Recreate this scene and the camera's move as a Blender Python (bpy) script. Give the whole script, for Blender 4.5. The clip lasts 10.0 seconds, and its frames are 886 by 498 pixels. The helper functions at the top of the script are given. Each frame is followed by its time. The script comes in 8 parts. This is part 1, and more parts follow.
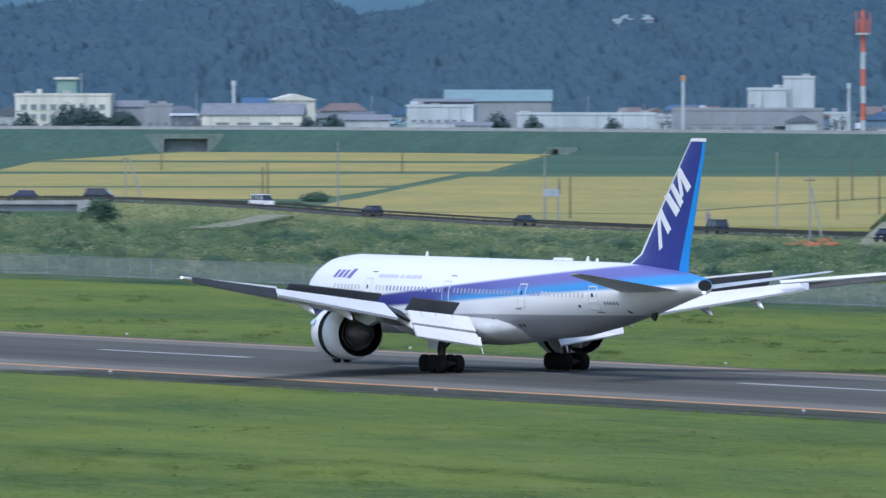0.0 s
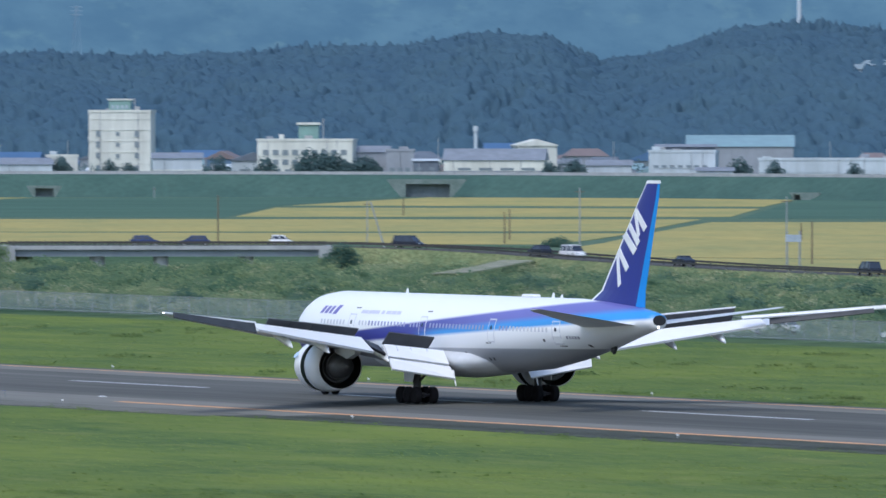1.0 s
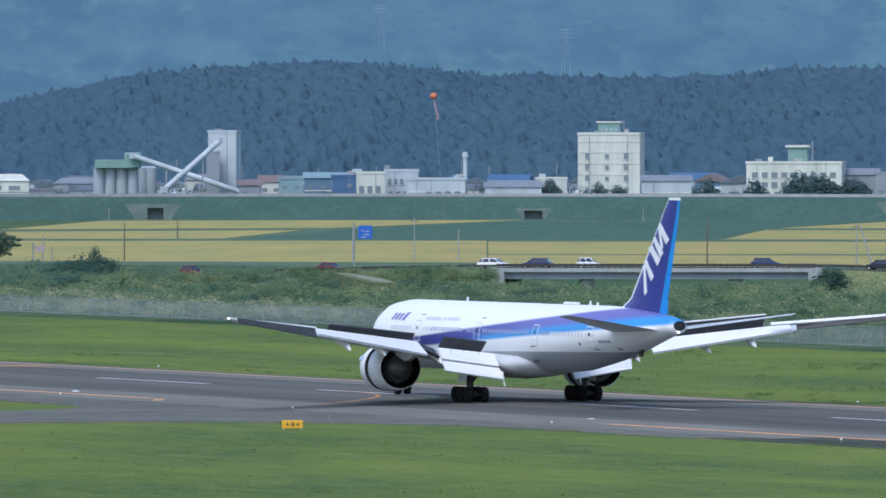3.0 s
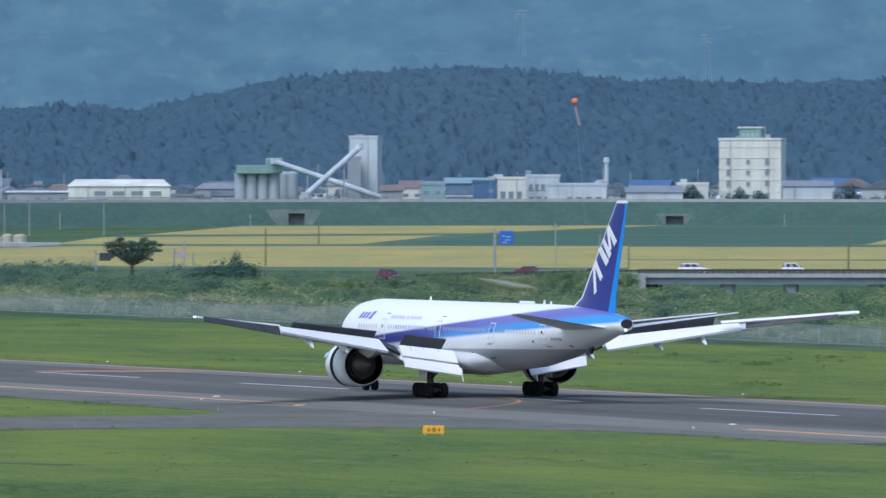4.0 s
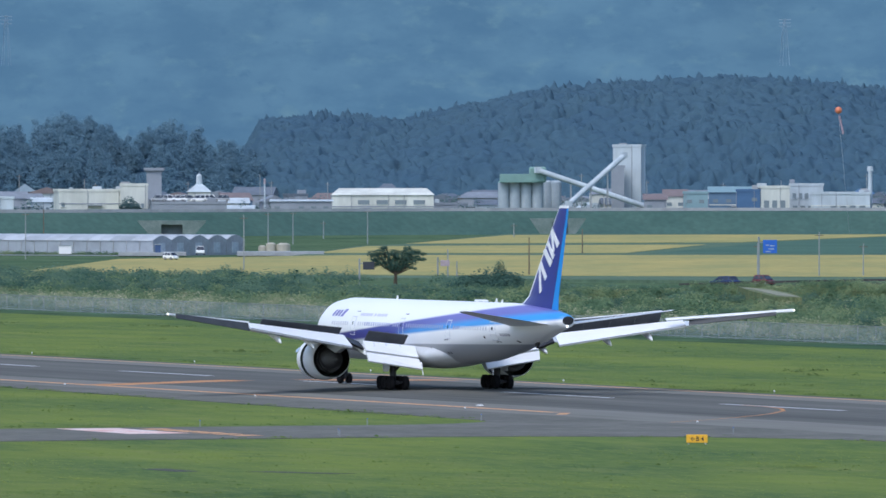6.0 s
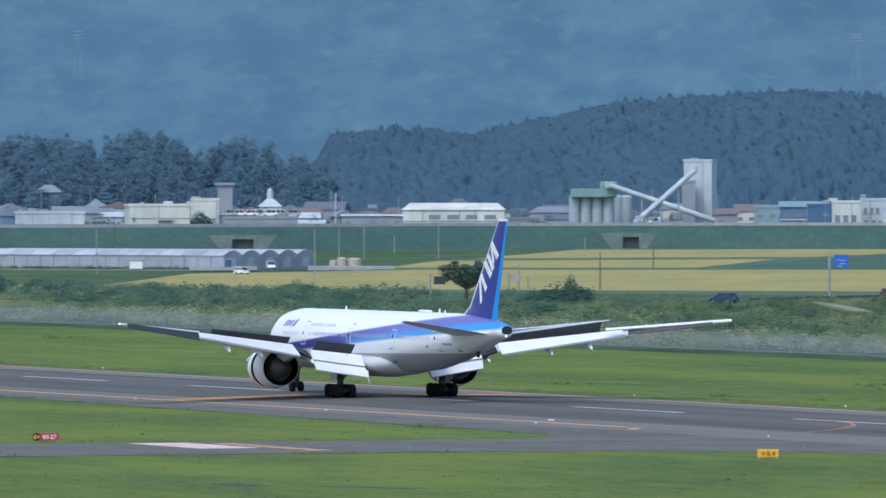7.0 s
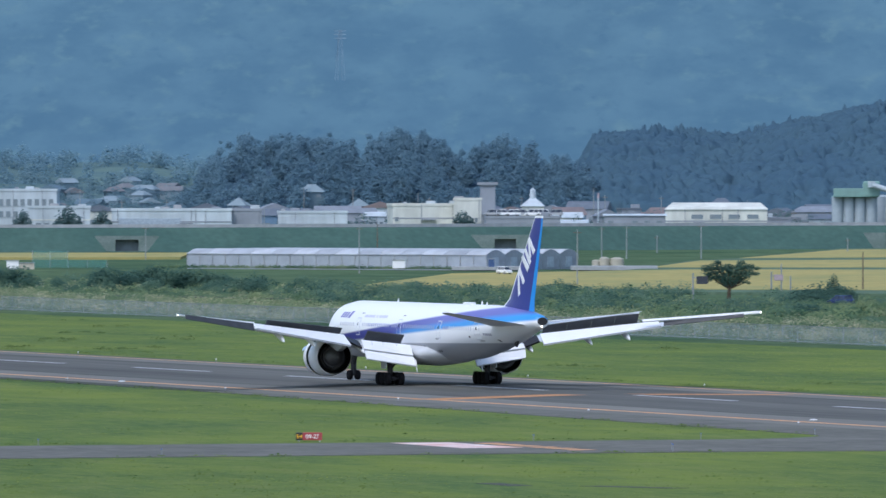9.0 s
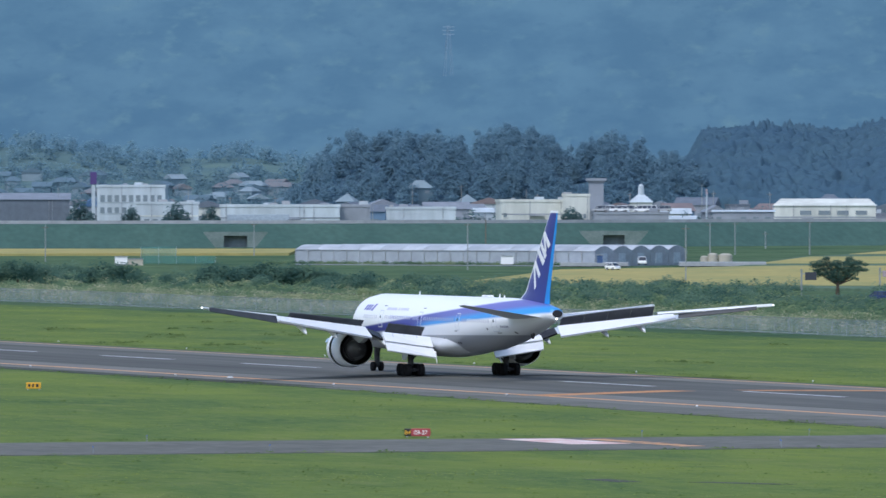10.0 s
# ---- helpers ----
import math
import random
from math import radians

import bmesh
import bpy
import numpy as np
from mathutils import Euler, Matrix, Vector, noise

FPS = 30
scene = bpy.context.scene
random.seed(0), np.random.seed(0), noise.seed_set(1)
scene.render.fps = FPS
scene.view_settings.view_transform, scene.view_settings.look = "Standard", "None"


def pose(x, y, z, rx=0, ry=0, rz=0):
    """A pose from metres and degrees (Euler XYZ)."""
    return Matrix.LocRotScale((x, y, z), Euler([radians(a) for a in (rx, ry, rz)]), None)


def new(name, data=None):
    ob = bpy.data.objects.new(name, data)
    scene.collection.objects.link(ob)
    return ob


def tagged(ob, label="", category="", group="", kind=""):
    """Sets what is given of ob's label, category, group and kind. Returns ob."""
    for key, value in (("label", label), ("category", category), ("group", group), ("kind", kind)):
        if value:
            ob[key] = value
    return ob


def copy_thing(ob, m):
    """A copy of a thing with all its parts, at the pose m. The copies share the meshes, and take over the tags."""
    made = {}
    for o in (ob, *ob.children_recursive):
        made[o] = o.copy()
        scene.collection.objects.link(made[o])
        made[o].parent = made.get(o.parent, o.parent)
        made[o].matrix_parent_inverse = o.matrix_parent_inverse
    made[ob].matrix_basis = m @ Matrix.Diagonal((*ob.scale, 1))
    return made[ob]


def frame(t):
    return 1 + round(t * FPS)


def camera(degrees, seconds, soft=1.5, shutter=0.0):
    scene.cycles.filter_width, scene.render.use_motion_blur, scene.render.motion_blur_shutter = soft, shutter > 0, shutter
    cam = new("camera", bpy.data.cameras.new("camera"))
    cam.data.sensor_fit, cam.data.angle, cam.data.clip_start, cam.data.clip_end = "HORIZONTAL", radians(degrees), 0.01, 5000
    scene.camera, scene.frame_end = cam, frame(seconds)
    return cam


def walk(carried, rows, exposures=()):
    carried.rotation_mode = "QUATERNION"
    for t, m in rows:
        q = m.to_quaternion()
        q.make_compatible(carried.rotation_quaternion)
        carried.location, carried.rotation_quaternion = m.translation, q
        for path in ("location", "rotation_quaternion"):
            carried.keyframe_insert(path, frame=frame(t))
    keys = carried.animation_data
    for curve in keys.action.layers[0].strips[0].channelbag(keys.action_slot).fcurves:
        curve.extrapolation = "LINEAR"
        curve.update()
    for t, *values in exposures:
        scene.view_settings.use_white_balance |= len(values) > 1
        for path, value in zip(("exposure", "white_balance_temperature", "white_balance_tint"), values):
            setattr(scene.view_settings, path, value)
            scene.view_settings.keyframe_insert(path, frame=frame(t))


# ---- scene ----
# The viewing deck stands over the origin; the runway's centre line runs along x at y = 365.
cam = camera(4.7039, 10.0, soft=1.5, shutter=0.35)
PATH = [
    (0, pose(0, 0, 21.64, 89.0519, 0, 62.3183)),
    (0.5, pose(0, 0, 21.64, 89.0940, 0, 63.0258)),
    (1, pose(0, 0, 21.64, 89.2931, 0, 63.6028)),
    (1.5, pose(0, 0, 21.64, 89.3579, 0, 64.2666)),
    (2, pose(0, 0, 21.64, 89.3033, 0, 64.8361)),
    (2.3, pose(0, 0, 21.64, 89.2665, 0, 65.3094)),
    (2.4, pose(0, 0, 21.64, 89.2869, 0, 65.8244)),
    (2.5, pose(0, 0, 21.64, 89.2907, 0, 66.0467)),
    (2.7, pose(0, 0, 21.64, 89.3604, 0, 66.0965)),
    (3.8, pose(0, 0, 21.64, 89.4578, 0, 66.7704)),
    (4, pose(0, 0, 21.64, 89.4412, 0, 66.9504)),
    (4.5, pose(0, 0, 21.64, 89.3783, 0, 67.3717)),
    (5, pose(0, 0, 21.64, 89.3220, 0, 67.6327)),
    (5.5, pose(0, 0, 21.64, 89.3515, 0, 67.9680)),
    (5.7, pose(0, 0, 21.64, 89.4117, 0, 68.1651)),
    (6.8, pose(0, 0, 21.64, 89.5687, 0, 68.5874)),
    (7, pose(0, 0, 21.64, 89.5667, 0, 68.7269)),
    (7.5, pose(0, 0, 21.64, 89.5626, 0, 69.1610)),
    (8, pose(0, 0, 21.64, 89.5745, 0, 69.5531)),
    (8.5, pose(0, 0, 21.64, 89.5827, 0, 69.7818)),
    (9, pose(0, 0, 21.64, 89.5649, 0, 70.1219)),
    (9.5, pose(0, 0, 21.64, 89.5450, 0, 70.3941)),
    (10, pose(0, 0, 21.64, 89.5439, 0, 70.6977)),
]
walk(cam, PATH, exposures=[(0, 0.54, 5850, 10), (10, 0.54, 5850, 10)])

# ---- sky, sun ----
world = bpy.data.worlds.new("World")
scene.world = world
world.use_nodes = True
wn = world.node_tree.nodes
sky = wn.new("ShaderNodeTexSky")
sky.sky_type = "NISHITA"
sky.sun_disc = False
SUN_EL, SUN_AZ = 54.0, 138.0
sky.sun_elevation, sky.sun_rotation = radians(SUN_EL), radians(SUN_AZ)
sky.air_density, sky.dust_density, sky.ozone_density = 1.0, 2.0, 1.0
world.node_tree.links.new(sky.outputs[0], wn["Background"].inputs[0])
wn["Background"].inputs[1].default_value = 0.15
sun = new("sun", bpy.data.lights.new("sun", "SUN"))
sun.data.energy, sun.data.angle, sun.data.color = 1.0, radians(22), (1.0, 0.95, 0.86)
sun.matrix_world = pose(0, 0, 300, 90 - SUN_EL, 0, 180 - SUN_AZ)


# ---- materials ----
def mat(name, color, rough=0.7, metal=0.0, noise=0.0, scale=1.0, bump=0.0, glow=0.0, second=None, stretch=None, fine=0.0, turn=None, detail=8):
    """Noise-varied plain material; colour goes to 'second' in patches of 'scale' metres."""
    m = bpy.data.materials.new(name)
    m.use_nodes = True
    nt = m.node_tree
    b = nt.nodes["Principled BSDF"]
    b.inputs["Roughness"].default_value, b.inputs["Metallic"].default_value = rough, metal
    b.inputs["Base Color"].default_value = (*color, 1)
    b.inputs["Specular IOR Level"].default_value = 0.05 if rough >= 0.8 else 0.5
    if noise or second:
        tc = nt.nodes.new("ShaderNodeTexCoord")
        mp = nt.nodes.new("ShaderNodeMapping")
        mp.inputs["Scale"].default_value = stretch or (1, 1, 1)
        if turn is not None:
            mp.vector_type = "TEXTURE"
            mp.inputs["Rotation"].default_value = (0, 0, radians(turn))
        nt.links.new(tc.outputs["Object"], mp.inputs[0])
        n1 = nt.nodes.new("ShaderNodeTexNoise")
        n1.inputs["Scale"].default_value, n1.inputs["Detail"].default_value = 1 / scale, detail
        n1.inputs["Roughness"].default_value = 0.65
        nt.links.new(mp.outputs[0], n1.inputs["Vector"])
        ramp = nt.nodes.new("ShaderNodeValToRGB")
        ramp.color_ramp.elements[0].position, ramp.color_ramp.elements[1].position = 0.35, 0.68
        c2 = second or tuple(max(0, c * (1 - noise)) for c in color)
        ramp.color_ramp.elements[0].color = (*c2, 1)
        ramp.color_ramp.elements[1].color = (*color, 1)
        nt.links.new(n1.outputs["Fac"], ramp.inputs[0])
        out = ramp.outputs[0]
        if fine:
            n2 = nt.nodes.new("ShaderNodeTexNoise")
            n2.inputs["Scale"].default_value, n2.inputs["Detail"].default_value = 9 / scale, 5
            nt.links.new(mp.outputs[0], n2.inputs["Vector"])
            r2 = nt.nodes.new("ShaderNodeMapRange")
            r2.inputs["From Min"].default_value, r2.inputs["From Max"].default_value = 0.3, 0.7
            r2.inputs["To Min"].default_value, r2.inputs["To Max"].default_value = 1 - fine, 1 + fine
            nt.links.new(n2.outputs["Fac"], r2.inputs[0])
            mx = nt.nodes.new("ShaderNodeMix")
            mx.data_type, mx.blend_type = "RGBA", "MULTIPLY"
            mx.inputs["Factor"].default_value = 1
            nt.links.new(out, mx.inputs["A"])
            nt.links.new(r2.outputs[0], mx.inputs["B"])
            out = mx.outputs["Result"]
        nt.links.new(out, b.inputs["Base Color"])
        if glow:
            nt.links.new(out, b.inputs["Emission Color"])
        if bump:
            bp = nt.nodes.new("ShaderNodeBump")
            bp.inputs["Strength"].default_value, bp.inputs["Distance"].default_value = bump, 0.1
            nt.links.new(n1.outputs["Fac"], bp.inputs["Height"])
            nt.links.new(bp.outputs[0], b.inputs["Normal"])
    if glow:
        if not (noise or second):
            b.inputs["Emission Color"].default_value = (*color, 1)
        b.inputs["Emission Strength"].default_value = glow
    return m


def grass_ground():
    """Mown grass in broad yellow and green drifts, with finer mottling and darker spots."""
    m = bpy.data.materials.new("mown_grass")
    m.use_nodes = True
    nt = m.node_tree
    L = nt.links.new
    b = nt.nodes["Principled BSDF"]
    b.inputs["Roughness"].default_value, b.inputs["Specular IOR Level"].default_value = 0.9, 0.05
    tc = nt.nodes.new("ShaderNodeTexCoord")

    def layer(size, stretch, detail, lo, hi):
        mp = nt.nodes.new("ShaderNodeMapping")
        mp.vector_type = "TEXTURE"
        mp.inputs["Rotation"].default_value = (0, 0, radians(-5))
        mp.inputs["Scale"].default_value = (size * stretch, size, size)
        L(tc.outputs["Object"], mp.inputs[0])
        n = nt.nodes.new("ShaderNodeTexNoise")
        n.inputs["Scale"].default_value, n.inputs["Detail"].default_value, n.inputs["Roughness"].default_value = 1.0, detail, 0.6
        L(mp.outputs[0], n.inputs["Vector"])
        r = nt.nodes.new("ShaderNodeMapRange")
        r.inputs["From Min"].default_value, r.inputs["From Max"].default_value = lo, hi
        L(n.outputs["Fac"], r.inputs[0])
        return r.outputs[0]

    def mix(fac, a, c, mode="MIX"):
        mx = nt.nodes.new("ShaderNodeMix")
        mx.data_type, mx.blend_type = "RGBA", mode
        L(fac, mx.inputs["Factor"])
        for key, v in (("A", a), ("B", c)):
            if isinstance(v, tuple):
                mx.inputs[key].default_value = (*v, 1)
            else:
                L(v, mx.inputs[key])
        return mx.outputs["Result"]

    col = mix(layer(20, 2.6, 5, 0.36, 0.64), (0.058, 0.108, 0.036), (0.152, 0.197, 0.039))
    col = mix(layer(6, 2.6, 5, 0.54, 0.8), col, (0.178, 0.2, 0.064))
    col = mix(layer(4.2, 2.2, 5, 0.56, 0.8), col, (0.057, 0.107, 0.038))
    col = mix(layer(0.8, 4.0, 4, 0.42, 0.8), col, (0.15, 0.19, 0.052))
    L(col, b.inputs["Base Color"])
    return m



GRASS = grass_ground()
GROUND = mat("meadow", (0.1, 0.145, 0.07), 0.95, second=(0.045, 0.09, 0.045), scale=60, fine=0.3)
ASPHALT = mat("asphalt", (0.205, 0.2, 0.176), 0.85, second=(0.155, 0.157, 0.14), scale=14, fine=0.12, stretch=(0.1, 1, 1))
RUBBER = mat("rubbered_asphalt", (0.142, 0.14, 0.126), 0.8, second=(0.082, 0.083, 0.076), scale=8, fine=0.15, stretch=(0.04, 1, 1))
SHOULDER = mat("shoulder_asphalt", (0.085, 0.09, 0.08), 0.9, second=(0.06, 0.068, 0.052), scale=6, fine=0.2)
WHITE_LINE = mat("white_road_paint", (0.55, 0.56, 0.56), 0.7, noise=0.35, scale=3)
ORANGE_LINE = mat("orange_road_paint", (0.72, 0.36, 0.15), 0.7, noise=0.35, scale=3)
RED_PAINT = mat("red_hold_paint", (0.6, 0.16, 0.12), 0.7, noise=0.3, scale=2)
BANK = mat("embankment_grass", (0.07, 0.125, 0.104), 0.95, second=(0.052, 0.1, 0.086), scale=16, fine=0.1)
RICE = mat("ripe_rice", (0.395, 0.325, 0.122), 0.95, second=(0.265, 0.265, 0.112), scale=24, fine=0.08, stretch=(3.5, 1, 1), turn=154, detail=6)
SOY = mat("soy_field", (0.085, 0.15, 0.11), 0.95, second=(0.06, 0.115, 0.085), scale=40, fine=0.2, stretch=(5, 1, 1), turn=64)
WHITE_PAINT = mat("white_gloss_paint", (0.8, 0.81, 0.82), 0.3, noise=0.05, scale=2)
GREY_PAINT = mat("grey_wing_paint", (0.6, 0.62, 0.64), 0.4, noise=0.12, scale=2)
# Dark grey puts the shade of spoiler and aileron undersides into the paint.
SHADE_PAINT = mat("shaded_underside_grey", (0.06, 0.065, 0.073), 0.6, noise=0.3, scale=1)
METAL = mat("bare_metal", (0.45, 0.46, 0.48), 0.35, 0.8, noise=0.2, scale=0.6)
DARK_METAL = mat("dark_metal", (0.05, 0.05, 0.055), 0.5, 0.6, noise=0.3, scale=0.4)
TYRE = mat("tyre_rubber", (0.015, 0.015, 0.017), 0.85, noise=0.3, scale=0.3)
BLUE = mat("dark_blue_paint", (0.018, 0.03, 0.24), 0.3, noise=0.05, scale=2)
CYAN = mat("light_blue_paint", (0.01, 0.25, 0.7), 0.3, noise=0.05, scale=2)
TIP_LIGHT = mat("tip_light", (1.0, 0.97, 0.9), 0.4, glow=3)
CORE_METAL = mat("heated_core_metal", (0.13, 0.13, 0.135), 0.5, 0.5, noise=0.3, scale=0.5)
CASCADE = mat("cascade_metal", (0.04, 0.06, 0.055), 0.6, 0.3, noise=0.3, scale=0.2)
MARK_PALE = mat("pale_blue_mark", (0.45, 0.58, 0.75), 0.4)
FRAME_GREY = mat("frame_grey", (0.6, 0.61, 0.66), 0.4)
WINDOW_GREY = mat("cabin_window_grey", (0.55, 0.56, 0.61), 0.3)
WINDOW_PALE = mat("cabin_window_pale", (0.3, 0.31, 0.48), 0.3)
MARK_DARK = mat("marking_dark_grey", (0.22, 0.22, 0.28), 0.4)
MARK_BLUE = mat("marking_blue", (0.17, 0.16, 0.42), 0.4)
MARK_GREY = mat("marking_grey", (0.58, 0.58, 0.68), 0.4)
GLASS = mat("dark_window_glass", (0.03, 0.04, 0.06), 0.1)


# ---- builders ----
def part(name, bm, material, parent=None, label="", smooth=False):
    me = bpy.data.meshes.new(name)
    bm.to_mesh(me)
    bm.free()
    if smooth:
        me.polygons.foreach_set("use_smooth", [True] * len(me.polygons))
    for m in material if isinstance(material, (list, tuple)) else (material,):
        me.materials.append(m)
    ob = new(name, me)
    if parent:
        ob.parent = parent
    if label:
        ob["label"] = label
    return ob


def box(bm, cx, cy, z0, sx, sy, sz, rz=0.0, bevel=0.0):
    r = bmesh.ops.create_cube(bm, size=1, matrix=Matrix.Translation((cx, cy, z0 + sz / 2)) @ Matrix.Rotation(rz, 4, "Z") @ Matrix.Diagonal((sx, sy, sz, 1)))
    if bevel:
        edges = list({e for v in r["verts"] for e in v.link_edges})
        bmesh.ops.bevel(bm, geom=edges, offset=bevel, segments=1, affect="EDGES")
    return r["verts"]


def tube(bm, a, b, r0, r1=None, n=8):
    a, b = Vector(a), Vector(b)
    m = Matrix.Translation((a + b) / 2) @ (b - a).to_track_quat("Z", "Y").to_matrix().to_4x4()
    bmesh.ops.create_cone(bm, cap_ends=True, segments=n, radius1=r0, radius2=r0 if r1 is None else r1, depth=(b - a).length, matrix=m)


def loft(bm, rings, close=True, caps=True):
    """Joins rings of equal point count."""
    vs = [[bm.verts.new(p) for p in ring] for ring in rings]
    n = len(rings[0])
    for r0, r1 in zip(vs, vs[1:]):
        for i in range(n if close else n - 1):
            bm.faces.new((r0[i], r0[(i + 1) % n], r1[(i + 1) % n], r1[i]))
    if caps:
        bm.faces.new(vs[0][::-1])
        bm.faces.new(vs[-1])
    bmesh.ops.recalc_face_normals(bm, faces=bm.faces)


def slab(name, pts, z0, z1, material, parent=None, label="", kind="structure", category=""):
    """A flat slab over an outline of ground points."""
    bm = bmesh.new()
    top = [bm.verts.new((x, y, z1)) for x, y in pts]
    bot = [bm.verts.new((x, y, z0)) for x, y in pts]
    bm.faces.new(top)
    bm.faces.new(bot[::-1])
    for i in range(len(pts)):
        j = (i + 1) % len(pts)
        bm.faces.new((top[i], bot[i], bot[j], top[j]))
    bmesh.ops.recalc_face_normals(bm, faces=bm.faces)
    ob = part(name, bm, material, parent, label)
    if kind and not parent:
        tagged(ob, label, category, kind=kind)
    return ob


# ---- ground ----
def disc(name, r, z, material, n=96):
    bm = bmesh.new()
    bmesh.ops.create_circle(bm, cap_ends=True, segments=n, radius=r, matrix=Matrix.Translation((0, 0, z)))
    return tagged(part(name, bm, material), "flat green meadow ground reaching the hills", "ground", kind="structure")


disc("ground", 4950, -0.5, GROUND)
CY = 365.0
slab("airfield_grass", [(-2300, 60), (200, 60), (200, 490), (-2300, 490)], -0.8, -0.37, GRASS, label="mown airfield grass beside the runway", category="grass")
RX0, RX1 = -2200, 100


def fillet(cx, cy, r, a0, a1, n=10):
    return [(cx + r * math.cos(radians(a0 + (a1 - a0) * i / n)), cy + r * math.sin(radians(a0 + (a1 - a0) * i / n))) for i in range(n + 1)]


TX0, TX1 = -812.0, -776.0
shoulder = slab("runway_shoulder", [(RX0, CY - 28), (RX1, CY - 28), (RX1, CY + 25.5), (RX0, CY + 25.5)], -0.8, -0.345, SHOULDER, label="dark asphalt shoulder along the runway", category="runway")
# crowned carriageway: the middle lies 0.33 m over the edges
bm = bmesh.new()
rows = [(-24.5, -0.33), (-15, -0.2), (-7.5, -0.09), (0, 0.0), (7.5, -0.09), (15, -0.2), (24.5, -0.33)]
xs = [RX0 + (RX1 - RX0) * i / 46 for i in range(47)]
g = [[bm.verts.new((x, CY + dy, z)) for dy, z in rows] for x in xs]
for i in range(46):
    for j in range(6):
        f = bm.faces.new((g[i][j], g[i + 1][j], g[i + 1][j + 1], g[i][j + 1]))
        f.material_index = 1 if j in (1, 2, 3, 4) else 0
runway = tagged(part("runway", bm, [ASPHALT, RUBBER]), "grey asphalt runway with dark tyre streaks", "runway", kind="structure")


def crown(dy):
    return float(np.interp(dy, [r[0] for r in rows], [r[1] for r in rows]))


def stripe(name, x0, y0, x1, y1, width, material, label, n=1, z=None):
    """A painted line on the runway surface."""
    bm = bmesh.new()
    d = Vector((x1 - x0, y1 - y0, 0)).normalized()
    s = Vector((-d.y, d.x, 0)) * width / 2
    for i in range(n + 1):
        t = i / n
        c = Vector((x0 + (x1 - x0) * t, y0 + (y1 - y0) * t, 0))
        for q in (c - s, c + s):
            bm.verts.new((q.x, q.y, (crown(q.y - CY) if z is None else z) + 0.012))
    bm.verts.ensure_lookup_table()
    for i in range(n):
        bm.faces.new([bm.verts[k] for k in (2 * i, 2 * i + 2, 2 * i + 3, 2 * i + 1)])
    return part(name, bm, material, runway, label)


DASH0, PERIOD, DASH = -1158.4, 50.69, 25.81
for k in range(-8, 19):
    x = DASH0 + PERIOD * k
    stripe("centre_stripe", x, CY, x + DASH, CY, 0.9, WHITE_LINE, "worn white centre line stripe")
stripe("edge_line", RX0, CY + 22, RX1, CY + 22, 0.9, ORANGE_LINE, "faded orange runway edge line", 40)
stripe("edge_line", RX0, CY - 20.5, TX0 - 30, CY - 20.5, 0.9, ORANGE_LINE, "faded orange runway edge line", 40)
stripe("edge_line", -752, CY - 19.7, RX1, CY - 19.7, 0.95, ORANGE_LINE, "faded orange runway edge line", 30)
stripe("shoulder_strip", -712, CY - 22.5, RX1, CY - 22.5, 4.3, SHOULDER, "dark worn asphalt strip outside the edge line", 30)
TAXI = mat("taxiway_asphalt", (0.165, 0.163, 0.145), 0.88, second=(0.115, 0.116, 0.102), scale=11, fine=0.15)
taxi = slab("taxiway", [(TX0 + 1.5, 60)] + fillet(TX0 - 12.5, 316, 14, 0, 90) + [(-872, 331.5), (-940, 334), (-1004, 337.4), (-1004, CY - 24), (TX1 + 61, CY - 24), (TX1 + 60, CY - 29.5)] + fillet(TX1 + 30, CY - 60, 30, 90, 180) + [(TX1, 60)], -0.8, -0.325, TAXI, label="grey asphalt exit taxiway meeting the runway", category="taxiway")

FADED_LINE = mat("faded_orange_paint", (0.6, 0.31, 0.15), 0.8, noise=0.4, scale=1.5)
stripe("crossing_line", -956.5, CY - 21, -962.5, CY - 4, 5.0, FADED_LINE, "faded orange line across the runway", 12)
stripe("crossing_line", -960, CY + 2, -965, CY + 19, 5.0, FADED_LINE, "faded orange line across the runway", 12)
curve = [(-850 + 41 * u, CY - 24 * u ** 2.2) for u in (0, 0.15, 0.3, 0.45, 0.6, 0.7, 0.8, 0.9, 1)]
for (xa, ya), (xb, yb) in zip(curve, curve[1:]):
    stripe("lead_off_line", xa, ya, xb, yb, 0.35, FADED_LINE, "thin faded lead-off line", 4)
stripe("lead_off_line", -840, CY - 20.5, -836, CY - 22.5, 0.9, ORANGE_LINE, "orange arrow mark")
HOLD = mat("pink_hold_paint", (0.6, 0.27, 0.22), 0.7, second=(0.72, 0.64, 0.6), scale=3, fine=0.2)
slab("hold_mark", [(-809, 288), (-792, 288), (-792, 293), (-809, 293)], -0.4, -0.313, HOLD, taxi, "pale red and white holding mark")
for k in range(6):
    slab("hold_bar", [(-806 + k * 4, 294), (-803.5 + k * 4, 294), (-803.5 + k * 4, 296), (-806 + k * 4, 296)], -0.4, -0.313, ORANGE_LINE, taxi, "orange holding bar")

DRAIN = mat("drain_grating", (0.1, 0.105, 0.1), 0.9, noise=0.4, scale=0.8)
for p, q in (((-705.16, 258.25), (-698.1, 258.15)), ((-696.39, 262.72), (-689.42, 266.29))):
    slab("drain", [(p[0], p[1] - 0.9), (q[0], q[1] - 0.9), (q[0], q[1] + 0.9), (p[0], p[1] + 0.9)], -0.6, -0.355, DRAIN, label="dark open drain in the mown grass", category="drain")

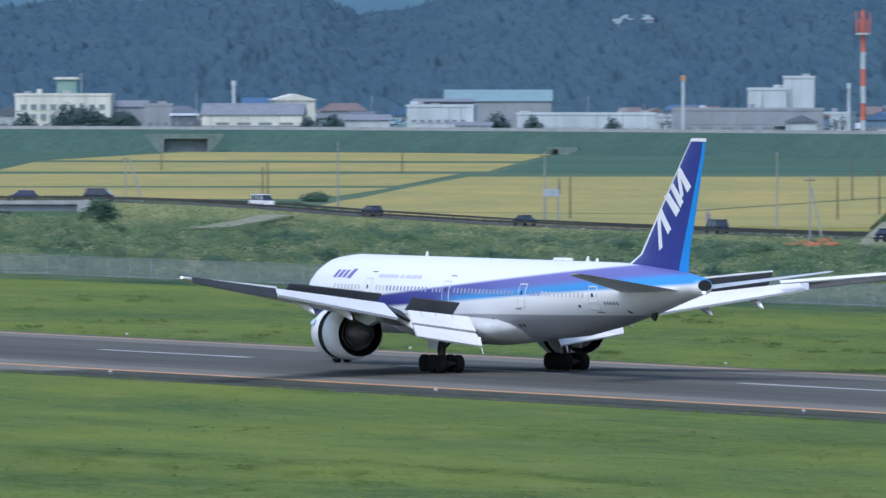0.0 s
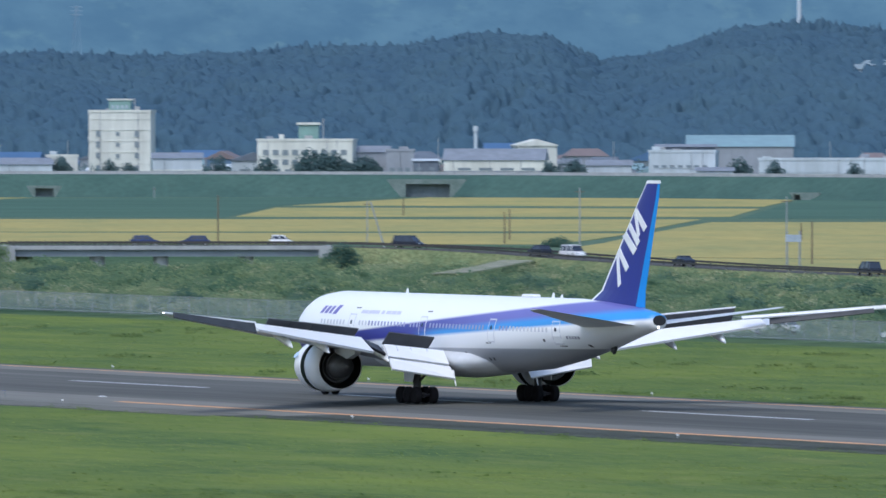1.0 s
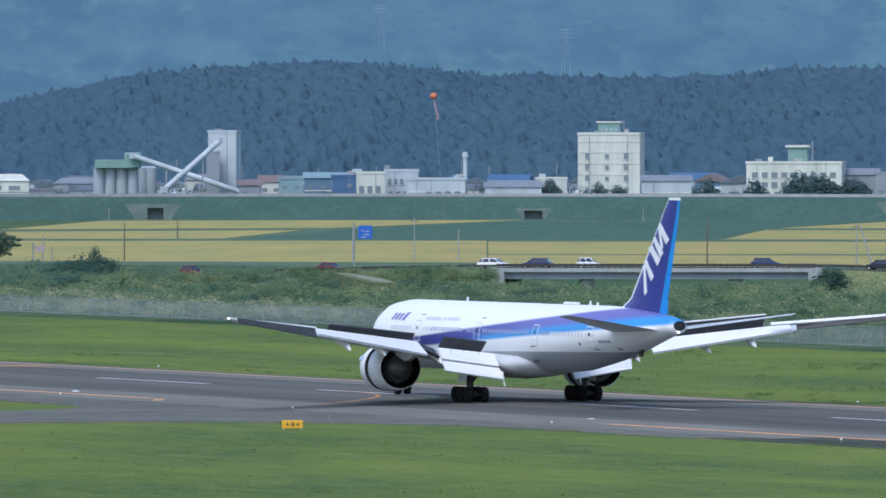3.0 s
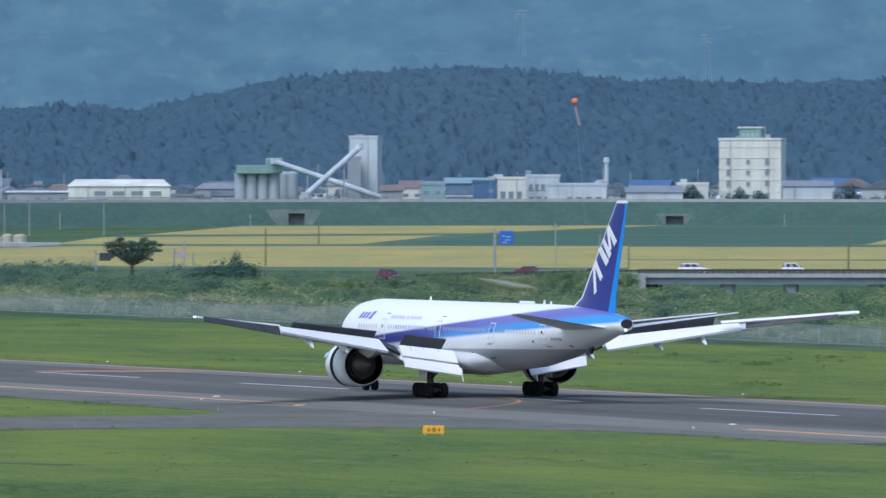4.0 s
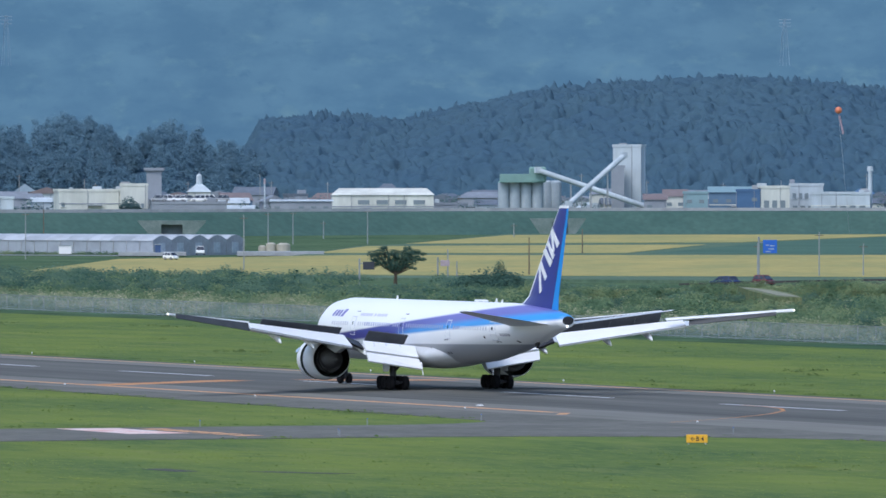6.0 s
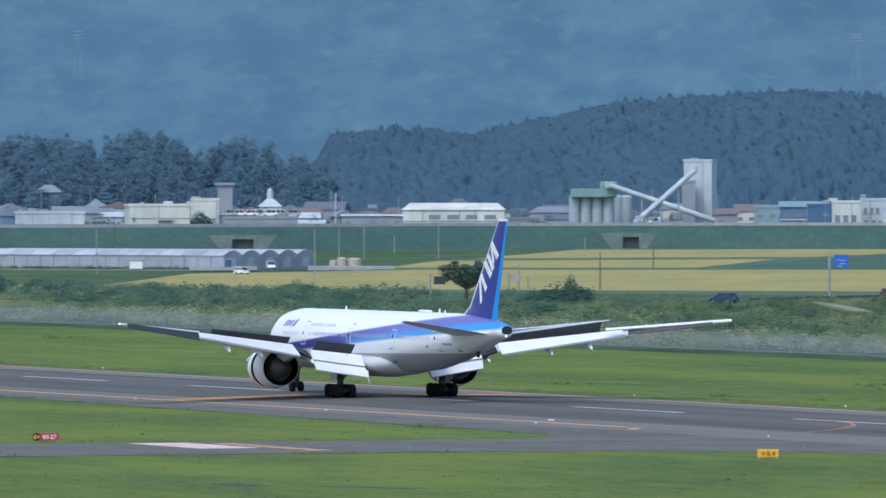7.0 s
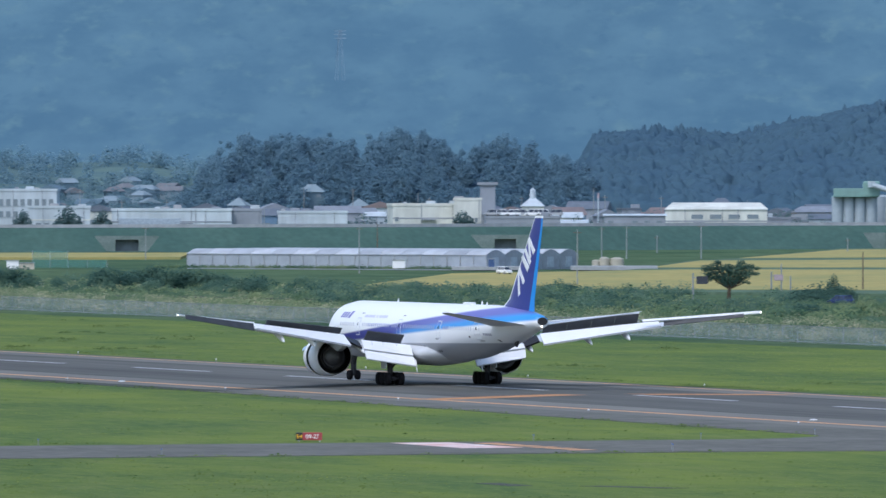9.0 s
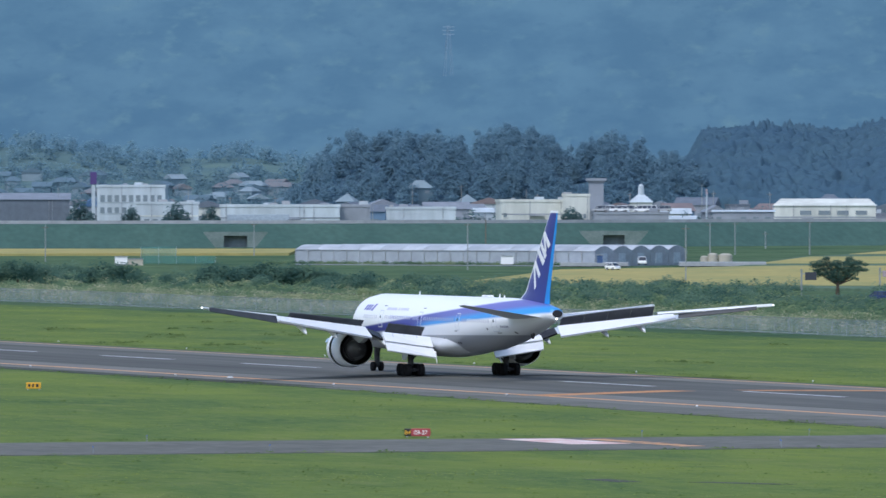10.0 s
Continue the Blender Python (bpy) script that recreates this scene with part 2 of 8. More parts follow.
# ---- embankment with the raised road ----
BANK_LINE = [(-2711.76, 612.19), (-2688.31, 817.99), (-2679.98, 939.84), (-2712.57, 1080.91), (-2683.15, 1201.79), (-2601.4, 1281.68), (-2480.39, 1320.51), (-2284.93, 1342.23), (-2051.65, 1339.12)]


def sweep(name, line, profile, material, label, category, parent=None):
    """Sweeps a profile of (out, up) along a ground line; out points away from the viewing deck."""
    bm = bmesh.new()
    rings = []
    for i, p in enumerate(line):
        a, b = Vector(line[max(0, i - 1)][:2]), Vector(line[min(len(line) - 1, i + 1)][:2])
        d = (b - a).normalized()
        nrm = Vector((-d.y, d.x))
        if nrm.dot(Vector(p[:2])) < 0:
            nrm = -nrm
        z = p[2] if len(p) > 2 else 0.0
        rings.append([(p[0] + nrm.x * o, p[1] + nrm.y * o, z + u) for o, u in profile])
    loft(bm, rings)
    ob = part(name, bm, material, parent)
    return ob if parent else tagged(ob, label, category, kind="structure")


def smooth_line(pts, n=10):
    """Catmull-Rom through the points."""
    out = []
    P = [Vector(p) for p in pts]
    for i in range(len(P) - 1):
        p0, p1, p2, p3 = P[max(0, i - 1)], P[i], P[i + 1], P[min(len(P) - 1, i + 2)]
        for k in range(n):
            t = k / n
            out.append(tuple(0.5 * ((2 * p1) + (p2 - p0) * t + (2 * p0 - 5 * p1 + 4 * p2 - p3) * t * t + (3 * p1 - p0 - 3 * p2 + p3) * t ** 3)))
    return out + [tuple(P[-1])]


bank_line = smooth_line(BANK_LINE)
sweep("embankment", bank_line, [(-14, -0.6), (-3, 5.4), (0, 5.8), (24, 5.8), (36, -0.6)], BANK, "grassy green embankment carrying a raised road", "embankment")


# ---- hills and distance ----
def mountain_mat():
    """Far wooded mountainside with paler meadow patches low down; blue haze painted in."""
    m = bpy.data.materials.new("haze_tinted_mountain")
    m.use_nodes = True
    nt = m.node_tree
    L = nt.links.new
    b = nt.nodes["Principled BSDF"]
    b.inputs["Roughness"].default_value, b.inputs["Specular IOR Level"].default_value = 1.0, 0.0
    tc = nt.nodes.new("ShaderNodeTexCoord")

    def layer(sx, sz, detail, lo, hi, seed):
        mp = nt.nodes.new("ShaderNodeMapping")
        mp.vector_type = "TEXTURE"
        mp.inputs["Location"].default_value = (seed, 0, seed)
        mp.inputs["Rotation"].default_value = (0, 0, radians(158))
        mp.inputs["Scale"].default_value = (900, sx, sz)
        L(tc.outputs["Object"], mp.inputs[0])
        n = nt.nodes.new("ShaderNodeTexNoise")
        n.inputs["Scale"].default_value, n.inputs["Detail"].default_value, n.inputs["Roughness"].default_value = 1.0, detail, 0.6
        L(mp.outputs[0], n.inputs["Vector"])
        r = nt.nodes.new("ShaderNodeMapRange")
        r.interpolation_type = "SMOOTHSTEP"
        r.inputs["From Min"].default_value, r.inputs["From Max"].default_value = lo, hi
        L(n.outputs["Fac"], r.inputs[0])
        return r.outputs[0]

    def mix(fac, a, c):
        mx = nt.nodes.new("ShaderNodeMix")
        mx.data_type = "RGBA"
        L(fac, mx.inputs["Factor"])
        for key, v in (("A", a), ("B", c)):
            if isinstance(v, tuple):
                mx.inputs[key].default_value = (*v, 1)
            else:
                L(v, mx.inputs[key])
        return mx.outputs["Result"]

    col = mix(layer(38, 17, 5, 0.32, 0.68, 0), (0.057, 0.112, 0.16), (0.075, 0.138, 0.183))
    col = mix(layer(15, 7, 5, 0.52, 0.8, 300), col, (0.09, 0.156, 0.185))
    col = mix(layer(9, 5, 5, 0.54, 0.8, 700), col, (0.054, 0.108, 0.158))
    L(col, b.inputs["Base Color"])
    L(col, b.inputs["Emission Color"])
    # Faint glow adds the pale light of distance haze.
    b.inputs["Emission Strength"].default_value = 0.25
    return m


# Bluish forest floor: distance haze is put into the base colour.
FOREST = mat("haze_tinted_forest_floor", (0.056, 0.1, 0.135), 1.0, second=(0.048, 0.088, 0.13), scale=12, fine=0.08)
HAZE_MOUNTAIN = mountain_mat()


def bearing(deg, d, z=0.0):
    """A place by its bearing west of the runway's normal and its distance from the deck."""
    return Vector((-d * math.sin(radians(deg)), d * math.cos(radians(deg)), z))


REF = 64.6716
# wooded ridge: bearing offset from REF in degrees (to the west), height of the tree tops in metres
RIDGE = [(-6, 46), (-4.6, 48), (-3.6, 50), (-2.9, 53), (-2.6, 52), (-2.2, 45), (-1.9, 42), (-1.65, 49), (-1.2, 50), (-0.9, 47),
         (0.1, 44), (0.6, 43), (1.1, 45), (1.25, 44), (1.6, 46), (2.2, 48.5), (2.75, 46), (3.2, 44), (3.6, 39), (3.9, 33.5), (4.3, 36), (4.65, 34.5), (4.72, 27), (4.8, 20)]
RIDGE_B = [(4.65, 22), (4.8, 28), (4.88, 26), (4.95, 29), (5.15, 33), (5.3, 31), (5.42, 30), (5.5, 34), (5.62, 36), (5.8, 34), (5.9, 31), (6.0, 34), (6.2, 34), (6.4, 33), (6.62, 32), (6.8, 18), (7.0, 4)]


def profile(table, a):
    return float(np.interp(a, [r[0] for r in table], [r[1] for r in table]))


def hill(name, table, d0, d1, material, label, step=0.05, tree=9.0):
    """Ground of a hill that rises from d0 to d1."""
    bm = bmesh.new()
    a = table[0][0]
    rings = []
    while a <= table[-1][0]:
        h = max(1.0, profile(table, a) - tree)
        rings.append([bearing(REF + a, d0 + f * (d1 - d0), z * h - 1) for f, z in ((0, 0), (0.1, 0.22), (0.3, 0.52), (0.6, 0.82), (0.85, 0.96), (1.0, 1.0), (1.6, 0.9))] + [bearing(REF + a, d1 + 330, -1)])
        a += step
    loft(bm, rings, close=False, caps=False)
    return tagged(part(name, bm, material, smooth=True), label, "hill", kind="structure")


hill("wooded_hill", RIDGE, 3350, 3510, FOREST, "dark wooded hill tinted with blue haze")
hill("wooded_knoll", RIDGE_B, 3300, 3420, FOREST, "dark wooded knoll tinted with blue haze")


def foliage_mat(name, colours, patch=9.0, depth=0.35):
    """Leaves that differ one by one and, in patches of some metres, from place to place."""
    m = bpy.data.materials.new(name)
    m.use_nodes = True
    nt = m.node_tree
    b = nt.nodes["Principled BSDF"]
    b.inputs["Roughness"].default_value = 0.85
    b.inputs["Specular IOR Level"].default_value = 0.1
    g = nt.nodes.new("ShaderNodeNewGeometry")
    r = nt.nodes.new("ShaderNodeValToRGB")
    for i, (p, c) in enumerate(colours):
        e = r.color_ramp.elements[i] if i < 2 else r.color_ramp.elements.new(p)
        e.position, e.color = p, (*c, 1)
    tc = nt.nodes.new("ShaderNodeTexCoord")
    n1 = nt.nodes.new("ShaderNodeTexNoise")
    n1.inputs["Scale"].default_value, n1.inputs["Detail"].default_value = 1 / patch, 4
    nt.links.new(tc.outputs["Object"], n1.inputs["Vector"])
    sh = nt.nodes.new("ShaderNodeMapRange")
    sh.inputs["From Min"].default_value, sh.inputs["From Max"].default_value = 0.32, 0.68
    sh.inputs["To Min"].default_value, sh.inputs["To Max"].default_value = -0.6, 0.6
    nt.links.new(n1.outputs["Fac"], sh.inputs[0])
    leaf = nt.nodes.new("ShaderNodeMath")
    leaf.operation = "MULTIPLY_ADD"
    nt.links.new(g.outputs["Random Per Island"], leaf.inputs[0])
    leaf.inputs[1].default_value, leaf.inputs[2].default_value = 0.45, 0.27
    add = nt.nodes.new("ShaderNodeMath")
    nt.links.new(leaf.outputs[0], add.inputs[0])
    nt.links.new(sh.outputs[0], add.inputs[1])
    nt.links.new(add.outputs[0], r.inputs[0])
    nt.links.new(r.outputs[0], b.inputs["Base Color"])
    tr = nt.nodes.new("ShaderNodeBsdfTranslucent")
    nt.links.new(r.outputs[0], tr.inputs[0])
    mix = nt.nodes.new("ShaderNodeMixShader")
    mix.inputs[0].default_value = 0.45
    nt.links.new(b.outputs[0], mix.inputs[1])
    nt.links.new(tr.outputs[0], mix.inputs[2])
    nt.links.new(mix.outputs[0], nt.nodes["Material Output"].inputs[0])
    return m




def tuft_cloud(name, clumps, material, label, category, leaves=40, size=0.3, seed=1, parent=None, full=False):
    """Clumps (x, y, z, rx, rz) filled with many small leaf sprays."""
    rg = np.random.default_rng(seed)
    n = len(clumps)
    c = np.repeat(np.array(clumps, float), leaves, axis=0)
    v = rg.normal(size=(n * leaves, 3))
    v /= np.linalg.norm(v, axis=1)[:, None]
    if not full:
        v[:, 2] = np.abs(v[:, 2]) * 1.15 - 0.15
    rad = rg.uniform(0.55, 1.05, (n * leaves, 1))
    lump = 1 + 0.25 * np.sin(v[:, :1] * 5 + c[:, :1]) * np.cos(v[:, 1:2] * 4 + c[:, 1:2])
    pos = c[:, :3] + v * rad * lump * np.stack([c[:, 3], c[:, 3], c[:, 4]], 1)
    s = size * rg.uniform(0.6, 1.4, (n * leaves, 1)) * np.clip(c[:, 3:4], 0.5, 2.5)
    face = v * 0.8 + np.array([0.3, -0.15, 0.8]) + rg.normal(0, 0.35, pos.shape)
    face /= np.linalg.norm(face, axis=1)[:, None]
    t1 = np.cross(face, rg.normal(size=pos.shape))
    t1 /= np.linalg.norm(t1, axis=1)[:, None]
    t2 = np.cross(face, t1)
    quad = np.stack([pos - t1 * s, pos + t2 * s * 0.7, pos + t1 * s, pos - t2 * s * 0.7], 1).reshape(-1, 3)
    quad[:, 2] = np.maximum(quad[:, 2], -0.25)
    me = bpy.data.meshes.new(name)
    k = n * leaves
    me.vertices.add(4 * k)
    me.vertices.foreach_set("co", quad.ravel())
    me.loops.add(4 * k)
    me.loops.foreach_set("vertex_index", np.arange(4 * k))
    me.polygons.add(k)
    me.polygons.foreach_set("loop_start", np.arange(k) * 4)
    me.polygons.foreach_set("loop_total", np.full(k, 4))
    me.update()
    me.materials.append(material)
    ob = new(name, me)
    if parent:
        ob.parent = parent
        ob["label"] = label
        return ob
    return tagged(ob, label, category, kind="stuff")


def ground_rise(f):
    """Share of the hill's height at the share f of its depth."""
    return np.interp(f, [0, 0.1, 0.3, 0.6, 0.85, 1.0, 1.3], [0, 0.22, 0.52, 0.82, 0.96, 1.0, 0.95])


def canopy(name, table, d0, d1, count, label, seed, material, tree=9.0, sharp_share=0.2, cell=0.72, rough=0.2):
    """Closed tree canopy over a hill: domed and pointed crowns that stand in one another, with rough leafy surfaces."""
    rg = np.random.default_rng(seed)
    dm = (d0 + d1) / 2
    span = math.radians(table[-1][0] - table[0][0]) * dm
    nu, nv = int(span / cell), int((d1 + 25 - d0) / cell)
    al = np.linspace(table[0][0], table[-1][0], nu)
    dd = np.linspace(d0, d1 + 25, nv)
    h = np.maximum(1.0, np.interp(al, [q[0] for q in table], [q[1] for q in table]) - tree)
    base = h[:, None] * ground_rise((dd - d0) / (d1 - d0))[None, :]
    top = np.zeros((nu, nv))
    us, vs = rg.uniform(0, nu - 1, count), rg.uniform(0, nv - 1, count)
    for cu, cv in zip(us, vs):
        stand = noise.noise((cu * cell * 0.02, cv * cell * 0.03, seed))
        pointed = rg.random() < sharp_share + 0.3 * max(0.0, stand)
        r = (rg.uniform(1.7, 2.9) if pointed else rg.uniform(1.8, 3.7)) / cell
        ht = tree * (rg.uniform(0.75, 1.2) if pointed else rg.uniform(0.68, 0.98)) * (1 + 0.2 * stand)
        u0, u1, v0, v1 = max(0, int(cu - r)), min(nu, int(cu + r) + 2), max(0, int(cv - r)), min(nv, int(cv + r) + 2)
        uu, vv = np.meshgrid(np.arange(u0, u1), np.arange(v0, v1), indexing="ij")
        w, th = np.hypot(uu - cu, vv - cv) / r, np.arctan2(vv - cv, uu - cu)
        w = w * (1 + 0.13 * np.sin(3 * th + cu) + 0.08 * np.sin(7 * th + cv))
        crown = np.where(w < 1, ht * (1 - 0.75 * w ** 1.3) if pointed else ht * (0.62 + 0.38 * np.sqrt(np.maximum(0, 1 - w * w))), 0)
        top[u0:u1, v0:v1] = np.maximum(top[u0:u1, v0:v1], crown)
    floor = 0.5 * tree
    z = base + np.maximum(top, floor) + rg.normal(0, rough, top.shape) * (top > floor) - 1
    ang = np.radians(REF + al)[:, None] + rg.normal(0, 0.12, top.shape) / dm
    dist = dd[None, :] + rg.normal(0, 0.12, top.shape)
    co = np.stack([-dist * np.sin(ang), dist * np.cos(ang), z], -1).reshape(-1, 3)
    a, b = np.meshgrid(np.arange(nu - 1), np.arange(nv - 1), indexing="ij")
    k = (a * nv + b).ravel()
    idx = np.stack([k, k + 1, k + nv + 1, k + nv], 1).ravel()
    n = len(idx) // 4
    me = bpy.data.meshes.new(name)
    me.vertices.add(len(co))
    me.vertices.foreach_set("co", co.ravel())
    me.loops.add(4 * n)
    me.loops.foreach_set("vertex_index", idx)
    me.polygons.add(n)
    me.polygons.foreach_set("loop_start", np.arange(n) * 4)
    me.polygons.foreach_set("loop_total", np.full(n, 4))
    me.polygons.foreach_set("use_smooth", np.full(n, True))
    me.update()
    me.materials.append(material)
    return tagged(new(name, me), label, "forest", kind="stuff")


def grove(name, table, d0, d1, count, label, seed, material, low, high, leaves, size, sunk=9.0, patchy=None, wide=(1.5, 2.9), gaps=()):
    """Trees over a hill, each of stacked leafy clumps; gaps are (bearing, distance) of houses that stand free in part."""
    rg = random.Random(seed)
    clumps = []
    trees = 0
    while trees < count:
        a, d = rg.uniform(table[0][0], table[-1][0]), rg.uniform(d0 + 2, d1 + 4)
        stand = noise.noise((a * 1.6, d * 0.02, seed))
        if patchy is not None and stand < patchy or any(abs(a - q[0]) < 0.026 and d < q[1] + 4 for q in gaps):
            continue
        trees += 1
        h = max(1.0, profile(table, a) - sunk)
        z = h * float(ground_rise((d - d0) / (d1 - d0))) - 1
        ht = rg.uniform(low, high) * (0.75 + 0.25 * min(1.0, h / 14)) * (1 + 0.4 * noise.noise((a * 7, d * 0.02, 5.0)))
        r = rg.uniform(*wide)
        p = bearing(REF + a, d)
        for share, k in ((0.28, 0.95), (0.56, 1.0), (0.84, rg.uniform(0.4, 0.75))):
            clumps.append((p.x + rg.uniform(-0.7, 0.7), p.y + rg.uniform(-1, 1), z + ht * share, r * k, r * k * rg.uniform(0.8, 1.15)))
    tuft_cloud(name, clumps, material, label, "forest", leaves, size, seed, None, True)


# Distance haze is mixed into these bluish leaf colours.
FOREST_LEAF = mat("haze_tinted_forest_leaves", (0.06, 0.108, 0.144), 1.0, second=(0.05, 0.094, 0.137), scale=34, fine=0.06)
KNOLL_LEAF = foliage_mat("haze_tinted_knoll_leaves", [(0, (0.125, 0.212, 0.272)), (1, (0.148, 0.24, 0.296)), (0.5, (0.136, 0.226, 0.284))], 30)
KNOLL_HOUSES = ((6.143, 3324, 7.5, 1.5), (5.888, 3314, 5.0, 1.0), (6.548, 3312, 5.5, 1.5))
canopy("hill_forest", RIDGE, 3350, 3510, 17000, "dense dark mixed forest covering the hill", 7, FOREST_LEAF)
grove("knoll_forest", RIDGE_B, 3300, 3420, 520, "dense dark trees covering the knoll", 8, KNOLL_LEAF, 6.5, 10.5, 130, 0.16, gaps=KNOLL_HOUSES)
bm = bmesh.new()
rings = []
for i in range(140):
    a = -10 + 22 * i / 139
    ring = []
    for d, z in ((4300, -2), (4420, 12), (4540, 40), (4640, 85), (4720, 160), (4780, 260), (4830, 420)):
        w = 1 + 0.25 * noise.noise((a * 0.9, d * 0.004, 2.0)) if z > 0 else 1
        ring.append(bearing(REF + a, d, z * w))
    rings.append(ring)
loft(bm, rings, close=False, caps=False)
tagged(part("backdrop_mountains", bm, HAZE_MOUNTAIN, smooth=True), "distant mountainside painted and glowing with pale blue haze", "mountain", kind="structure")

# ---- fields ----
def field(name, corners, height, material, label):
    return slab(name, corners, -0.6, height, material, label=label, category="field")


VERGE_PATH = mat("field_path_grass", (0.12, 0.17, 0.11), 0.95, second=(0.075, 0.125, 0.085), scale=12, fine=0.2)
field("field_path", [(-2662.12, 1075.39), (-2468.8, 1485.25), (-1647.4, 991.09), (-1393.3, 765.35), (-1380.61, 712.88), (-1595.87, 809.25), (-1648.43, 735.23), (-1794.16, 639.77), (-2150.79, 823.29), (-2322.06, 900.02), (-2375.55, 932.22)], 0.03, VERGE_PATH, "grassy paths between the fields")
field("rice_field", [(-2344.88, 1123.4), (-2555.74, 1264.18), (-2476.68, 1332.72), (-2265, 1209.65)], 0.1, RICE, "ripe yellow rice field")
field("rice_field", [(-2087.93, 986.89), (-2289.02, 1092.22), (-2210.67, 1179.15), (-2040.52, 1081.53)], 0.1, RICE, "ripe yellow rice field")
field("rice_field", [(-1836.56, 819.21), (-2057.52, 917.77), (-1989.50, 1047.43), (-1860.87, 971.38), (-1794.21, 931.80)], 0.1, RICE, "ripe yellow rice field")
field("rice_field", [(-1665.80, 743.03), (-1823.21, 813.25), (-1756.09, 910.25), (-1671.02, 858.40), (-1615.40, 821.82)], 0.1, RICE, "ripe yellow rice field")
field("rice_field", [(-1520.88, 775.24), (-1585.03, 812.13), (-1625.54, 837.19), (-1722.46, 893.97), (-1836.16, 961.54), (-1935.59, 1021.38), (-1894.58, 1099.56), (-1604.23, 931.05), (-1425.35, 782.95), (-1468.77, 756.45)], 0.1, RICE, "ripe yellow rice field")
field("rice_field", [(-1400.81, 722.38), (-1459.96, 751.91), (-1416.94, 778.33), (-1593.45, 924.79), (-1287.68, 741.94), (-1321.52, 712.46)], 0.1, RICE, "ripe yellow rice field")
field("rice_field", [(-2382.42, 936.36), (-2616.66, 1057.02), (-2600.37, 1169.63), (-2389.35, 1025.42)], 0.1, RICE, "ripe yellow rice field")
field("rice_field", [(-2168.49, 831.37), (-2321.12, 902.46), (-2333.81, 992.91), (-2143.64, 893.5)], 0.1, RICE, "ripe yellow rice field")
field("rice_field", [(-1814.22, 636.23), (-2056.23, 745.38), (-2118.67, 818.64), (-2074.45, 924.98), (-1715.97, 765.14)], 0.1, RICE, "ripe yellow rice field")
field("rice_field", [(-2464.27, 721.7), (-2610.27, 764.46), (-2578.68, 865.06), (-2450.53, 819.21)], 0.1, RICE, "ripe yellow rice field")
field("soy_field", [(-2129.79, 892.97), (-2372.27, 1023.98), (-2581.33, 1164.32), (-2575.5, 1268.92), (-2331.96, 1112.72), (-2077.35, 979.23)], 0.07, SOY, "dark green soybean field")
field("soy_field", [(-2006.03, 1065.27), (-2509.8, 1353.09), (-2443.24, 1469.88), (-1904.39, 1145.7)], 0.07, SOY, "dark green soybean field")

# ---- airliner ----
VZ = 0.925
plane = tagged(new("airliner"), "white twin-engine airliner with blue tail rolling down the runway", "airplane")
X33 = 33.0


def P3(x, y, z):
    return (x - X33, y, z * VZ)


def livery():
    """White hull with a rising dark blue band over a light blue one and a grey belly."""
    m = bpy.data.materials.new("hull_paint")
    m.use_nodes = True
    nt = m.node_tree
    L = nt.links.new
    b = nt.nodes["Principled BSDF"]
    b.inputs["Roughness"].default_value = 0.38
    tc = nt.nodes.new("ShaderNodeTexCoord")
    sep = nt.nodes.new("ShaderNodeSeparateXYZ")
    L(tc.outputs["Object"], sep.inputs[0])

    def line(x0, z0, x1, z1, soft=0.05):
        """1 above the line through two points of the side view."""
        k = (z1 - z0) * VZ / (x1 - x0)
        mul = nt.nodes.new("ShaderNodeMath")
        mul.operation = "MULTIPLY_ADD"
        L(sep.outputs["X"], mul.inputs[0])
        mul.inputs[1].default_value, mul.inputs[2].default_value = -k, -(z0 * VZ - k * (x0 - X33))
        add = nt.nodes.new("ShaderNodeMath")
        L(mul.outputs[0], add.inputs[0])
        L(sep.outputs["Z"], add.inputs[1])
        mr = nt.nodes.new("ShaderNodeMapRange")
        mr.inputs["From Min"].default_value, mr.inputs["From Max"].default_value = -soft, soft
        L(add.outputs[0], mr.inputs[0])
        return mr.outputs[0]

    def mix(fac, a, bb):
        mx = nt.nodes.new("ShaderNodeMix")
        mx.data_type = "RGBA"
        L(fac, mx.inputs["Factor"])
        for key, v in (("A", a), ("B", bb)):
            if isinstance(v, tuple):
                mx.inputs[key].default_value = (*v, 1)
            else:
                L(v, mx.inputs[key])
        return mx.outputs["Result"]

    white, grey, cyan, blue = (0.82, 0.83, 0.84), (0.34, 0.355, 0.385), (0.05, 0.28, 0.65), (0.15, 0.148, 0.42)
    col = mix(line(0, 4.0, 62, 4.9, 0.05), grey, white)
    def along(x0, x1):
        """0 ahead of x0, 1 behind x1."""
        mr = nt.nodes.new("ShaderNodeMapRange")
        mr.interpolation_type = "SMOOTHSTEP"
        mr.inputs["From Min"].default_value, mr.inputs["From Max"].default_value = x0 - X33, x1 - X33
        L(sep.outputs["X"], mr.inputs[0])
        return mr.outputs[0]

    # Aft blue is paled: the sky's reflection is put into the paint colour.
    blue = mix(along(24, 44), (0.03, 0.036, 0.25), blue)
    cyan = mix(along(27, 33), blue, cyan)
    col = mix(line(22, 4.9, 64, 7.4, 0.12), col, cyan)
    col = mix(line(22, 5.25, 64, 8.3, 0.22), col, blue)
    col = mix(line(14, 5.25, 59, 9.05, 0.09), col, white)
    L(col, b.inputs["Base Color"])
    return m


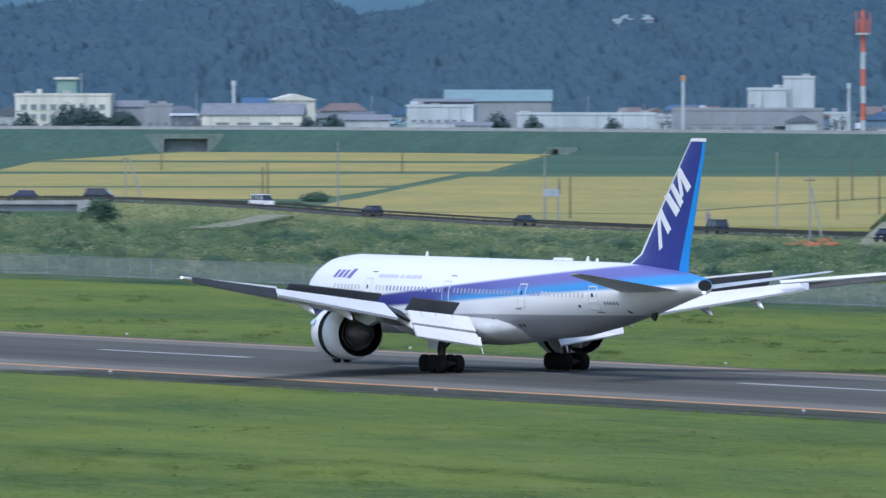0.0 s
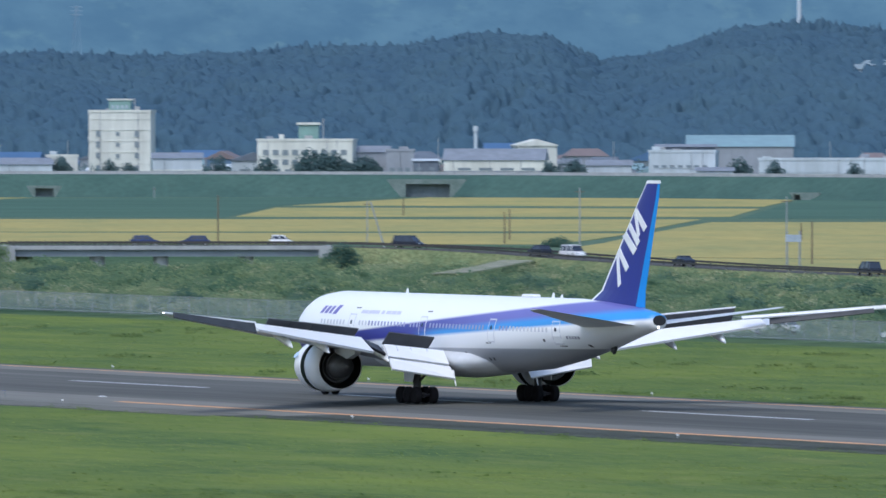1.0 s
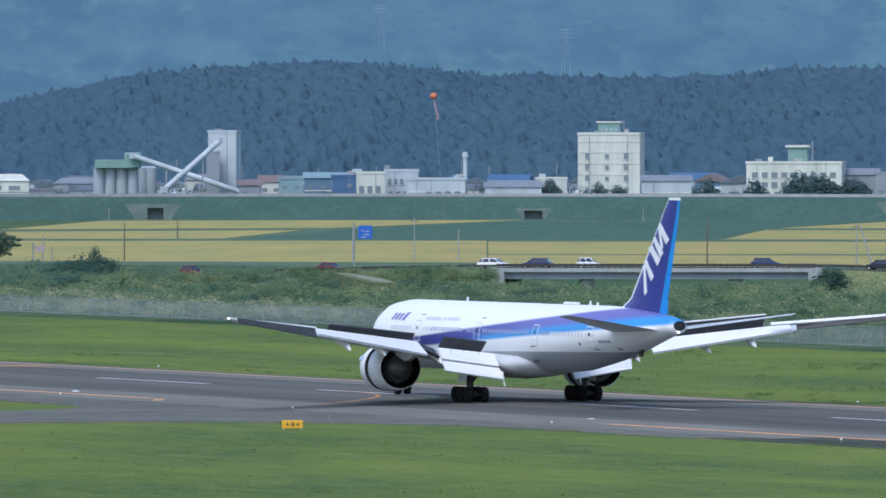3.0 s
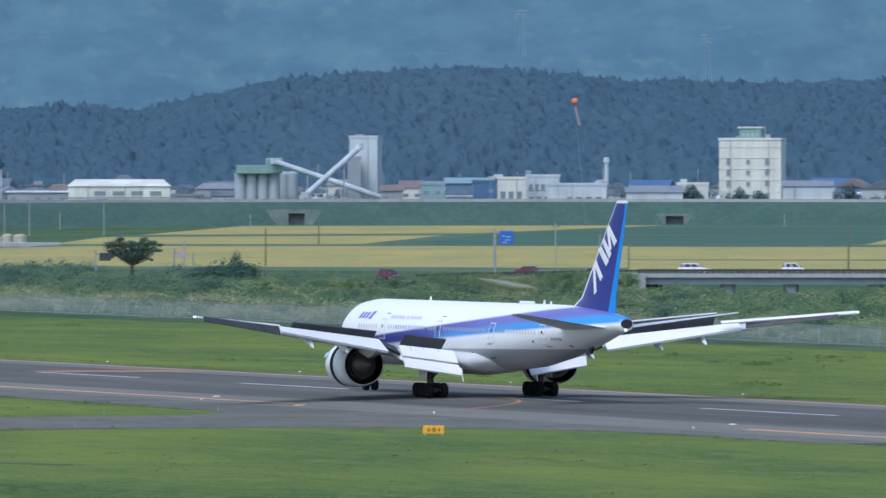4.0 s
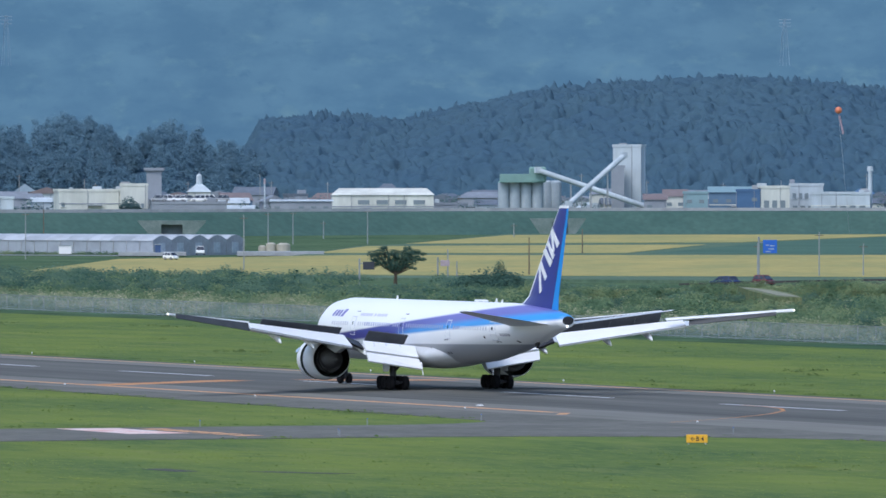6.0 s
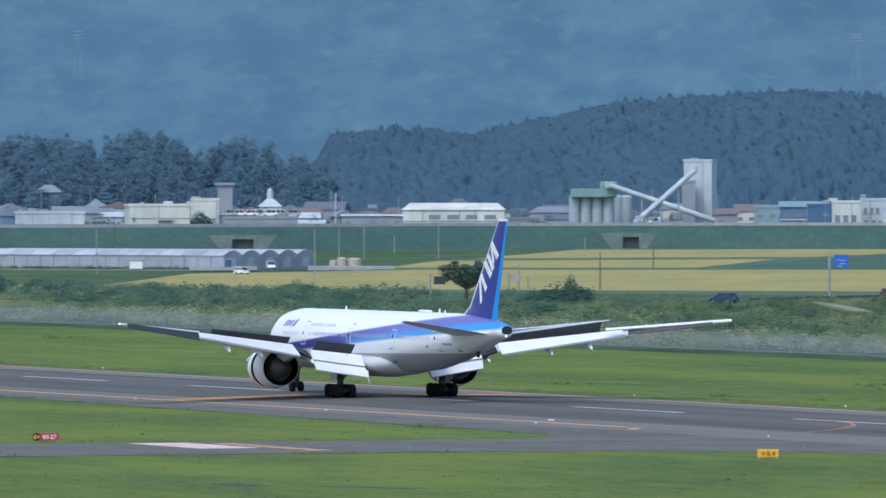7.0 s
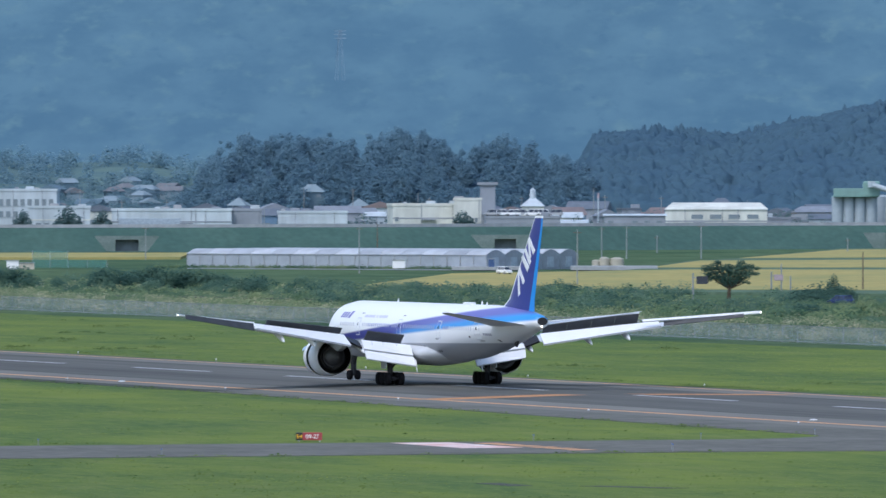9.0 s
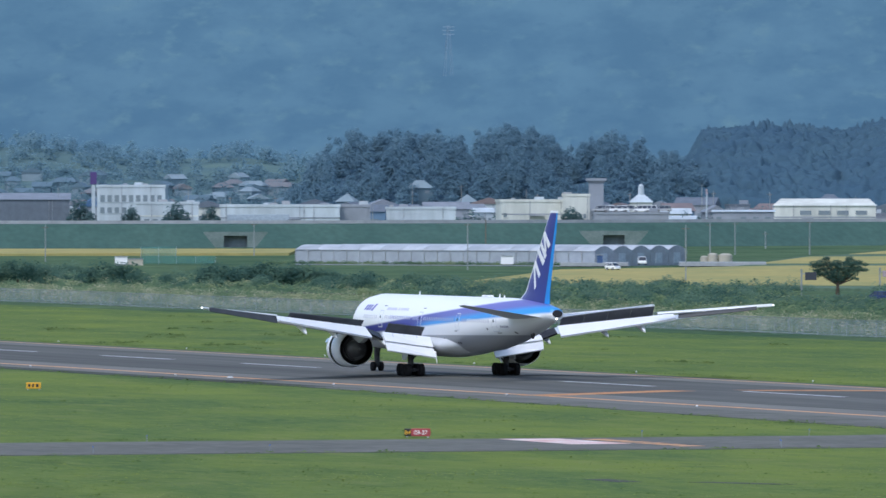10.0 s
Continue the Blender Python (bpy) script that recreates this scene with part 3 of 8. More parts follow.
HULL = livery()
ST = [(3.3, 5.05, 4.95, 0.05), (3.55, 5.75, 4.3, 0.75), (4.2, 6.4, 3.7, 1.3), (5.2, 7.25, 3.2, 1.9), (6.2, 7.98, 2.85, 2.36), (7.8, 8.5, 2.65, 2.8), (10.2, 8.75, 2.55, 3.1),
      (20, 8.75, 2.55, 3.1), (30, 8.75, 2.55, 3.1), (40, 8.75, 2.6, 3.1), (45, 8.75, 2.95, 3.05), (50, 8.75, 3.75, 2.8), (55, 8.6, 4.8, 2.25), (59, 8.3, 5.75, 1.5), (62, 7.9, 6.4, 0.85), (62.9, 7.72, 6.55, 0.62)]


def hull_ring(x, zt, zb, w, n=32):
    return [P3(x, w * math.cos(2 * math.pi * k / n), (zt + zb) / 2 + (zt - zb) / 2 * math.sin(2 * math.pi * k / n)) for k in range(n)]


def interp_station(x):
    xs = [s[0] for s in ST]
    return [float(np.interp(x, xs, [s[i] for s in ST])) for i in (1, 2, 3)]


bm = bmesh.new()
loft(bm, [hull_ring(*s) for s in ST])
fuselage = part("fuselage", bm, HULL, plane, "white fuselage with rising blue bands", smooth=True)
bm = bmesh.new()
loft(bm, [[P3(x, w * math.cos(2 * math.pi * k / 20), z + h * math.sin(2 * math.pi * k / 20)) for k in range(20)] for x, z, w, h in ((19, 3.6, 0.6, 0.4), (21, 3.5, 2.9, 1.0), (24, 3.4, 3.4, 1.35), (33, 3.4, 3.45, 1.4), (37, 3.5, 3.2, 1.2), (41, 3.7, 1.5, 0.6))])
part("belly_fairing", bm, GREY_PAINT, plane, "pale grey belly fairing", smooth=True)


def foil(x, y, z, chord, th, droop=0.0, n=7):
    """An airfoil ring in the x-z plane at a span station."""
    up, lo = [], []
    for i in range(n + 1):
        u = (1 - math.cos(math.pi * i / n)) / 2
        t = th * chord * 2.6 * (0.2969 * math.sqrt(u) - 0.126 * u - 0.3516 * u * u + 0.2843 * u ** 3 - 0.1015 * u ** 4) * 2
        up.append(P3(x + u * chord, y, z + t * 0.6 - droop * u))
        lo.append(P3(x + u * chord, y, z - t * 0.4 - droop * u))
    return up + lo[-2:0:-1]


def wing(sgn):
    side_name = "wing"
    bm = bmesh.new()
    loft(bm, [foil(x, sgn * y, z, c, t, d) for y, x, z, c, t, d in ((2.6, 20.2, 3.5, 13.6, 0.12, 0.1), (10.0, 25.6, 4.62, 9.2, 0.1, 0.08), (22, 34.2, 6.38, 5.0, 0.09, 0.1), (28.2, 38.5, 7.3, 3.1, 0.09, 0.05), (30.55, 41.8, 7.7, 0.6, 0.07, 0.0))])
    w = part(side_name, bm, GREY_PAINT, plane, "grey swept wing with flaps and spoilers out", smooth=False)

    def panel(name, p, th, material, label):
        """A thin plate through four corner points, fore edge first."""
        bm = bmesh.new()
        q = [Vector(P3(a, sgn * b, c)) for a, b, c in p]
        nrm = (q[1] - q[0]).cross(q[3] - q[0]).normalized() * th / 2
        loft(bm, [[a + nrm for a in q], [a - nrm for a in q]])
        part(name, bm, material, w, label)

    k = 0.0 if sgn < 0 else 0.6
    panel("inboard_flap", [(33.9, 3.4 - k, 4.2), (35.0, 8.9 - k, 4.8 - k * 0.8), (35.6, 8.8 - k, 3.85), (35.2, 3.5 - k, 3.1)], 0.22, WHITE_PAINT, "white inboard flap lowered behind the wing")
    panel("aft_flap", [(35.3, 3.5 - k, 2.95), (35.72, 8.8 - k, 3.7), (36.1, 8.7 - k, 2.85), (36.2, 3.5 - k, 2.0)], 0.15, WHITE_PAINT, "white aft flap lowered steeply")
    for y in (5.0, 6.5, 7.8) if sgn < 0 else ():
        z, x = 4.2 + (y - 3.4) * 0.109, 33.9 + (y - 3.4) * 0.2
        panel("flap_slot", [(x + 0.1, y, z), (x + 0.12, y + 0.06, z + 0.01), (x + 0.42, y + 0.06, z - 0.4), (x + 0.4, y, z - 0.41)], 0.24, FRAME_GREY, "grey slot in the flap")
    panel("outboard_flap", [(34.6, 10.6 - k * 0.8, 5.35), (38.2, 21.4, 6.7), (39.3, 21.3, 6.2), (36.6, 10.5 - k * 1.1, 4.25)], 0.2, WHITE_PAINT, "white outboard flap lowered behind the wing")
    panel("flaperon", [(34.2, 9.0 - k * 1.3, 4.7), (34.8, 10.5 - k * 1.3, 5.2), (36.0, 10.4 - k * 1.3, 4.6), (35.6, 9.0 - k * 1.3, 4.0)], 0.2, DARK_METAL, "dark flaperon bay between the flaps")
    # Dark plates carry the underside's shade; white strips stand for the lit upper skin.
    if sgn > 0:
        panel("aileron", [(39.5, 21.5, 6.78), (42.45, 28.9, 7.58), (42.55, 28.9, 7.24), (39.7, 21.4, 6.3)], 0.1, SHADE_PAINT, "drooped outer aileron with its shade painted dark")
        panel("trailing_edge", [(38.9, 19.4, 6.92), (42.5, 30.65, 7.86), (42.56, 30.65, 7.62), (39.2, 19.4, 6.72)], 0.12, WHITE_PAINT, "white outer wing edge")
    else:
        panel("aileron", [(39.45, 21.7, 6.76), (42.45, 29.7, 7.76), (42.6, 29.7, 7.34), (39.65, 21.6, 5.99)], 0.1, SHADE_PAINT, "drooped outer aileron with its shade painted dark")
        panel("trailing_edge", [(39.4, 21.6, 6.9), (42.28, 30.35, 7.8), (42.3, 30.35, 7.66), (39.45, 21.6, 6.76)], 0.12, WHITE_PAINT, "white outer wing edge")
    # Raised spoilers are coloured dark for the shade on their undersides.
    for y0, y1 in ((10.7, 12.93), (12.96, 15.2), (15.23, 17.4), (17.43, 19.6)):
        xa, xb = np.interp([y0, y1], [10, 22], [33.4, 37.6])
        za, zb = np.interp([y0, y1], [10, 22], [5.45, 6.75]) - (0.15 if sgn > 0 else 0.0)
        up = 0.62 if sgn < 0 else 1.28
        panel("spoiler", [(xa, y0, za), (xb, y1, zb), (xb + 0.8, y1, zb + up), (xa + 0.8, y0, za + up)], 0.08, SHADE_PAINT, "raised spoiler with its shaded underside painted dark grey")
        # Added strip stands in for the bright line above the spoilers.
        if sgn > 0:
            panel("spoiler_edge", [(xa + 0.8, y0, za + up), (xb + 0.8, y1, zb + up), (xb + 0.86, y1, zb + up + 0.09), (xa + 0.86, y0, za + up + 0.09)], 0.09, WHITE_PAINT, "white strip added along the spoiler top")
    for y0, y1 in ((3.7, 5.68), (5.7, 7.7)):
        za, zb = 4.35 + (y0 - 3.7) * 0.12, 4.35 + (y1 - 3.7) * 0.12
        xa, xb = 31.9 + (y0 - 3.7) * 0.1, 31.9 + (y1 - 3.7) * 0.1
        panel("spoiler", [(xa, y0, za), (xb, y1, zb), (xb + 1.2, y1, zb + 0.98), (xa + 1.2, y0, za + 0.98)], 0.1, SHADE_PAINT, "raised spoiler with its shaded underside painted dark grey")
    for y in (8.9, 14.6, 18.2):
        bm = bmesh.new()
        xt = float(np.interp(y, [3, 10, 22], [34, 35.2, 39]))
        zt = float(np.interp(y, [3, 10, 22], [3.6, 4.5, 6.15]))
        loft(bm, [[P3(x, sgn * y + r * math.cos(k * 1.0472), z + r * 1.3 * math.sin(k * 1.0472)) for k in range(6)] for x, z, r in ((xt - 2.5, zt, 0.06), (xt - 1.2, zt - 0.15, 0.2), (xt, zt - 0.42, 0.25), (xt + 0.4, zt - 0.6, 0.2), (xt + 0.85, zt - 0.85, 0.05))])
        part("flap_track_fairing", bm, WHITE_PAINT, w, "white flap track fairing", smooth=True)
    bm = bmesh.new()
    tube(bm, P3(35.7, sgn * 3.45, 2.7), P3(36.3, sgn * 3.45, 1.45), 0.12, 0.03, 6)
    part("flap_hinge", bm, WHITE_PAINT, w, "thin white flap hinge spike")
    bm = bmesh.new()
    bmesh.ops.create_uvsphere(bm, u_segments=8, v_segments=6, radius=0.07, matrix=Matrix.Translation(P3(42.45, sgn * (30.5 + k * 0.4), 7.74)))
    part("tip_light", bm, TIP_LIGHT, w, "small white wing tip light")
    # engine
    bm = bmesh.new()
    ey, ez = (-9.7 if sgn < 0 else 8.5), 2.95

    def ring(x, r, n=28):
        return [P3(x, ey + r * math.cos(2 * math.pi * k / n), ez + r / VZ * 0.96 * math.sin(2 * math.pi * k / n)) for k in range(n)]
    loft(bm, [ring(24.9, 1.5), ring(24.6, 1.6), ring(24.7, 1.72), ring(25.2, 1.9), ring(25.8, 2.0), ring(26.4, 2.02)], caps=False)
    eng = part("engine_cowl", bm, WHITE_PAINT, plane, "white engine nacelle with thrust reverser open", smooth=True)
    bm = bmesh.new()
    loft(bm, [ring(26.38, 2.0), ring(26.38, 1.6), ring(26.3, 1.6), ring(26.3, 2.0)], caps=False)
    part("rear_ring", bm, CASCADE, eng, "dark ring behind the cowl")
    bm = bmesh.new()
    loft(bm, [ring(27.1, 1.7), ring(27.1, 2.03), ring(27.8, 2.02), ring(29.2, 1.82), ring(29.18, 1.76)], caps=False)
    part("reverser_sleeve", bm, WHITE_PAINT, eng, "white reverser sleeve slid aft", smooth=True)
    bm = bmesh.new()
    loft(bm, [ring(29.17, 1.76), ring(28.6, 1.72), ring(27.2, 1.62)], caps=False)
    part("sleeve_lining", bm, DARK_METAL, eng, "dark inside of the reverser sleeve", smooth=True)
    bm = bmesh.new()
    loft(bm, [ring(26.2, 1.7), ring(27.3, 1.7), ring(27.3, 1.6), ring(26.2, 1.6)], caps=False)
    part("cascade", bm, CASCADE, eng, "grey-green reverser cascade ring")
    bm = bmesh.new()
    loft(bm, [ring(24.5, 1.45), ring(27.0, 1.6), ring(27.2, 1.15), ring(28.6, 1.05), ring(30.0, 0.75), ring(30.0, 0.5), ring(30.7, 0.05)], caps=True)
    part("core_nozzle", bm, CORE_METAL, eng, "dark metal core nozzle", smooth=True)
    bm = bmesh.new()
    loft(bm, [ring(28.2, 1.3), ring(28.75, 1.28), ring(28.75, 1.2), ring(28.2, 1.2)], caps=False)
    part("duct_liner", bm, CORE_METAL, eng, "grey fan duct liner")
    bm = bmesh.new()
    loft(bm, [ring(28.55, 1.12), ring(29.0, 1.1), ring(29.0, 1.0), ring(28.55, 1.02)], caps=False)
    part("nozzle_band", bm, CORE_METAL, eng, "grey band round the core")
    bm = bmesh.new()
    tube(bm, P3(25.4, ey + sgn * 2.05 * 0.9, ez + 0.85), P3(25.4, ey + sgn * 2.09 * 0.9, ez + 0.88), 0.28, None, 16)
    part("cowl_badge", bm, MARK_PALE, eng, "faint blue round badge")
    bm = bmesh.new()
    loft(bm, [[P3(x, ey + dy, z) for dy, z in ((-0.25, zb), (0.25, zb), (0.22, zt), (-0.22, zt))] for x, zb, zt in ((25.2, 4.7, 5.0), (27.4, 4.4, 5.2), (30.8, 3.6, 4.9), (32.2, 4.0, 4.7))])
    part("pylon", bm, GREY_PAINT, eng, "grey engine pylon")


wing(-1)
wing(1)


def stabiliser(sgn):
    bm = bmesh.new()
    loft(bm, [foil(x, sgn * y, z - 0.05 * c, c, 0.09, -0.055 * c) for y, x, z, c in ((0.8, 53.2, 6.75, 7.6), (9.8 if sgn > 0 else 9.5, 61.0, 8.12, 2.4), (10.25 if sgn > 0 else 9.9, 61.5, 8.2, 1.6))])
    part("tailplane", bm, GREY_PAINT, plane, "grey horizontal tailplane")


stabiliser(-1)
stabiliser(1)
FIN = [(8.2, 51.0, 9.6), (9.2, 53.4, 7.2), (18.0, 60.7, 2.4), (18.25, 61.0, 2.0)]


def fin_shape(u0, u1, th=0.1, grow=0.0, z0=8.2, z1=18.25):
    """Chordwise slice u0..u1 of the fin between two heights."""
    rings = []
    for k in range(9):
        z = z0 + (z1 - z0) * k / 8
        xl = float(np.interp(z, [f[0] for f in FIN], [f[1] for f in FIN]))
        c = float(np.interp(z, [f[0] for f in FIN], [f[2] for f in FIN]))
        up, lo = [], []
        for i in range(7):
            u = u0 + (u1 - u0) * i / 6
            t = th * c * 2.6 * (0.2969 * math.sqrt(max(u, 0)) - 0.126 * u - 0.3516 * u * u + 0.2843 * u ** 3 - 0.1015 * u ** 4) + grow + 0.01
            up.append(P3(xl + u * c, t, z))
            lo.append(P3(xl + u * c, -t, z))
        rings.append(up + lo[::-1])
    bm = bmesh.new()
    loft(bm, rings)
    return bm


fin = part("fin", fin_shape(0.07, 0.86), BLUE, plane, "dark blue tail fin")
part("fin_leading_edge", fin_shape(0.0, 0.07), WHITE_PAINT, fin, "white leading edge")
part("rudder_edge", fin_shape(0.86, 1.0), CYAN, fin, "light blue trailing edge")
part("fin_cap", fin_shape(0.0, 1.0, grow=0.02, z0=18.05, z1=18.3), WHITE_PAINT, fin, "white fin cap")

# plain slanted white shapes of the tail mark
def fin_plate(pts, name="tail_mark"):
    rings = []
    for off in (0.0, 0.05):
        ring = []
        for x, z in pts:
            xl = float(np.interp(z, [f[0] for f in FIN], [f[1] for f in FIN]))
            c = float(np.interp(z, [f[0] for f in FIN], [f[2] for f in FIN]))
            u = min(0.98, max(0.02, (x - xl) / c))
            t = 0.1 * c * 2.6 * (0.2969 * math.sqrt(u) - 0.126 * u - 0.3516 * u * u + 0.2843 * u ** 3 - 0.1015 * u ** 4) + 0.02 + off
            ring.append(P3(x, -t, z))
        rings.append(ring)
    bm = bmesh.new()
    loft(bm, rings)
    bmesh.ops.triangulate(bm, faces=bm.faces[:])
    part(name, bm, WHITE_PAINT, fin, "plain slanted white shape")


fin_plate([(56.27, 12.27), (56.68, 12.53), (57.09, 10.01), (56.68, 9.75)])
fin_plate([(56.44, 12.57), (56.85, 12.92), (58.32, 11.4), (57.91, 11.01)])
fin_plate([(57.17, 13.86), (57.91, 14.13), (59.54, 12.87), (59.05, 12.35)])
fin_plate([(58.15, 14.56), (58.56, 14.86), (60.03, 13.47), (59.62, 13.04)])
fin_plate([(59.13, 15.59), (59.46, 15.77), (60.03, 13.98), (59.7, 13.64)])
fin_plate([(59.13, 15.81), (59.54, 16.07), (61.09, 14.63), (60.6, 14.2)])


def hull_y(x, z):
    zt, zb, w = interp_station(x)
    q = (z - (zt + zb) / 2) / ((zt - zb) / 2)
    return w * math.sqrt(max(0.0, 1 - q * q))


def decal(name, x0, x1, z0, z1, material, label="", lift=0.03, slant=0.0, parent=None):
    """A thin plate that follows the near side of the hull."""
    n = 3
    rings = []
    for i in range(n + 1):
        z = z0 + (z1 - z0) * i / n
        s2 = slant * i / n
        rings.append([P3(x, -(hull_y(x, z) + o), z) for x, o in ((x0 + s2, 0.0), (x1 + s2, 0.0), (x1 + s2, lift), (x0 + s2, lift))])
    bm = bmesh.new()
    loft(bm, rings)
    return part(name, bm, material, parent or fuselage, label)


DOORS = (17.3, 29.7, 41.4, 51.3)
for x in DOORS:
    d = decal("door", x - 0.55, x + 0.55, 5.1, 7.0, FRAME_GREY, "cabin door outlined in pale grey", 0.02)
    decal("door_panel", x - 0.45, x + 0.45, 5.2, 6.9, HULL, "", 0.03, 0.0, d)
    decal("door_window", x - 0.12, x + 0.12, 6.15, 6.45, GLASS, "", 0.04, 0.0, d)
x = 12.0
while x < 50.4:
    if all(abs(x - d) > 0.9 for d in DOORS) and not 26.6 < x < 27.3:
        decal("cabin_window", x - 0.12, x + 0.12, 6.08, 6.45, WINDOW_PALE if 20 < x < 44 else WINDOW_GREY, "", 0.025)
    x += 0.56
for x in (5.0, 5.6, 6.3):
    decal("cockpit_window", x - 0.25, x + 0.25, 6.75, 7.3, GLASS, "dark cockpit window", 0.03)
decal("nose_mark", 11.3, 11.75, 6.95, 7.55, MARK_BLUE, "plain slanted blue shape", 0.02, 0.3)
decal("nose_mark", 12.0, 12.5, 6.95, 7.55, MARK_BLUE, "plain slanted blue shape", 0.02, 0.3)
decal("nose_mark", 12.75, 13.2, 6.95, 7.55, MARK_BLUE, "plain slanted blue shape", 0.02, 0.3)
decal("nose_mark", 13.5, 14.1, 6.9, 7.65, MARK_BLUE, "plain slanted blue stripe", 0.02, 0.5)
for a0, a1 in ((18.5, 19.6), (19.7, 21.6), (22.0, 22.5), (22.8, 23.6), (23.7, 24.5), (24.6, 25.3)):
    decal("text_bar", a0, a1, 7.05, 7.32, MARK_GREY, "pale blue-grey bar of unreadable writing", 0.015)
for a0, a1 in ((52.5, 52.75), (52.85, 53.1), (53.2, 53.45), (53.55, 53.8), (53.9, 54.15)):
    decal("text_bar", a0, a1 - 0.05, 5.58, 5.82, MARK_DARK, "dark grey bar of writing", 0.015)
for x, z in ((17.6, 7.45), (30.2, 7.35), (40.9, 5.0), (51.6, 4.95)):
    decal("door_mark", x - 0.4, x + 0.4, z, z + 0.07, DARK_METAL, "thin dark mark", 0.015)
for x, z in ((49.5, 5.3), (40.0, 3.6), (40.6, 3.62), (54.5, 4.95), (36.5, 4.0)):
    decal("vent", x - 0.13, x + 0.13, z, z + 0.22, DARK_METAL, "small dark vent", 0.015)
for x, h in ((20.6, 0.42), (45.4, 0.45), (46.8, 0.32)):
    bm = bmesh.new()
    loft(bm, [[P3(x + dx, dy, 8.7) for dx, dy in ((0, -0.03), (0.5, -0.03), (0.5, 0.03), (0, 0.03))], [P3(x + 0.25 + dx, dy, 8.7 + h) for dx, dy in ((0, -0.02), (0.2, -0.02), (0.2, 0.02), (0, 0.02))]])
    part("antenna", bm, WHITE_PAINT, fuselage, "small white blade antenna")
bm = bmesh.new()
box(bm, 42.0 - X33, 0, 8.7 * VZ, 2.0, 0.7, 0.25, 0, 0.1)
part("antenna_fairing", bm, WHITE_PAINT, fuselage, "low white fairing on the roof")
bm = bmesh.new()
loft(bm, [hull_ring(62.86, 7.66, 6.78, 0.55, 16), hull_ring(62.94, 7.64, 6.8, 0.53, 16)])
part("exhaust", bm, DARK_METAL, fuselage, "dark tail exhaust")
bm = bmesh.new()
bmesh.ops.create_uvsphere(bm, u_segments=8, v_segments=6, radius=0.08, matrix=Matrix.Translation(P3(62.98, -0.1, 6.66)))
part("tail_light", bm, TIP_LIGHT, fuselage, "small white tail light")
bm = bmesh.new()
loft(bm, [[P3(x, dy, z) for dy, z in ((-0.1, zt2), (0.1, zt2), (0.1, zb2), (-0.1, zb2))] for x, zt2, zb2 in ((55.3, 4.9, 4.6), (55.7, 5.0, 4.4), (56.0, 5.1, 4.85))])
part("tail_skid", bm, DARK_METAL, fuselage, "small dark tail skid")

# landing gear
def bogie(x, y, axles, r, w, gap, top):
    gear = new("landing_gear")
    gear.parent = plane
    bm = bmesh.new()
    tube(bm, P3(x, y, r / VZ), P3(x, y, top), 0.28, 0.34, 12)
    tube(bm, P3(x + 0.1, y, r / VZ + 1), P3(x + 1.4, y * 0.8, top), 0.12, None, 8)
    if len(axles) > 1:
        tube(bm, P3(x + axles[0], y, r / VZ), P3(x + axles[-1], y, r / VZ), 0.2, None, 8)
    part("strut", bm, DARK_METAL, gear, "dark metal landing gear strut")
    for a in axles:
        bm = bmesh.new()
        tube(bm, P3(x + a, y - gap, r / VZ), P3(x + a, y + gap, r / VZ), 0.1, None, 8)
        part("axle", bm, DARK_METAL, gear)
        for s in (-1, 1):
            bm = bmesh.new()
            n = 24
            loft(bm, [[(x + a - X33 + rr * math.cos(2 * math.pi * k / n), y + s * gap + dy, r + rr * math.sin(2 * math.pi * k / n)) for k in range(n)] for rr, dy in ((r * 0.55, -w / 2), (r * 0.92, -w / 2), (r, -w / 2 + 0.08), (r, w / 2 - 0.08), (r * 0.92, w / 2), (r * 0.55, w / 2))])
            part("wheel", bm, TYRE, gear, "black rubber tyre", smooth=True)


def gear_door(x, y, lean):
    """Pale door plate hanging beside the strut."""
    bm = bmesh.new()
    q = [Vector(P3(a, y + b, c)) for a, b, c in ((x - 1.3, 0, 3.3), (x + 0.9, 0, 3.3), (x + 0.55, lean, 1.75), (x - 0.75, lean, 1.75))]
    loft(bm, [[p + Vector((0, o, 0)) for p in q] for o in (0.0, 0.08)])
    part("gear_door", bm, GREY_PAINT, plane, "pale grey landing gear door")


gear_door(33.2, -5.75, -0.15)
gear_door(33.2, 5.67, 0.15)
bogie(33.3, -5.25, (-1.25, 0, 1.25), 0.63, 0.48, 0.68, 3.4)
bogie(32.7, 5.25, (-1.25, 0, 1.25), 0.63, 0.48, 0.68, 3.4)
bogie(7.2, 0, (0,), 0.49, 0.4, 0.42, 3.2)


# ---- fence, road, bridge ----
def net_material(name, color, cover):
    m = bpy.data.materials.new(name)
    m.use_nodes = True
    nt = m.node_tree
    b = nt.nodes["Principled BSDF"]
    b.inputs["Base Color"].default_value = (*color, 1)
    b.inputs["Roughness"].default_value = 0.6
    b.inputs["Alpha"].default_value = cover
    return m


NET = net_material("wire_netting", (0.27, 0.31, 0.34), 0.24)
POST_GREY = mat("weathered_post_grey", (0.26, 0.29, 0.29), 0.8, noise=0.3, scale=1)
FENCE_Y = 493.0
fence = tagged(new("fence"), "long grey wire mesh fence along the airfield", "fence", kind="structure")
bm = bmesh.new()
loft(bm, [[(x, FENCE_Y - 0.01, 0), (x, FENCE_Y + 0.01, 0), (x, FENCE_Y + 0.01, 2.1), (x, FENCE_Y - 0.01, 2.1)] for x in (-2100, -200)])
part("netting", bm, NET, fence, "grey wire netting")
bm = bmesh.new()
box(bm, 0, 0, 0, 0.055, 0.055, 2.2)
post = part("post", bm, POST_GREY, fence, "grey steel post")
post.location = (-1800, FENCE_Y, 0)
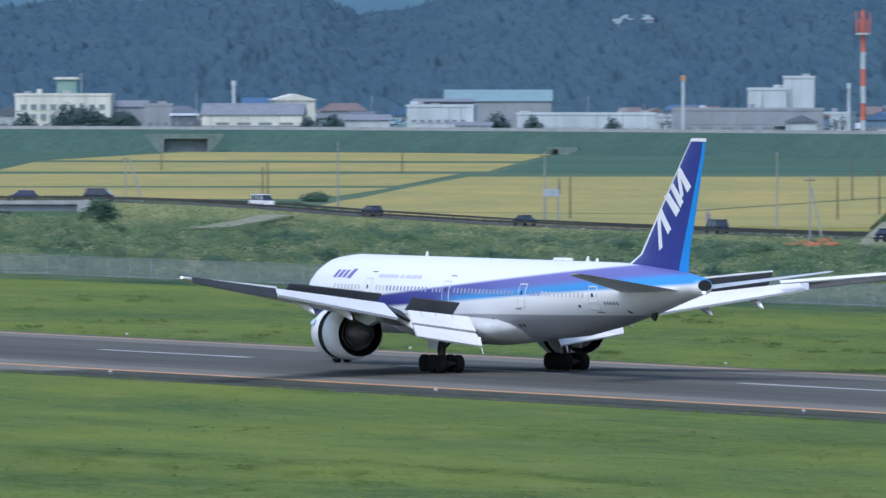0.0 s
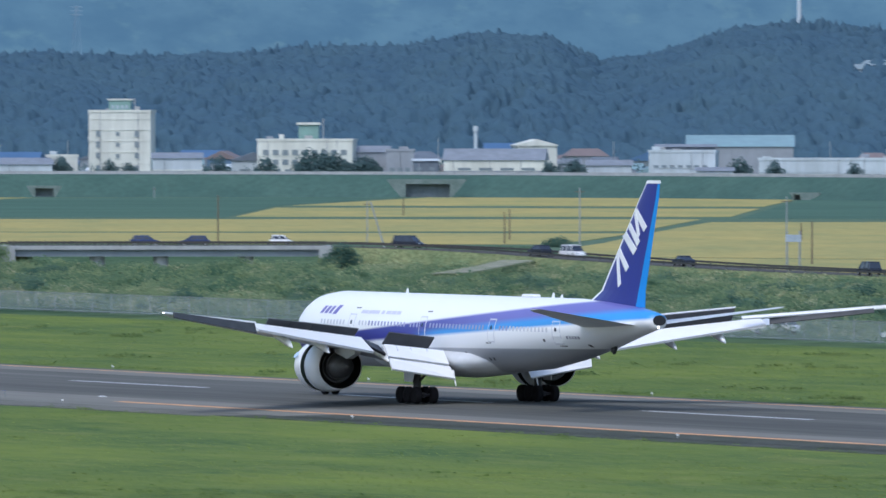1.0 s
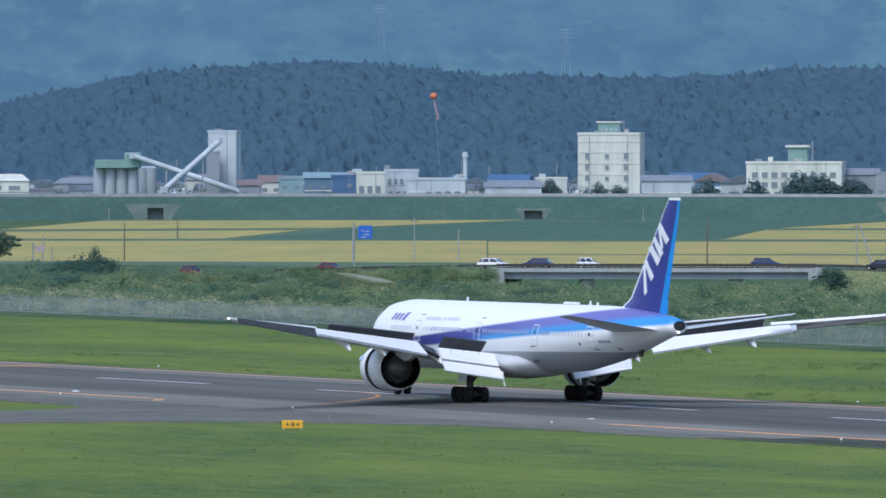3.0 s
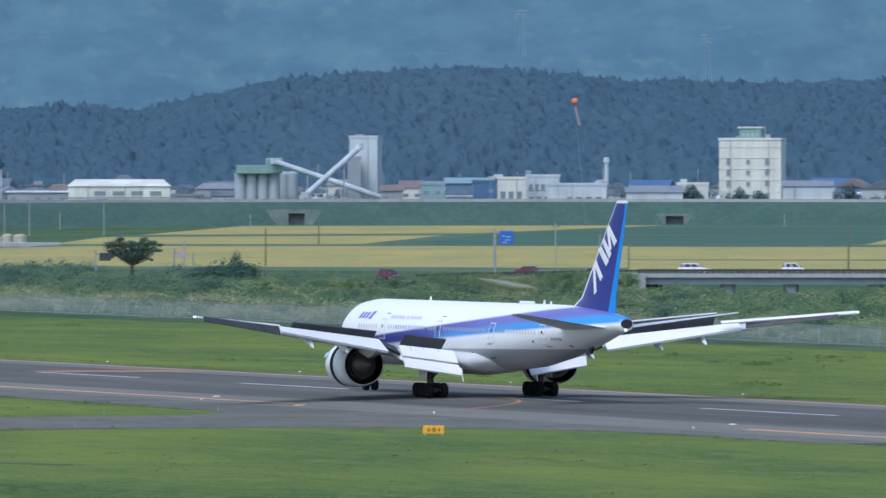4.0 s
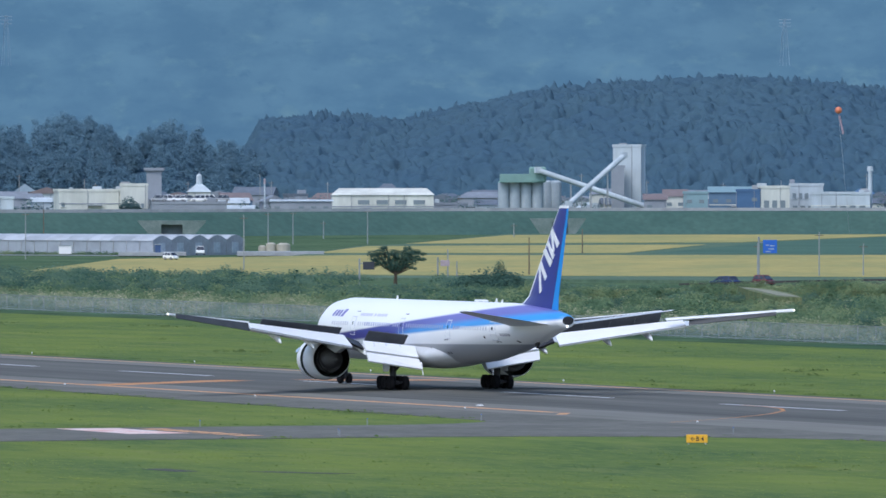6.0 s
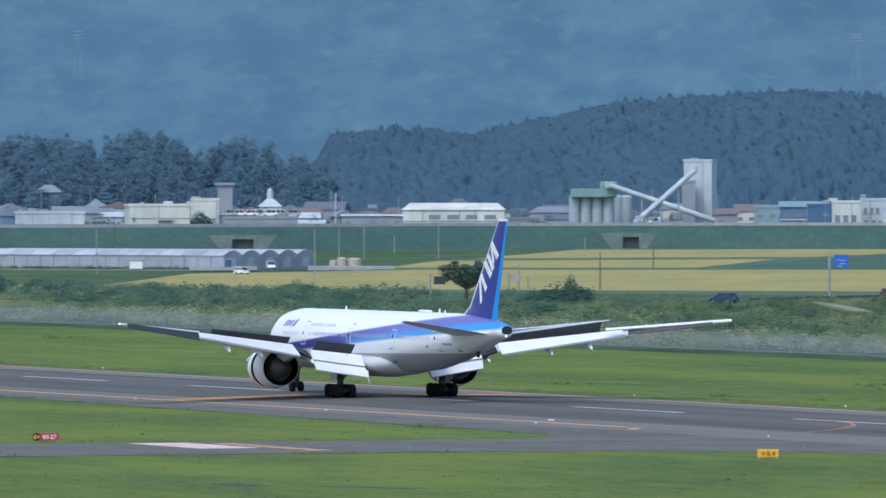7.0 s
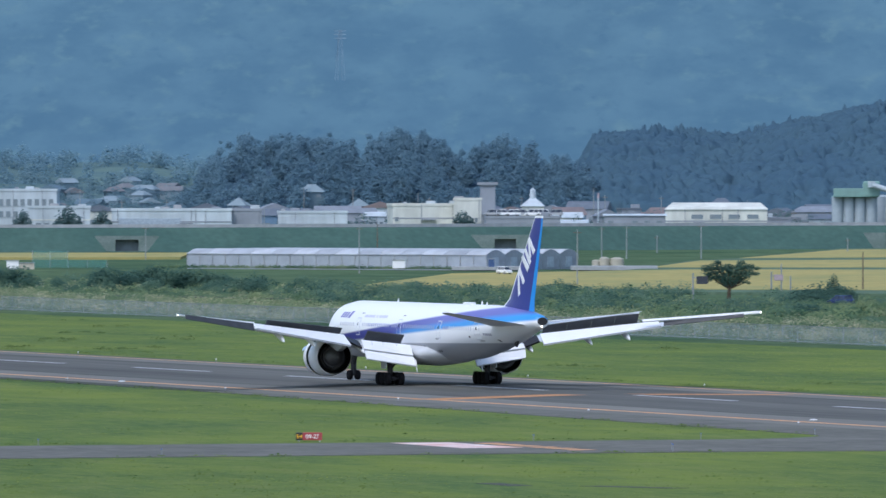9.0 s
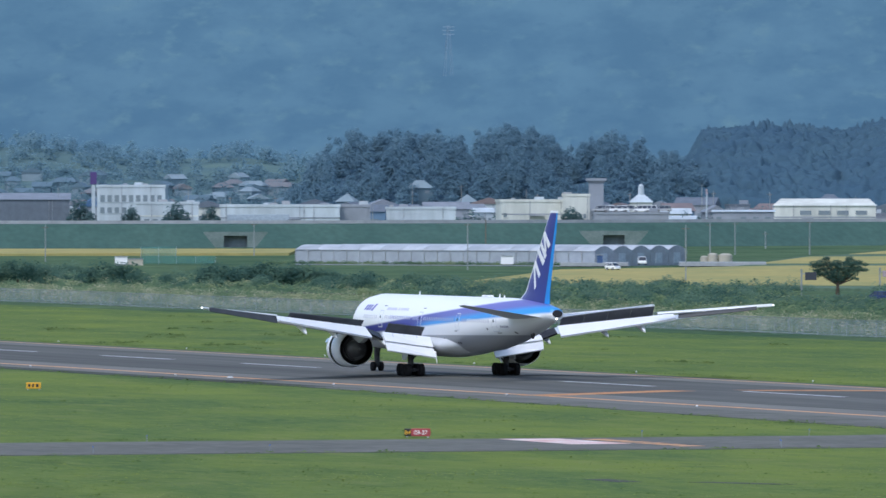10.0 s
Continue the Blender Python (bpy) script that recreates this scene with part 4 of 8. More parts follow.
for i in range(1, 280):
    o = new("post", post.data)
    o.parent = fence
    o.location = (-1800 + i * 5, FENCE_Y, 0)
bm = bmesh.new()
for z in (0.15, 2.08):
    tube(bm, (-2100, FENCE_Y, z), (-200, FENCE_Y, z), 0.03, None, 5)
part("rail", bm, POST_GREY, fence, "thin steel rail")

ROAD_LINE = [(-1821.94, 502.63, 0.2), (-1804.73, 512.16, 0.2), (-1787.49, 521.46, 0.2), (-1770.21, 530.54, 0.2), (-1752.89, 539.39, 0.2), (-1735.53, 548.02, 0.2), (-1718.15, 556.42, 0.2), (-1696.52, 563.19, 0.22), (-1671.72, 568.61, 0.25), (-1646.94, 573.69, 0.28), (-1622.18, 578.44, 0.31), (-1597.43, 582.86, 0.34), (-1572.71, 586.94, 0.37), (-1549.06, 591.09, 0.42), (-1531.64, 597.35, 0.59), (-1514.21, 603.39, 0.76), (-1496.77, 609.2, 0.93), (-1481.18, 615.55, 1.26), (-1466.96, 622.3, 1.71), (-1452.72, 628.87, 2.17), (-1440.46, 636.15, 2.51), (-1431.49, 644.77, 2.7), (-1426.72, 655.26, 2.7), (-1421.88, 665.7, 2.7), (-1416.96, 676.11, 2.7), (-1411.35, 686.19, 2.6), (-1402.86, 694.83, 2.27), (-1388.53, 700.46, 1.81), (-1365.92, 701.67, 1.18), (-1339.36, 700.49, 0.78), (-1311.3, 698.11, 0.47), (-1284.2, 695.81, 0.35), (-1257.42, 693.29, 0.29), (-1230.85, 690.45, 0.25), (-1204.54, 687.36, 0.25), (-1178.35, 683.92, 0.25), (-1152.62, 680.34, 0.25), (-1127.88, 676.93, 0.25), (-1103.25, 673.21, 0.25), (-1078.74, 669.16, 0.25), (-1054.35, 664.78, 0.25)]
ROADWAY = mat("road_asphalt", (0.1, 0.1, 0.1), 0.9, noise=0.25, scale=6)
GUARD = mat("guard_rail_steel", (0.06, 0.058, 0.055), 0.6, 0.3, noise=0.3, scale=2)
VERGE = mat("verge_grass", (0.19, 0.205, 0.1), 0.95, second=(0.1, 0.14, 0.07), scale=5, fine=0.35)
BRIDGE_W, BRIDGE_E = (-1433.24, 640.87, 2.7), (-1413.83, 682.64, 2.7)
WEST = sorted([q for q in ROAD_LINE if q[0] < BRIDGE_W[0] - 1] + [BRIDGE_W], key=lambda q: q[0])
EAST = sorted([q for q in ROAD_LINE if q[0] > BRIDGE_E[0] + 1] + [BRIDGE_E], key=lambda q: q[0])
for seg in (WEST, EAST):
    sweep("road_bank", seg, [(-8.5, -3.2), (-3.9, -0.05), (3.9, -0.05), (8.5, -3.2)], VERGE, "low grassy bank under the country road", "bank")
sweep("road", ROAD_LINE, [(-3.3, -0.1), (3.3, -0.1), (3.3, 0.02), (-3.3, 0.02)], ROADWAY, "grey asphalt country road on a low bank", "road")
GUARD_LINE = [q for q in ROAD_LINE if q[0] > -1478]
guard = tagged(new("guard_rail"), "dark steel guard rail along the road", "guard rail", kind="structure")
for off in (-3.4, 3.4):
    sweep("beam", GUARD_LINE, [(off - 0.05, 0.38), (off + 0.05, 0.38), (off + 0.05, 0.66), (off - 0.05, 0.66)], GUARD, "", "", guard)
bm = bmesh.new()
box(bm, 0, 0, 0, 0.12, 0.12, 0.72)
gp = part("post", bm, GUARD, guard, "steel post")
line = smooth_line(GUARD_LINE)
acc, prev, count = 0.0, Vector(line[0]), 0
for q in line[1:]:
    q = Vector(q)
    acc += (q - prev).length
    if acc > 4 and count < 280:
        acc, count = 0.0, count + 1
        o = new("post", gp.data)
        o.parent = guard
        r = Vector((q.x, q.y, 0)).normalized()
        o.location = (q.x - 3.4 * r.x, q.y - 3.4 * r.y, q.z - 0.05)
    prev = q

BLUE_GREY = mat("bluish_girder", (0.24, 0.28, 0.32), 0.8, noise=0.2, scale=3)
bridge = tagged(new("bridge"), "low concrete road bridge with dark railing", "bridge", kind="structure")
PALE = mat("pale_bridge_concrete", (0.38, 0.4, 0.41), 0.85, noise=0.25, scale=3)
ends = [(-1433.24, 640.87, 2.7), (-1423.96, 661.23, 2.7), (-1413.83, 682.64, 2.7)]
sweep("deck", ends, [(-5.6, -0.45), (5.6, -0.45), (5.6, 0.1), (-5.6, 0.1)], PALE, "", "", bridge)
sweep("girder", ends, [(-5.0, -1.45), (5.0, -1.45), (5.0, -0.46), (-5.0, -0.46)], BLUE_GREY, "", "", bridge)
for zr in (0.15, 0.4, 0.65):
    sweep("railing", ends, [(-5.5, zr), (-5.4, zr), (-5.4, zr + 0.11), (-5.5, zr + 0.11)], GUARD, "", "", bridge)
bm = bmesh.new()
box(bm, 0, 0, 0, 0.12, 0.12, 0.8)
bar = part("baluster", bm, GUARD, bridge, "dark railing post")
a, b = Vector(ends[0]), Vector(ends[2])
d0 = (b - a).normalized()
n0 = Vector((-d0.y, d0.x, 0))
if n0.dot(a) < 0:
    n0 = -n0
k = 0
while k * 0.9 < (b - a).length:
    o = bar if k == 0 else new("baluster", bar.data)
    o.parent = bridge
    o.location = a + d0 * 0.9 * k - n0 * 5.45
    o.location.z += 0.05
    k += 1
for X in (a + (b - a) * 0.28, a + (b - a) * 0.48, a + (b - a) * 0.75):
    bm = bmesh.new()
    tube(bm, (X.x - n0.x * 3, X.y - n0.y * 3, -0.5), (X.x - n0.x * 3, X.y - n0.y * 3, 1.3), 1.1, None, 16)
    part("pier", bm, PALE, bridge, "round concrete pier")
for e in (a, b):
    bm = bmesh.new()
    box(bm, e.x - n0.x * 1, e.y - n0.y * 1, -0.4, 2.0, 10.5, 3.2, math.atan2(d0.y, d0.x))
    part("abutment", bm, PALE, bridge, "pale concrete abutment")

TRACK = mat("dirt_track", (0.33, 0.315, 0.265), 0.95, second=(0.17, 0.195, 0.12), scale=2.4, fine=0.2)
slab("dirt_track", [(-1113.38, 639.6), (-1080.99, 630.44), (-1335.45, 778.84), (-1269, 732.98)], -0.5, 1.0, TRACK, label="pale gravel track beside the rice fields", category="track")
slab("track_bank", [(-1265.96, 625.78), (-1269.95, 634.81), (-1361.75, 689.82), (-1406.76, 715.4), (-1404.04, 706.9), (-1337.14, 668.22)], -0.5, 0.9, VERGE, label="low grassy bank under a gravel track", category="bank")
slab("dirt_track", [(-1266.3, 626.78), (-1273.13, 635.98), (-1363.32, 689.99), (-1394.68, 708.61), (-1391.56, 701.08), (-1325.45, 662.98)], 0.91, 1.0, TRACK, label="pale gravel track through the meadow", category="track")
slab("track_bank", [(-1345.78, 582.58), (-1333.77, 581.53), (-1380.19, 599.88), (-1421.52, 614.48), (-1450.38, 622), (-1405.12, 604.42)], -0.5, 2.1, VERGE, label="low grassy bank under a gravel track", category="bank")
slab("dirt_track", [(-1349.26, 584.76), (-1334.87, 581.68), (-1367.8, 593.98), (-1408.56, 608.44), (-1436.72, 616.59), (-1403.3, 604.69)], 2.11, 2.2, TRACK, label="pale gravel track through the meadow", category="track")

# ---- vehicles ----
CAR_PAINT = {n: mat(n + "_car_paint", c, 0.25, 0.1) for n, c in (("white", (0.84, 0.85, 0.86)), ("dark", (0.02, 0.025, 0.04)), ("red", (0.17, 0.045, 0.052)), ("silver", (0.4, 0.42, 0.44)), ("blue", (0.03, 0.05, 0.14)))}


def car(paint, style, label):
    """Nose towards +x, origin on the ground under the middle."""
    top = tagged(new("car"), label, "car", "traffic on the country road")
    L, H, W, hood, back = {"minivan": (4.7, 1.85, 1.75, 0.9, 0.15), "sedan": (4.6, 1.45, 1.72, 1.25, 0.9), "kei": (3.4, 1.6, 1.48, 0.75, 0.1), "wagon": (4.6, 1.55, 1.74, 1.2, 0.3)}[style]
    bm = bmesh.new()
    prof = [(-L / 2, 0.35), (-L / 2, 0.85), (-L / 2 + back * 0.6, 0.98), (L / 2 - hood, 0.98), (L / 2 - 0.15, 0.75), (L / 2, 0.55), (L / 2, 0.3)]
    loft(bm, [[(x, y, z) for x, z in prof] for y in (-W / 2, W / 2)])
    bmesh.ops.bevel(bm, geom=bm.edges[:], offset=0.06, segments=1, affect="EDGES")
    body = part("body", bm, paint, top, "painted car body")
    bm = bmesh.new()
    x0, x1 = -L / 2 + back, L / 2 - hood
    base = [(x0, 0.97), (x1 + 0.25, 0.97)]
    roof = [(x0 + 0.25 + back * 0.3, H - 0.1), (x1 - 0.55, H - 0.1)]
    loft(bm, [[(base[0][0], s * W / 2 * 0.97, 0.97), (base[1][0], s * W / 2 * 0.97, 0.97), (roof[1][0], s * W / 2 * 0.82, H - 0.1), (roof[0][0], s * W / 2 * 0.82, H - 0.1)] for s in (-1, 1)])
    part("cabin_glass", bm, GLASS, body, "dark car glass")
    bm = bmesh.new()
    box(bm, (roof[0][0] + roof[1][0]) / 2, 0, H - 0.11, roof[1][0] - roof[0][0] + 0.1, W * 0.84, 0.11, 0, 0.04)
    part("roof", bm, paint, body)
    for f in (0.12, 0.5, 0.9):
        for s in (-1, 1):
            bm = bmesh.new()
            xb, xr = base[0][0] + f * (base[1][0] - base[0][0]), roof[0][0] + f * (roof[1][0] - roof[0][0])
            tube(bm, (xb, s * W / 2 * 0.975, 0.95), (xr, s * W / 2 * 0.83, H - 0.08), 0.06, None, 5)
            part("pillar", bm, paint, body)
    for x in (-L / 2 + 0.75, L / 2 - 0.8):
        for s in (-1, 1):
            bm = bmesh.new()
            tube(bm, (x, s * (W / 2 - 0.2), 0.31), (x, s * (W / 2 + 0.01), 0.31), 0.31, None, 14)
            wheel = part("wheel", bm, TYRE, top, "black tyre")
            bm = bmesh.new()
            tube(bm, (x, s * (W / 2 + 0.005), 0.31), (x, s * (W / 2 + 0.02), 0.31), 0.19, None, 10)
            part("rim", bm, METAL, wheel, "steel rim")
    for s in (-1, 1):
        bm = bmesh.new()
        box(bm, L / 2 - 0.05, s * (W / 2 - 0.25), 0.6, 0.12, 0.32, 0.15)
        part("headlight", bm, METAL, body, "clear headlight")
    return top


TRAFFIC = [
    (car(CAR_PAINT["white"], "minivan", "white minivan driving along the country road"), [(0, -1394.2, 701.9, 1.90, 4.2), (1.25, -1369.4, 703.3, 1.21, 2.7), (2.5, -1340.1, 702.1, 0.76, -4.5), (3.75, -1309.3, 699.4, 0.42, -4.9), (5, -1279.7, 696.9, 0.34, -5.3), (6.25, -1250.3, 694.0, 0.27, -6.1), (7.5, -1221.3, 690.8, 0.25, -6.7), (8.75, -1192.4, 687.2, 0.25, -7.6), (10, -1163.7, 683.2, 0.25, -7.9)]),
    (car(CAR_PAINT["white"], "kei", "small white car driving over the bridge"), [(0, -1422.0, 669.5, 2.70, 64.8), (1.25, -1417.1, 679.8, 2.70, 64.3), (2.5, -1410.9, 689.8, 2.52, 54.8), (3.75, -1400.2, 698.1, 2.16, 26.1), (5, -1382.8, 702.5, 1.65, 3.2), (6.25, -1360.2, 703.6, 1.02, -2.5), (7.5, -1332.5, 701.6, 0.70, -4.7), (8.75, -1304.7, 699.2, 0.40, -4.5), (10, -1278.1, 697.0, 0.34, -5.2)]),
    (car(CAR_PAINT["dark"], "minivan", "dark van driving along the country road"), [(0, -1414.9, 685.8, 2.64, 55.0), (1.25, -1406.7, 695.4, 2.34, 26.4), (2.5, -1393.1, 702.0, 1.90, 3.5), (3.75, -1370.4, 703.2, 1.27, 2.7), (5, -1344.4, 702.5, 0.82, -4.4), (6.25, -1316.4, 700.2, 0.51, -5.2), (7.5, -1289.1, 697.8, 0.36, -5.0), (8.75, -1262.3, 695.4, 0.30, -5.7), (10, -1235.6, 692.6, 0.25, -6.3)]),
    (car(CAR_PAINT["blue"], "wagon", "dark blue car driving over the bridge"), [(0, -1430.5, 651.2, 2.70, 65.5), (1.25, -1425.5, 661.9, 2.70, 65.1), (2.5, -1420.5, 672.6, 2.70, 64.6), (3.75, -1415.3, 683.5, 2.70, 55.4), (5, -1408.0, 693.7, 2.42, 37.6), (6.25, -1394.8, 700.7, 1.98, 25.9), (7.5, -1372.7, 703.0, 1.37, 2.9), (8.75, -1346.8, 702.8, 0.86, -4.3), (10, -1318.0, 700.4, 0.54, -5.1)]),
    (car(CAR_PAINT["white"], "wagon", "white estate car driving along the country road"), [(0, -1465.6, 624.8, 1.78, 24.9), (1.25, -1451.5, 631.3, 2.23, 24.3), (2.5, -1440.0, 638.5, 2.55, 33.3), (3.75, -1432.5, 646.7, 2.70, 65.7), (5, -1427.8, 657.1, 2.70, 65.3), (6.25, -1422.9, 667.4, 2.70, 64.8), (7.5, -1418.0, 677.8, 2.70, 64.4), (8.75, -1412.2, 687.9, 2.58, 54.9), (10, -1402.7, 696.8, 2.24, 26.3)]),
    (car(CAR_PAINT["white"], "kei", "small white car driving along the country road"), [(0, -1448.4, 633.0, 2.33, 33.7), (1.25, -1437.0, 640.5, 2.63, 33.1), (2.5, -1431.3, 649.4, 2.70, 65.6), (3.75, -1426.5, 659.8, 2.70, 65.1), (5, -1421.7, 670.2, 2.70, 64.7), (6.25, -1416.8, 680.5, 2.70, 64.3), (7.5, -1410.5, 690.4, 2.50, 54.8), (8.75, -1399.3, 698.5, 2.13, 26.1), (10, -1381.3, 702.6, 1.61, 3.1)]),
    (car(CAR_PAINT["red"], "sedan", "dark red car behind the roadside bushes"), [(0, -1494.8, 611.6, 0.95, 18.0), (1.25, -1480.8, 617.6, 1.30, 25.6), (2.5, -1467.4, 624.0, 1.72, 25.0), (3.75, -1454.1, 630.1, 2.15, 24.5), (5, -1442.6, 636.8, 2.48, 33.4), (6.25, -1433.8, 643.7, 2.70, 65.8), (7.5, -1429.4, 653.5, 2.70, 65.4), (8.75, -1424.9, 663.3, 2.70, 65.0), (10, -1420.3, 673.1, 2.70, 64.6)]),
    (car(CAR_PAINT["red"], "kei", "red car behind the roadside bushes"), [(0, -1523.5, 602.0, 0.68, 19.1), (1.25, -1507.9, 607.3, 0.83, 18.5), (2.5, -1492.3, 612.4, 0.98, 17.9), (3.75, -1479.4, 618.3, 1.34, 25.5), (5, -1466.7, 624.3, 1.75, 25.0), (6.25, -1453.9, 630.2, 2.15, 24.4), (7.5, -1443.0, 636.5, 2.47, 33.4), (8.75, -1434.2, 642.8, 2.70, 65.8), (10, -1430.0, 652.2, 2.70, 65.5)]),
    (car(CAR_PAINT["dark"], "wagon", "dark car driving along the country road"), [(0, -1356.4, 700.2, 0.99, 176.0), (1.25, -1383.3, 698.9, 1.74, 183.3), (2.5, -1400.6, 692.8, 2.31, 206.3), (3.75, -1409.2, 682.5, 2.68, 235.1), (5, -1415.2, 670.4, 2.70, 244.7), (6.25, -1421.0, 657.9, 2.70, 245.2), (7.5, -1426.7, 645.4, 2.70, 245.7), (8.75, -1437.7, 634.2, 2.49, 213.4), (10, -1453.2, 625.6, 2.05, 204.6)]),
    (car(CAR_PAINT["dark"], "sedan", "dark saloon car driving along the country road"), [(0, -1302.6, 695.9, 0.40, 175.5), (1.25, -1340.2, 699.1, 0.82, 175.6), (2.5, -1373.4, 699.4, 1.48, 183.0), (3.75, -1396.5, 694.5, 2.20, 206.2), (5, -1407.8, 683.7, 2.64, 235.0), (6.25, -1414.7, 670.2, 2.70, 244.7), (7.5, -1421.2, 656.3, 2.70, 245.2), (8.75, -1427.6, 642.2, 2.70, 245.8), (10, -1442.2, 630.8, 2.36, 213.6)]),
    (car(CAR_PAINT["dark"], "minivan", "dark boxy car driving along the country road"), [(0, -1237.6, 689.8, 0.25, 173.9), (1.25, -1275.8, 693.6, 0.34, 174.8), (2.5, -1314.7, 697.0, 0.54, 174.9), (3.75, -1354.8, 700.2, 0.98, 176.0), (5, -1387.2, 698.6, 1.86, 183.4), (6.25, -1403.5, 689.8, 2.46, 234.7), (7.5, -1411.9, 676.0, 2.70, 244.4), (8.75, -1418.9, 661.1, 2.70, 245.0), (10, -1425.8, 646.2, 2.70, 245.6)]),
    (car(CAR_PAINT["blue"], "wagon", "dark blue estate car driving over the bridge"), [(0, -1416.1, 673.9, 2.70, 244.5), (1.25, -1421.6, 662.2, 2.70, 245.0), (2.5, -1427.1, 650.4, 2.70, 245.5), (3.75, -1434.0, 638.4, 2.66, 213.1), (5, -1446.9, 629.8, 2.32, 213.7), (6.25, -1462.9, 622.3, 1.82, 204.9), (7.5, -1478.9, 614.8, 1.31, 205.6), (8.75, -1496.6, 607.5, 0.92, 198.1), (10, -1516.1, 600.9, 0.74, 198.8)]),
]
parked = car(CAR_PAINT["white"], "kei", "small white car parked before the greenhouses")
parked.matrix_basis = pose(*(-2041.77, 751.41), 0, 0, 0, 20)
parked = car(CAR_PAINT["white"], "minivan", "white van parked before the greenhouses")
parked.matrix_basis = pose(*(-2145.93, 796.39), 0, 0, 0, 160)

for spot in ((-941.42, 504.04), (-911.68, 502.41)):
    parked = car(CAR_PAINT["white"], "wagon", "white estate car parked behind the airfield fence")
    parked.matrix_basis = pose(*spot, 0, 0, 0, 215)

parked = car(CAR_PAINT["dark"], "kei", "dark boxy car parked on the gravel track")
parked.matrix_basis = pose(*(-1126.35, 651.06), 1.0, 0, 0, 300)

# ---- poles and signs ----
POLE = mat("concrete_pole", (0.3, 0.325, 0.33), 0.85, noise=0.2, scale=1.5)
RUSTY = mat("brown_pole", (0.16, 0.13, 0.1), 0.85, noise=0.2, scale=1.5)


def pole(spec, material, label, r=0.2, arm=True):
    x, y, h = spec
    top = tagged(new("utility_pole"), label, "pole", "poles in the fields")
    bm = bmesh.new()
    tube(bm, (0, 0, -0.3), (0, 0, h), r, r * 0.65, 10)
    part("shaft", bm, material, top)
    if arm:
        a = math.atan2(y, x)
        bm = bmesh.new()
        box(bm, 0, 0, h - 0.7, 1.5, 0.12, 0.12, a + 1.57)
        part("cross_arm", bm, RUSTY, top, "brown cross arm")
    top.location = (x, y, 0)
    return top


for spec in ((-1483.34, 759.83, 10.56), (-1333.97, 715.93, 10.31), (-1262.72, 713.12, 10.64), (-1155.13, 657, 8.77), (-1860.31, 698.94, 10.2), (-1728.93, 757.06, 7.81), (-1725.34, 743.78, 5.91), (-2095.84, 739.43, 9.55), (-2422.87, 801.22, 7.75), (-2296.09, 710.36, 7.93), (-1733.74, 767.62, 5.76), (-1651.21, 805.16, 7.22)):
    pole(spec, POLE, "grey concrete utility pole in the fields", 0.13)
for spec in ((-2026.46, 1053.36, 5.26), (-2095.81, 1030.67, 3.92), (-1626.37, 818.84, 5.44), (-1677.74, 845.69, 5.41), (-1646.78, 886.7, 3.04), (-1382.95, 746.42, 6.26), (-1353.74, 774.57, 6.13), (-1558.61, 894.61, 6.59), (-1403.71, 810.4, 6.79), (-1764.77, 716.87, 6.69), (-2147.32, 884.62, 5.23), (-2291.86, 812.91, 8.92), (-1677.1, 789.27, 8.06)):
    pole(spec, RUSTY, "brown timber utility pole in the fields", 0.15, False)
for spec in ((-2416.7, 914.2, 7.44), (-2414.58, 919.77, 7.72), (-2408.17, 936.45, 8.12), (-2572.88, 988.41, 4.19), (-2551.81, 1182.52, 3.24), (-2555.03, 1033.68, 3.61)):
    pole(spec, POLE, "thin grey lamp pole before the embankment", 0.15)


def stay(a, b, label):
    top = tagged(new("pole_stay"), label, "pole")
    bm = bmesh.new()
    tube(bm, a, b, 0.14, 0.1, 8)
    part("shaft", bm, POLE, top)


stay((-1544.73, 756.45, 0.12), (-1547.55, 755.22, 7.94), "slanting grey pole propping a utility pole")
stay((-1163.95, 663.95, -0.04), (-1165.54, 663.16, 7.04), "slanting grey pole propping a utility pole")
for spec in ((-1692.12, 672.53, 5.34), (-1669.48, 665.16, 3.58)):
    pole(spec, POLE, "grey signal pole beside the road", 0.15, False)
ORANGE_NET = mat("orange_ground_net", (0.42, 0.17, 0.1), 0.8, noise=0.4, scale=1.5)
net = tagged(new("ground_net"), "orange safety netting lying along the track", "netting")
for k, (p, w, h) in enumerate((((-1148.7, 651.12), 3.2, 0.35), ((-1140.22, 649.07), 3.0, 0.45), ((-1142.76, 653.06), 2.6, 0.4), ((-1155.41, 656.52), 3.4, 0.5), ((-1157.92, 660.76), 2.2, 0.7))):
    bm = bmesh.new()
    bmesh.ops.create_icosphere(bm, subdivisions=2, radius=1.0)
    for v in bm.verts:
        n1 = 1 + 0.4 * noise.noise(v.co * 2.5 + Vector((k, 0, 0)))
        v.co = Vector((v.co.x * w / 2 * n1, v.co.y * 1.2, max(0, v.co.z) * h * n1))
    o = part("fold", bm, ORANGE_NET, net)
    o.location = (*p, 0.3)


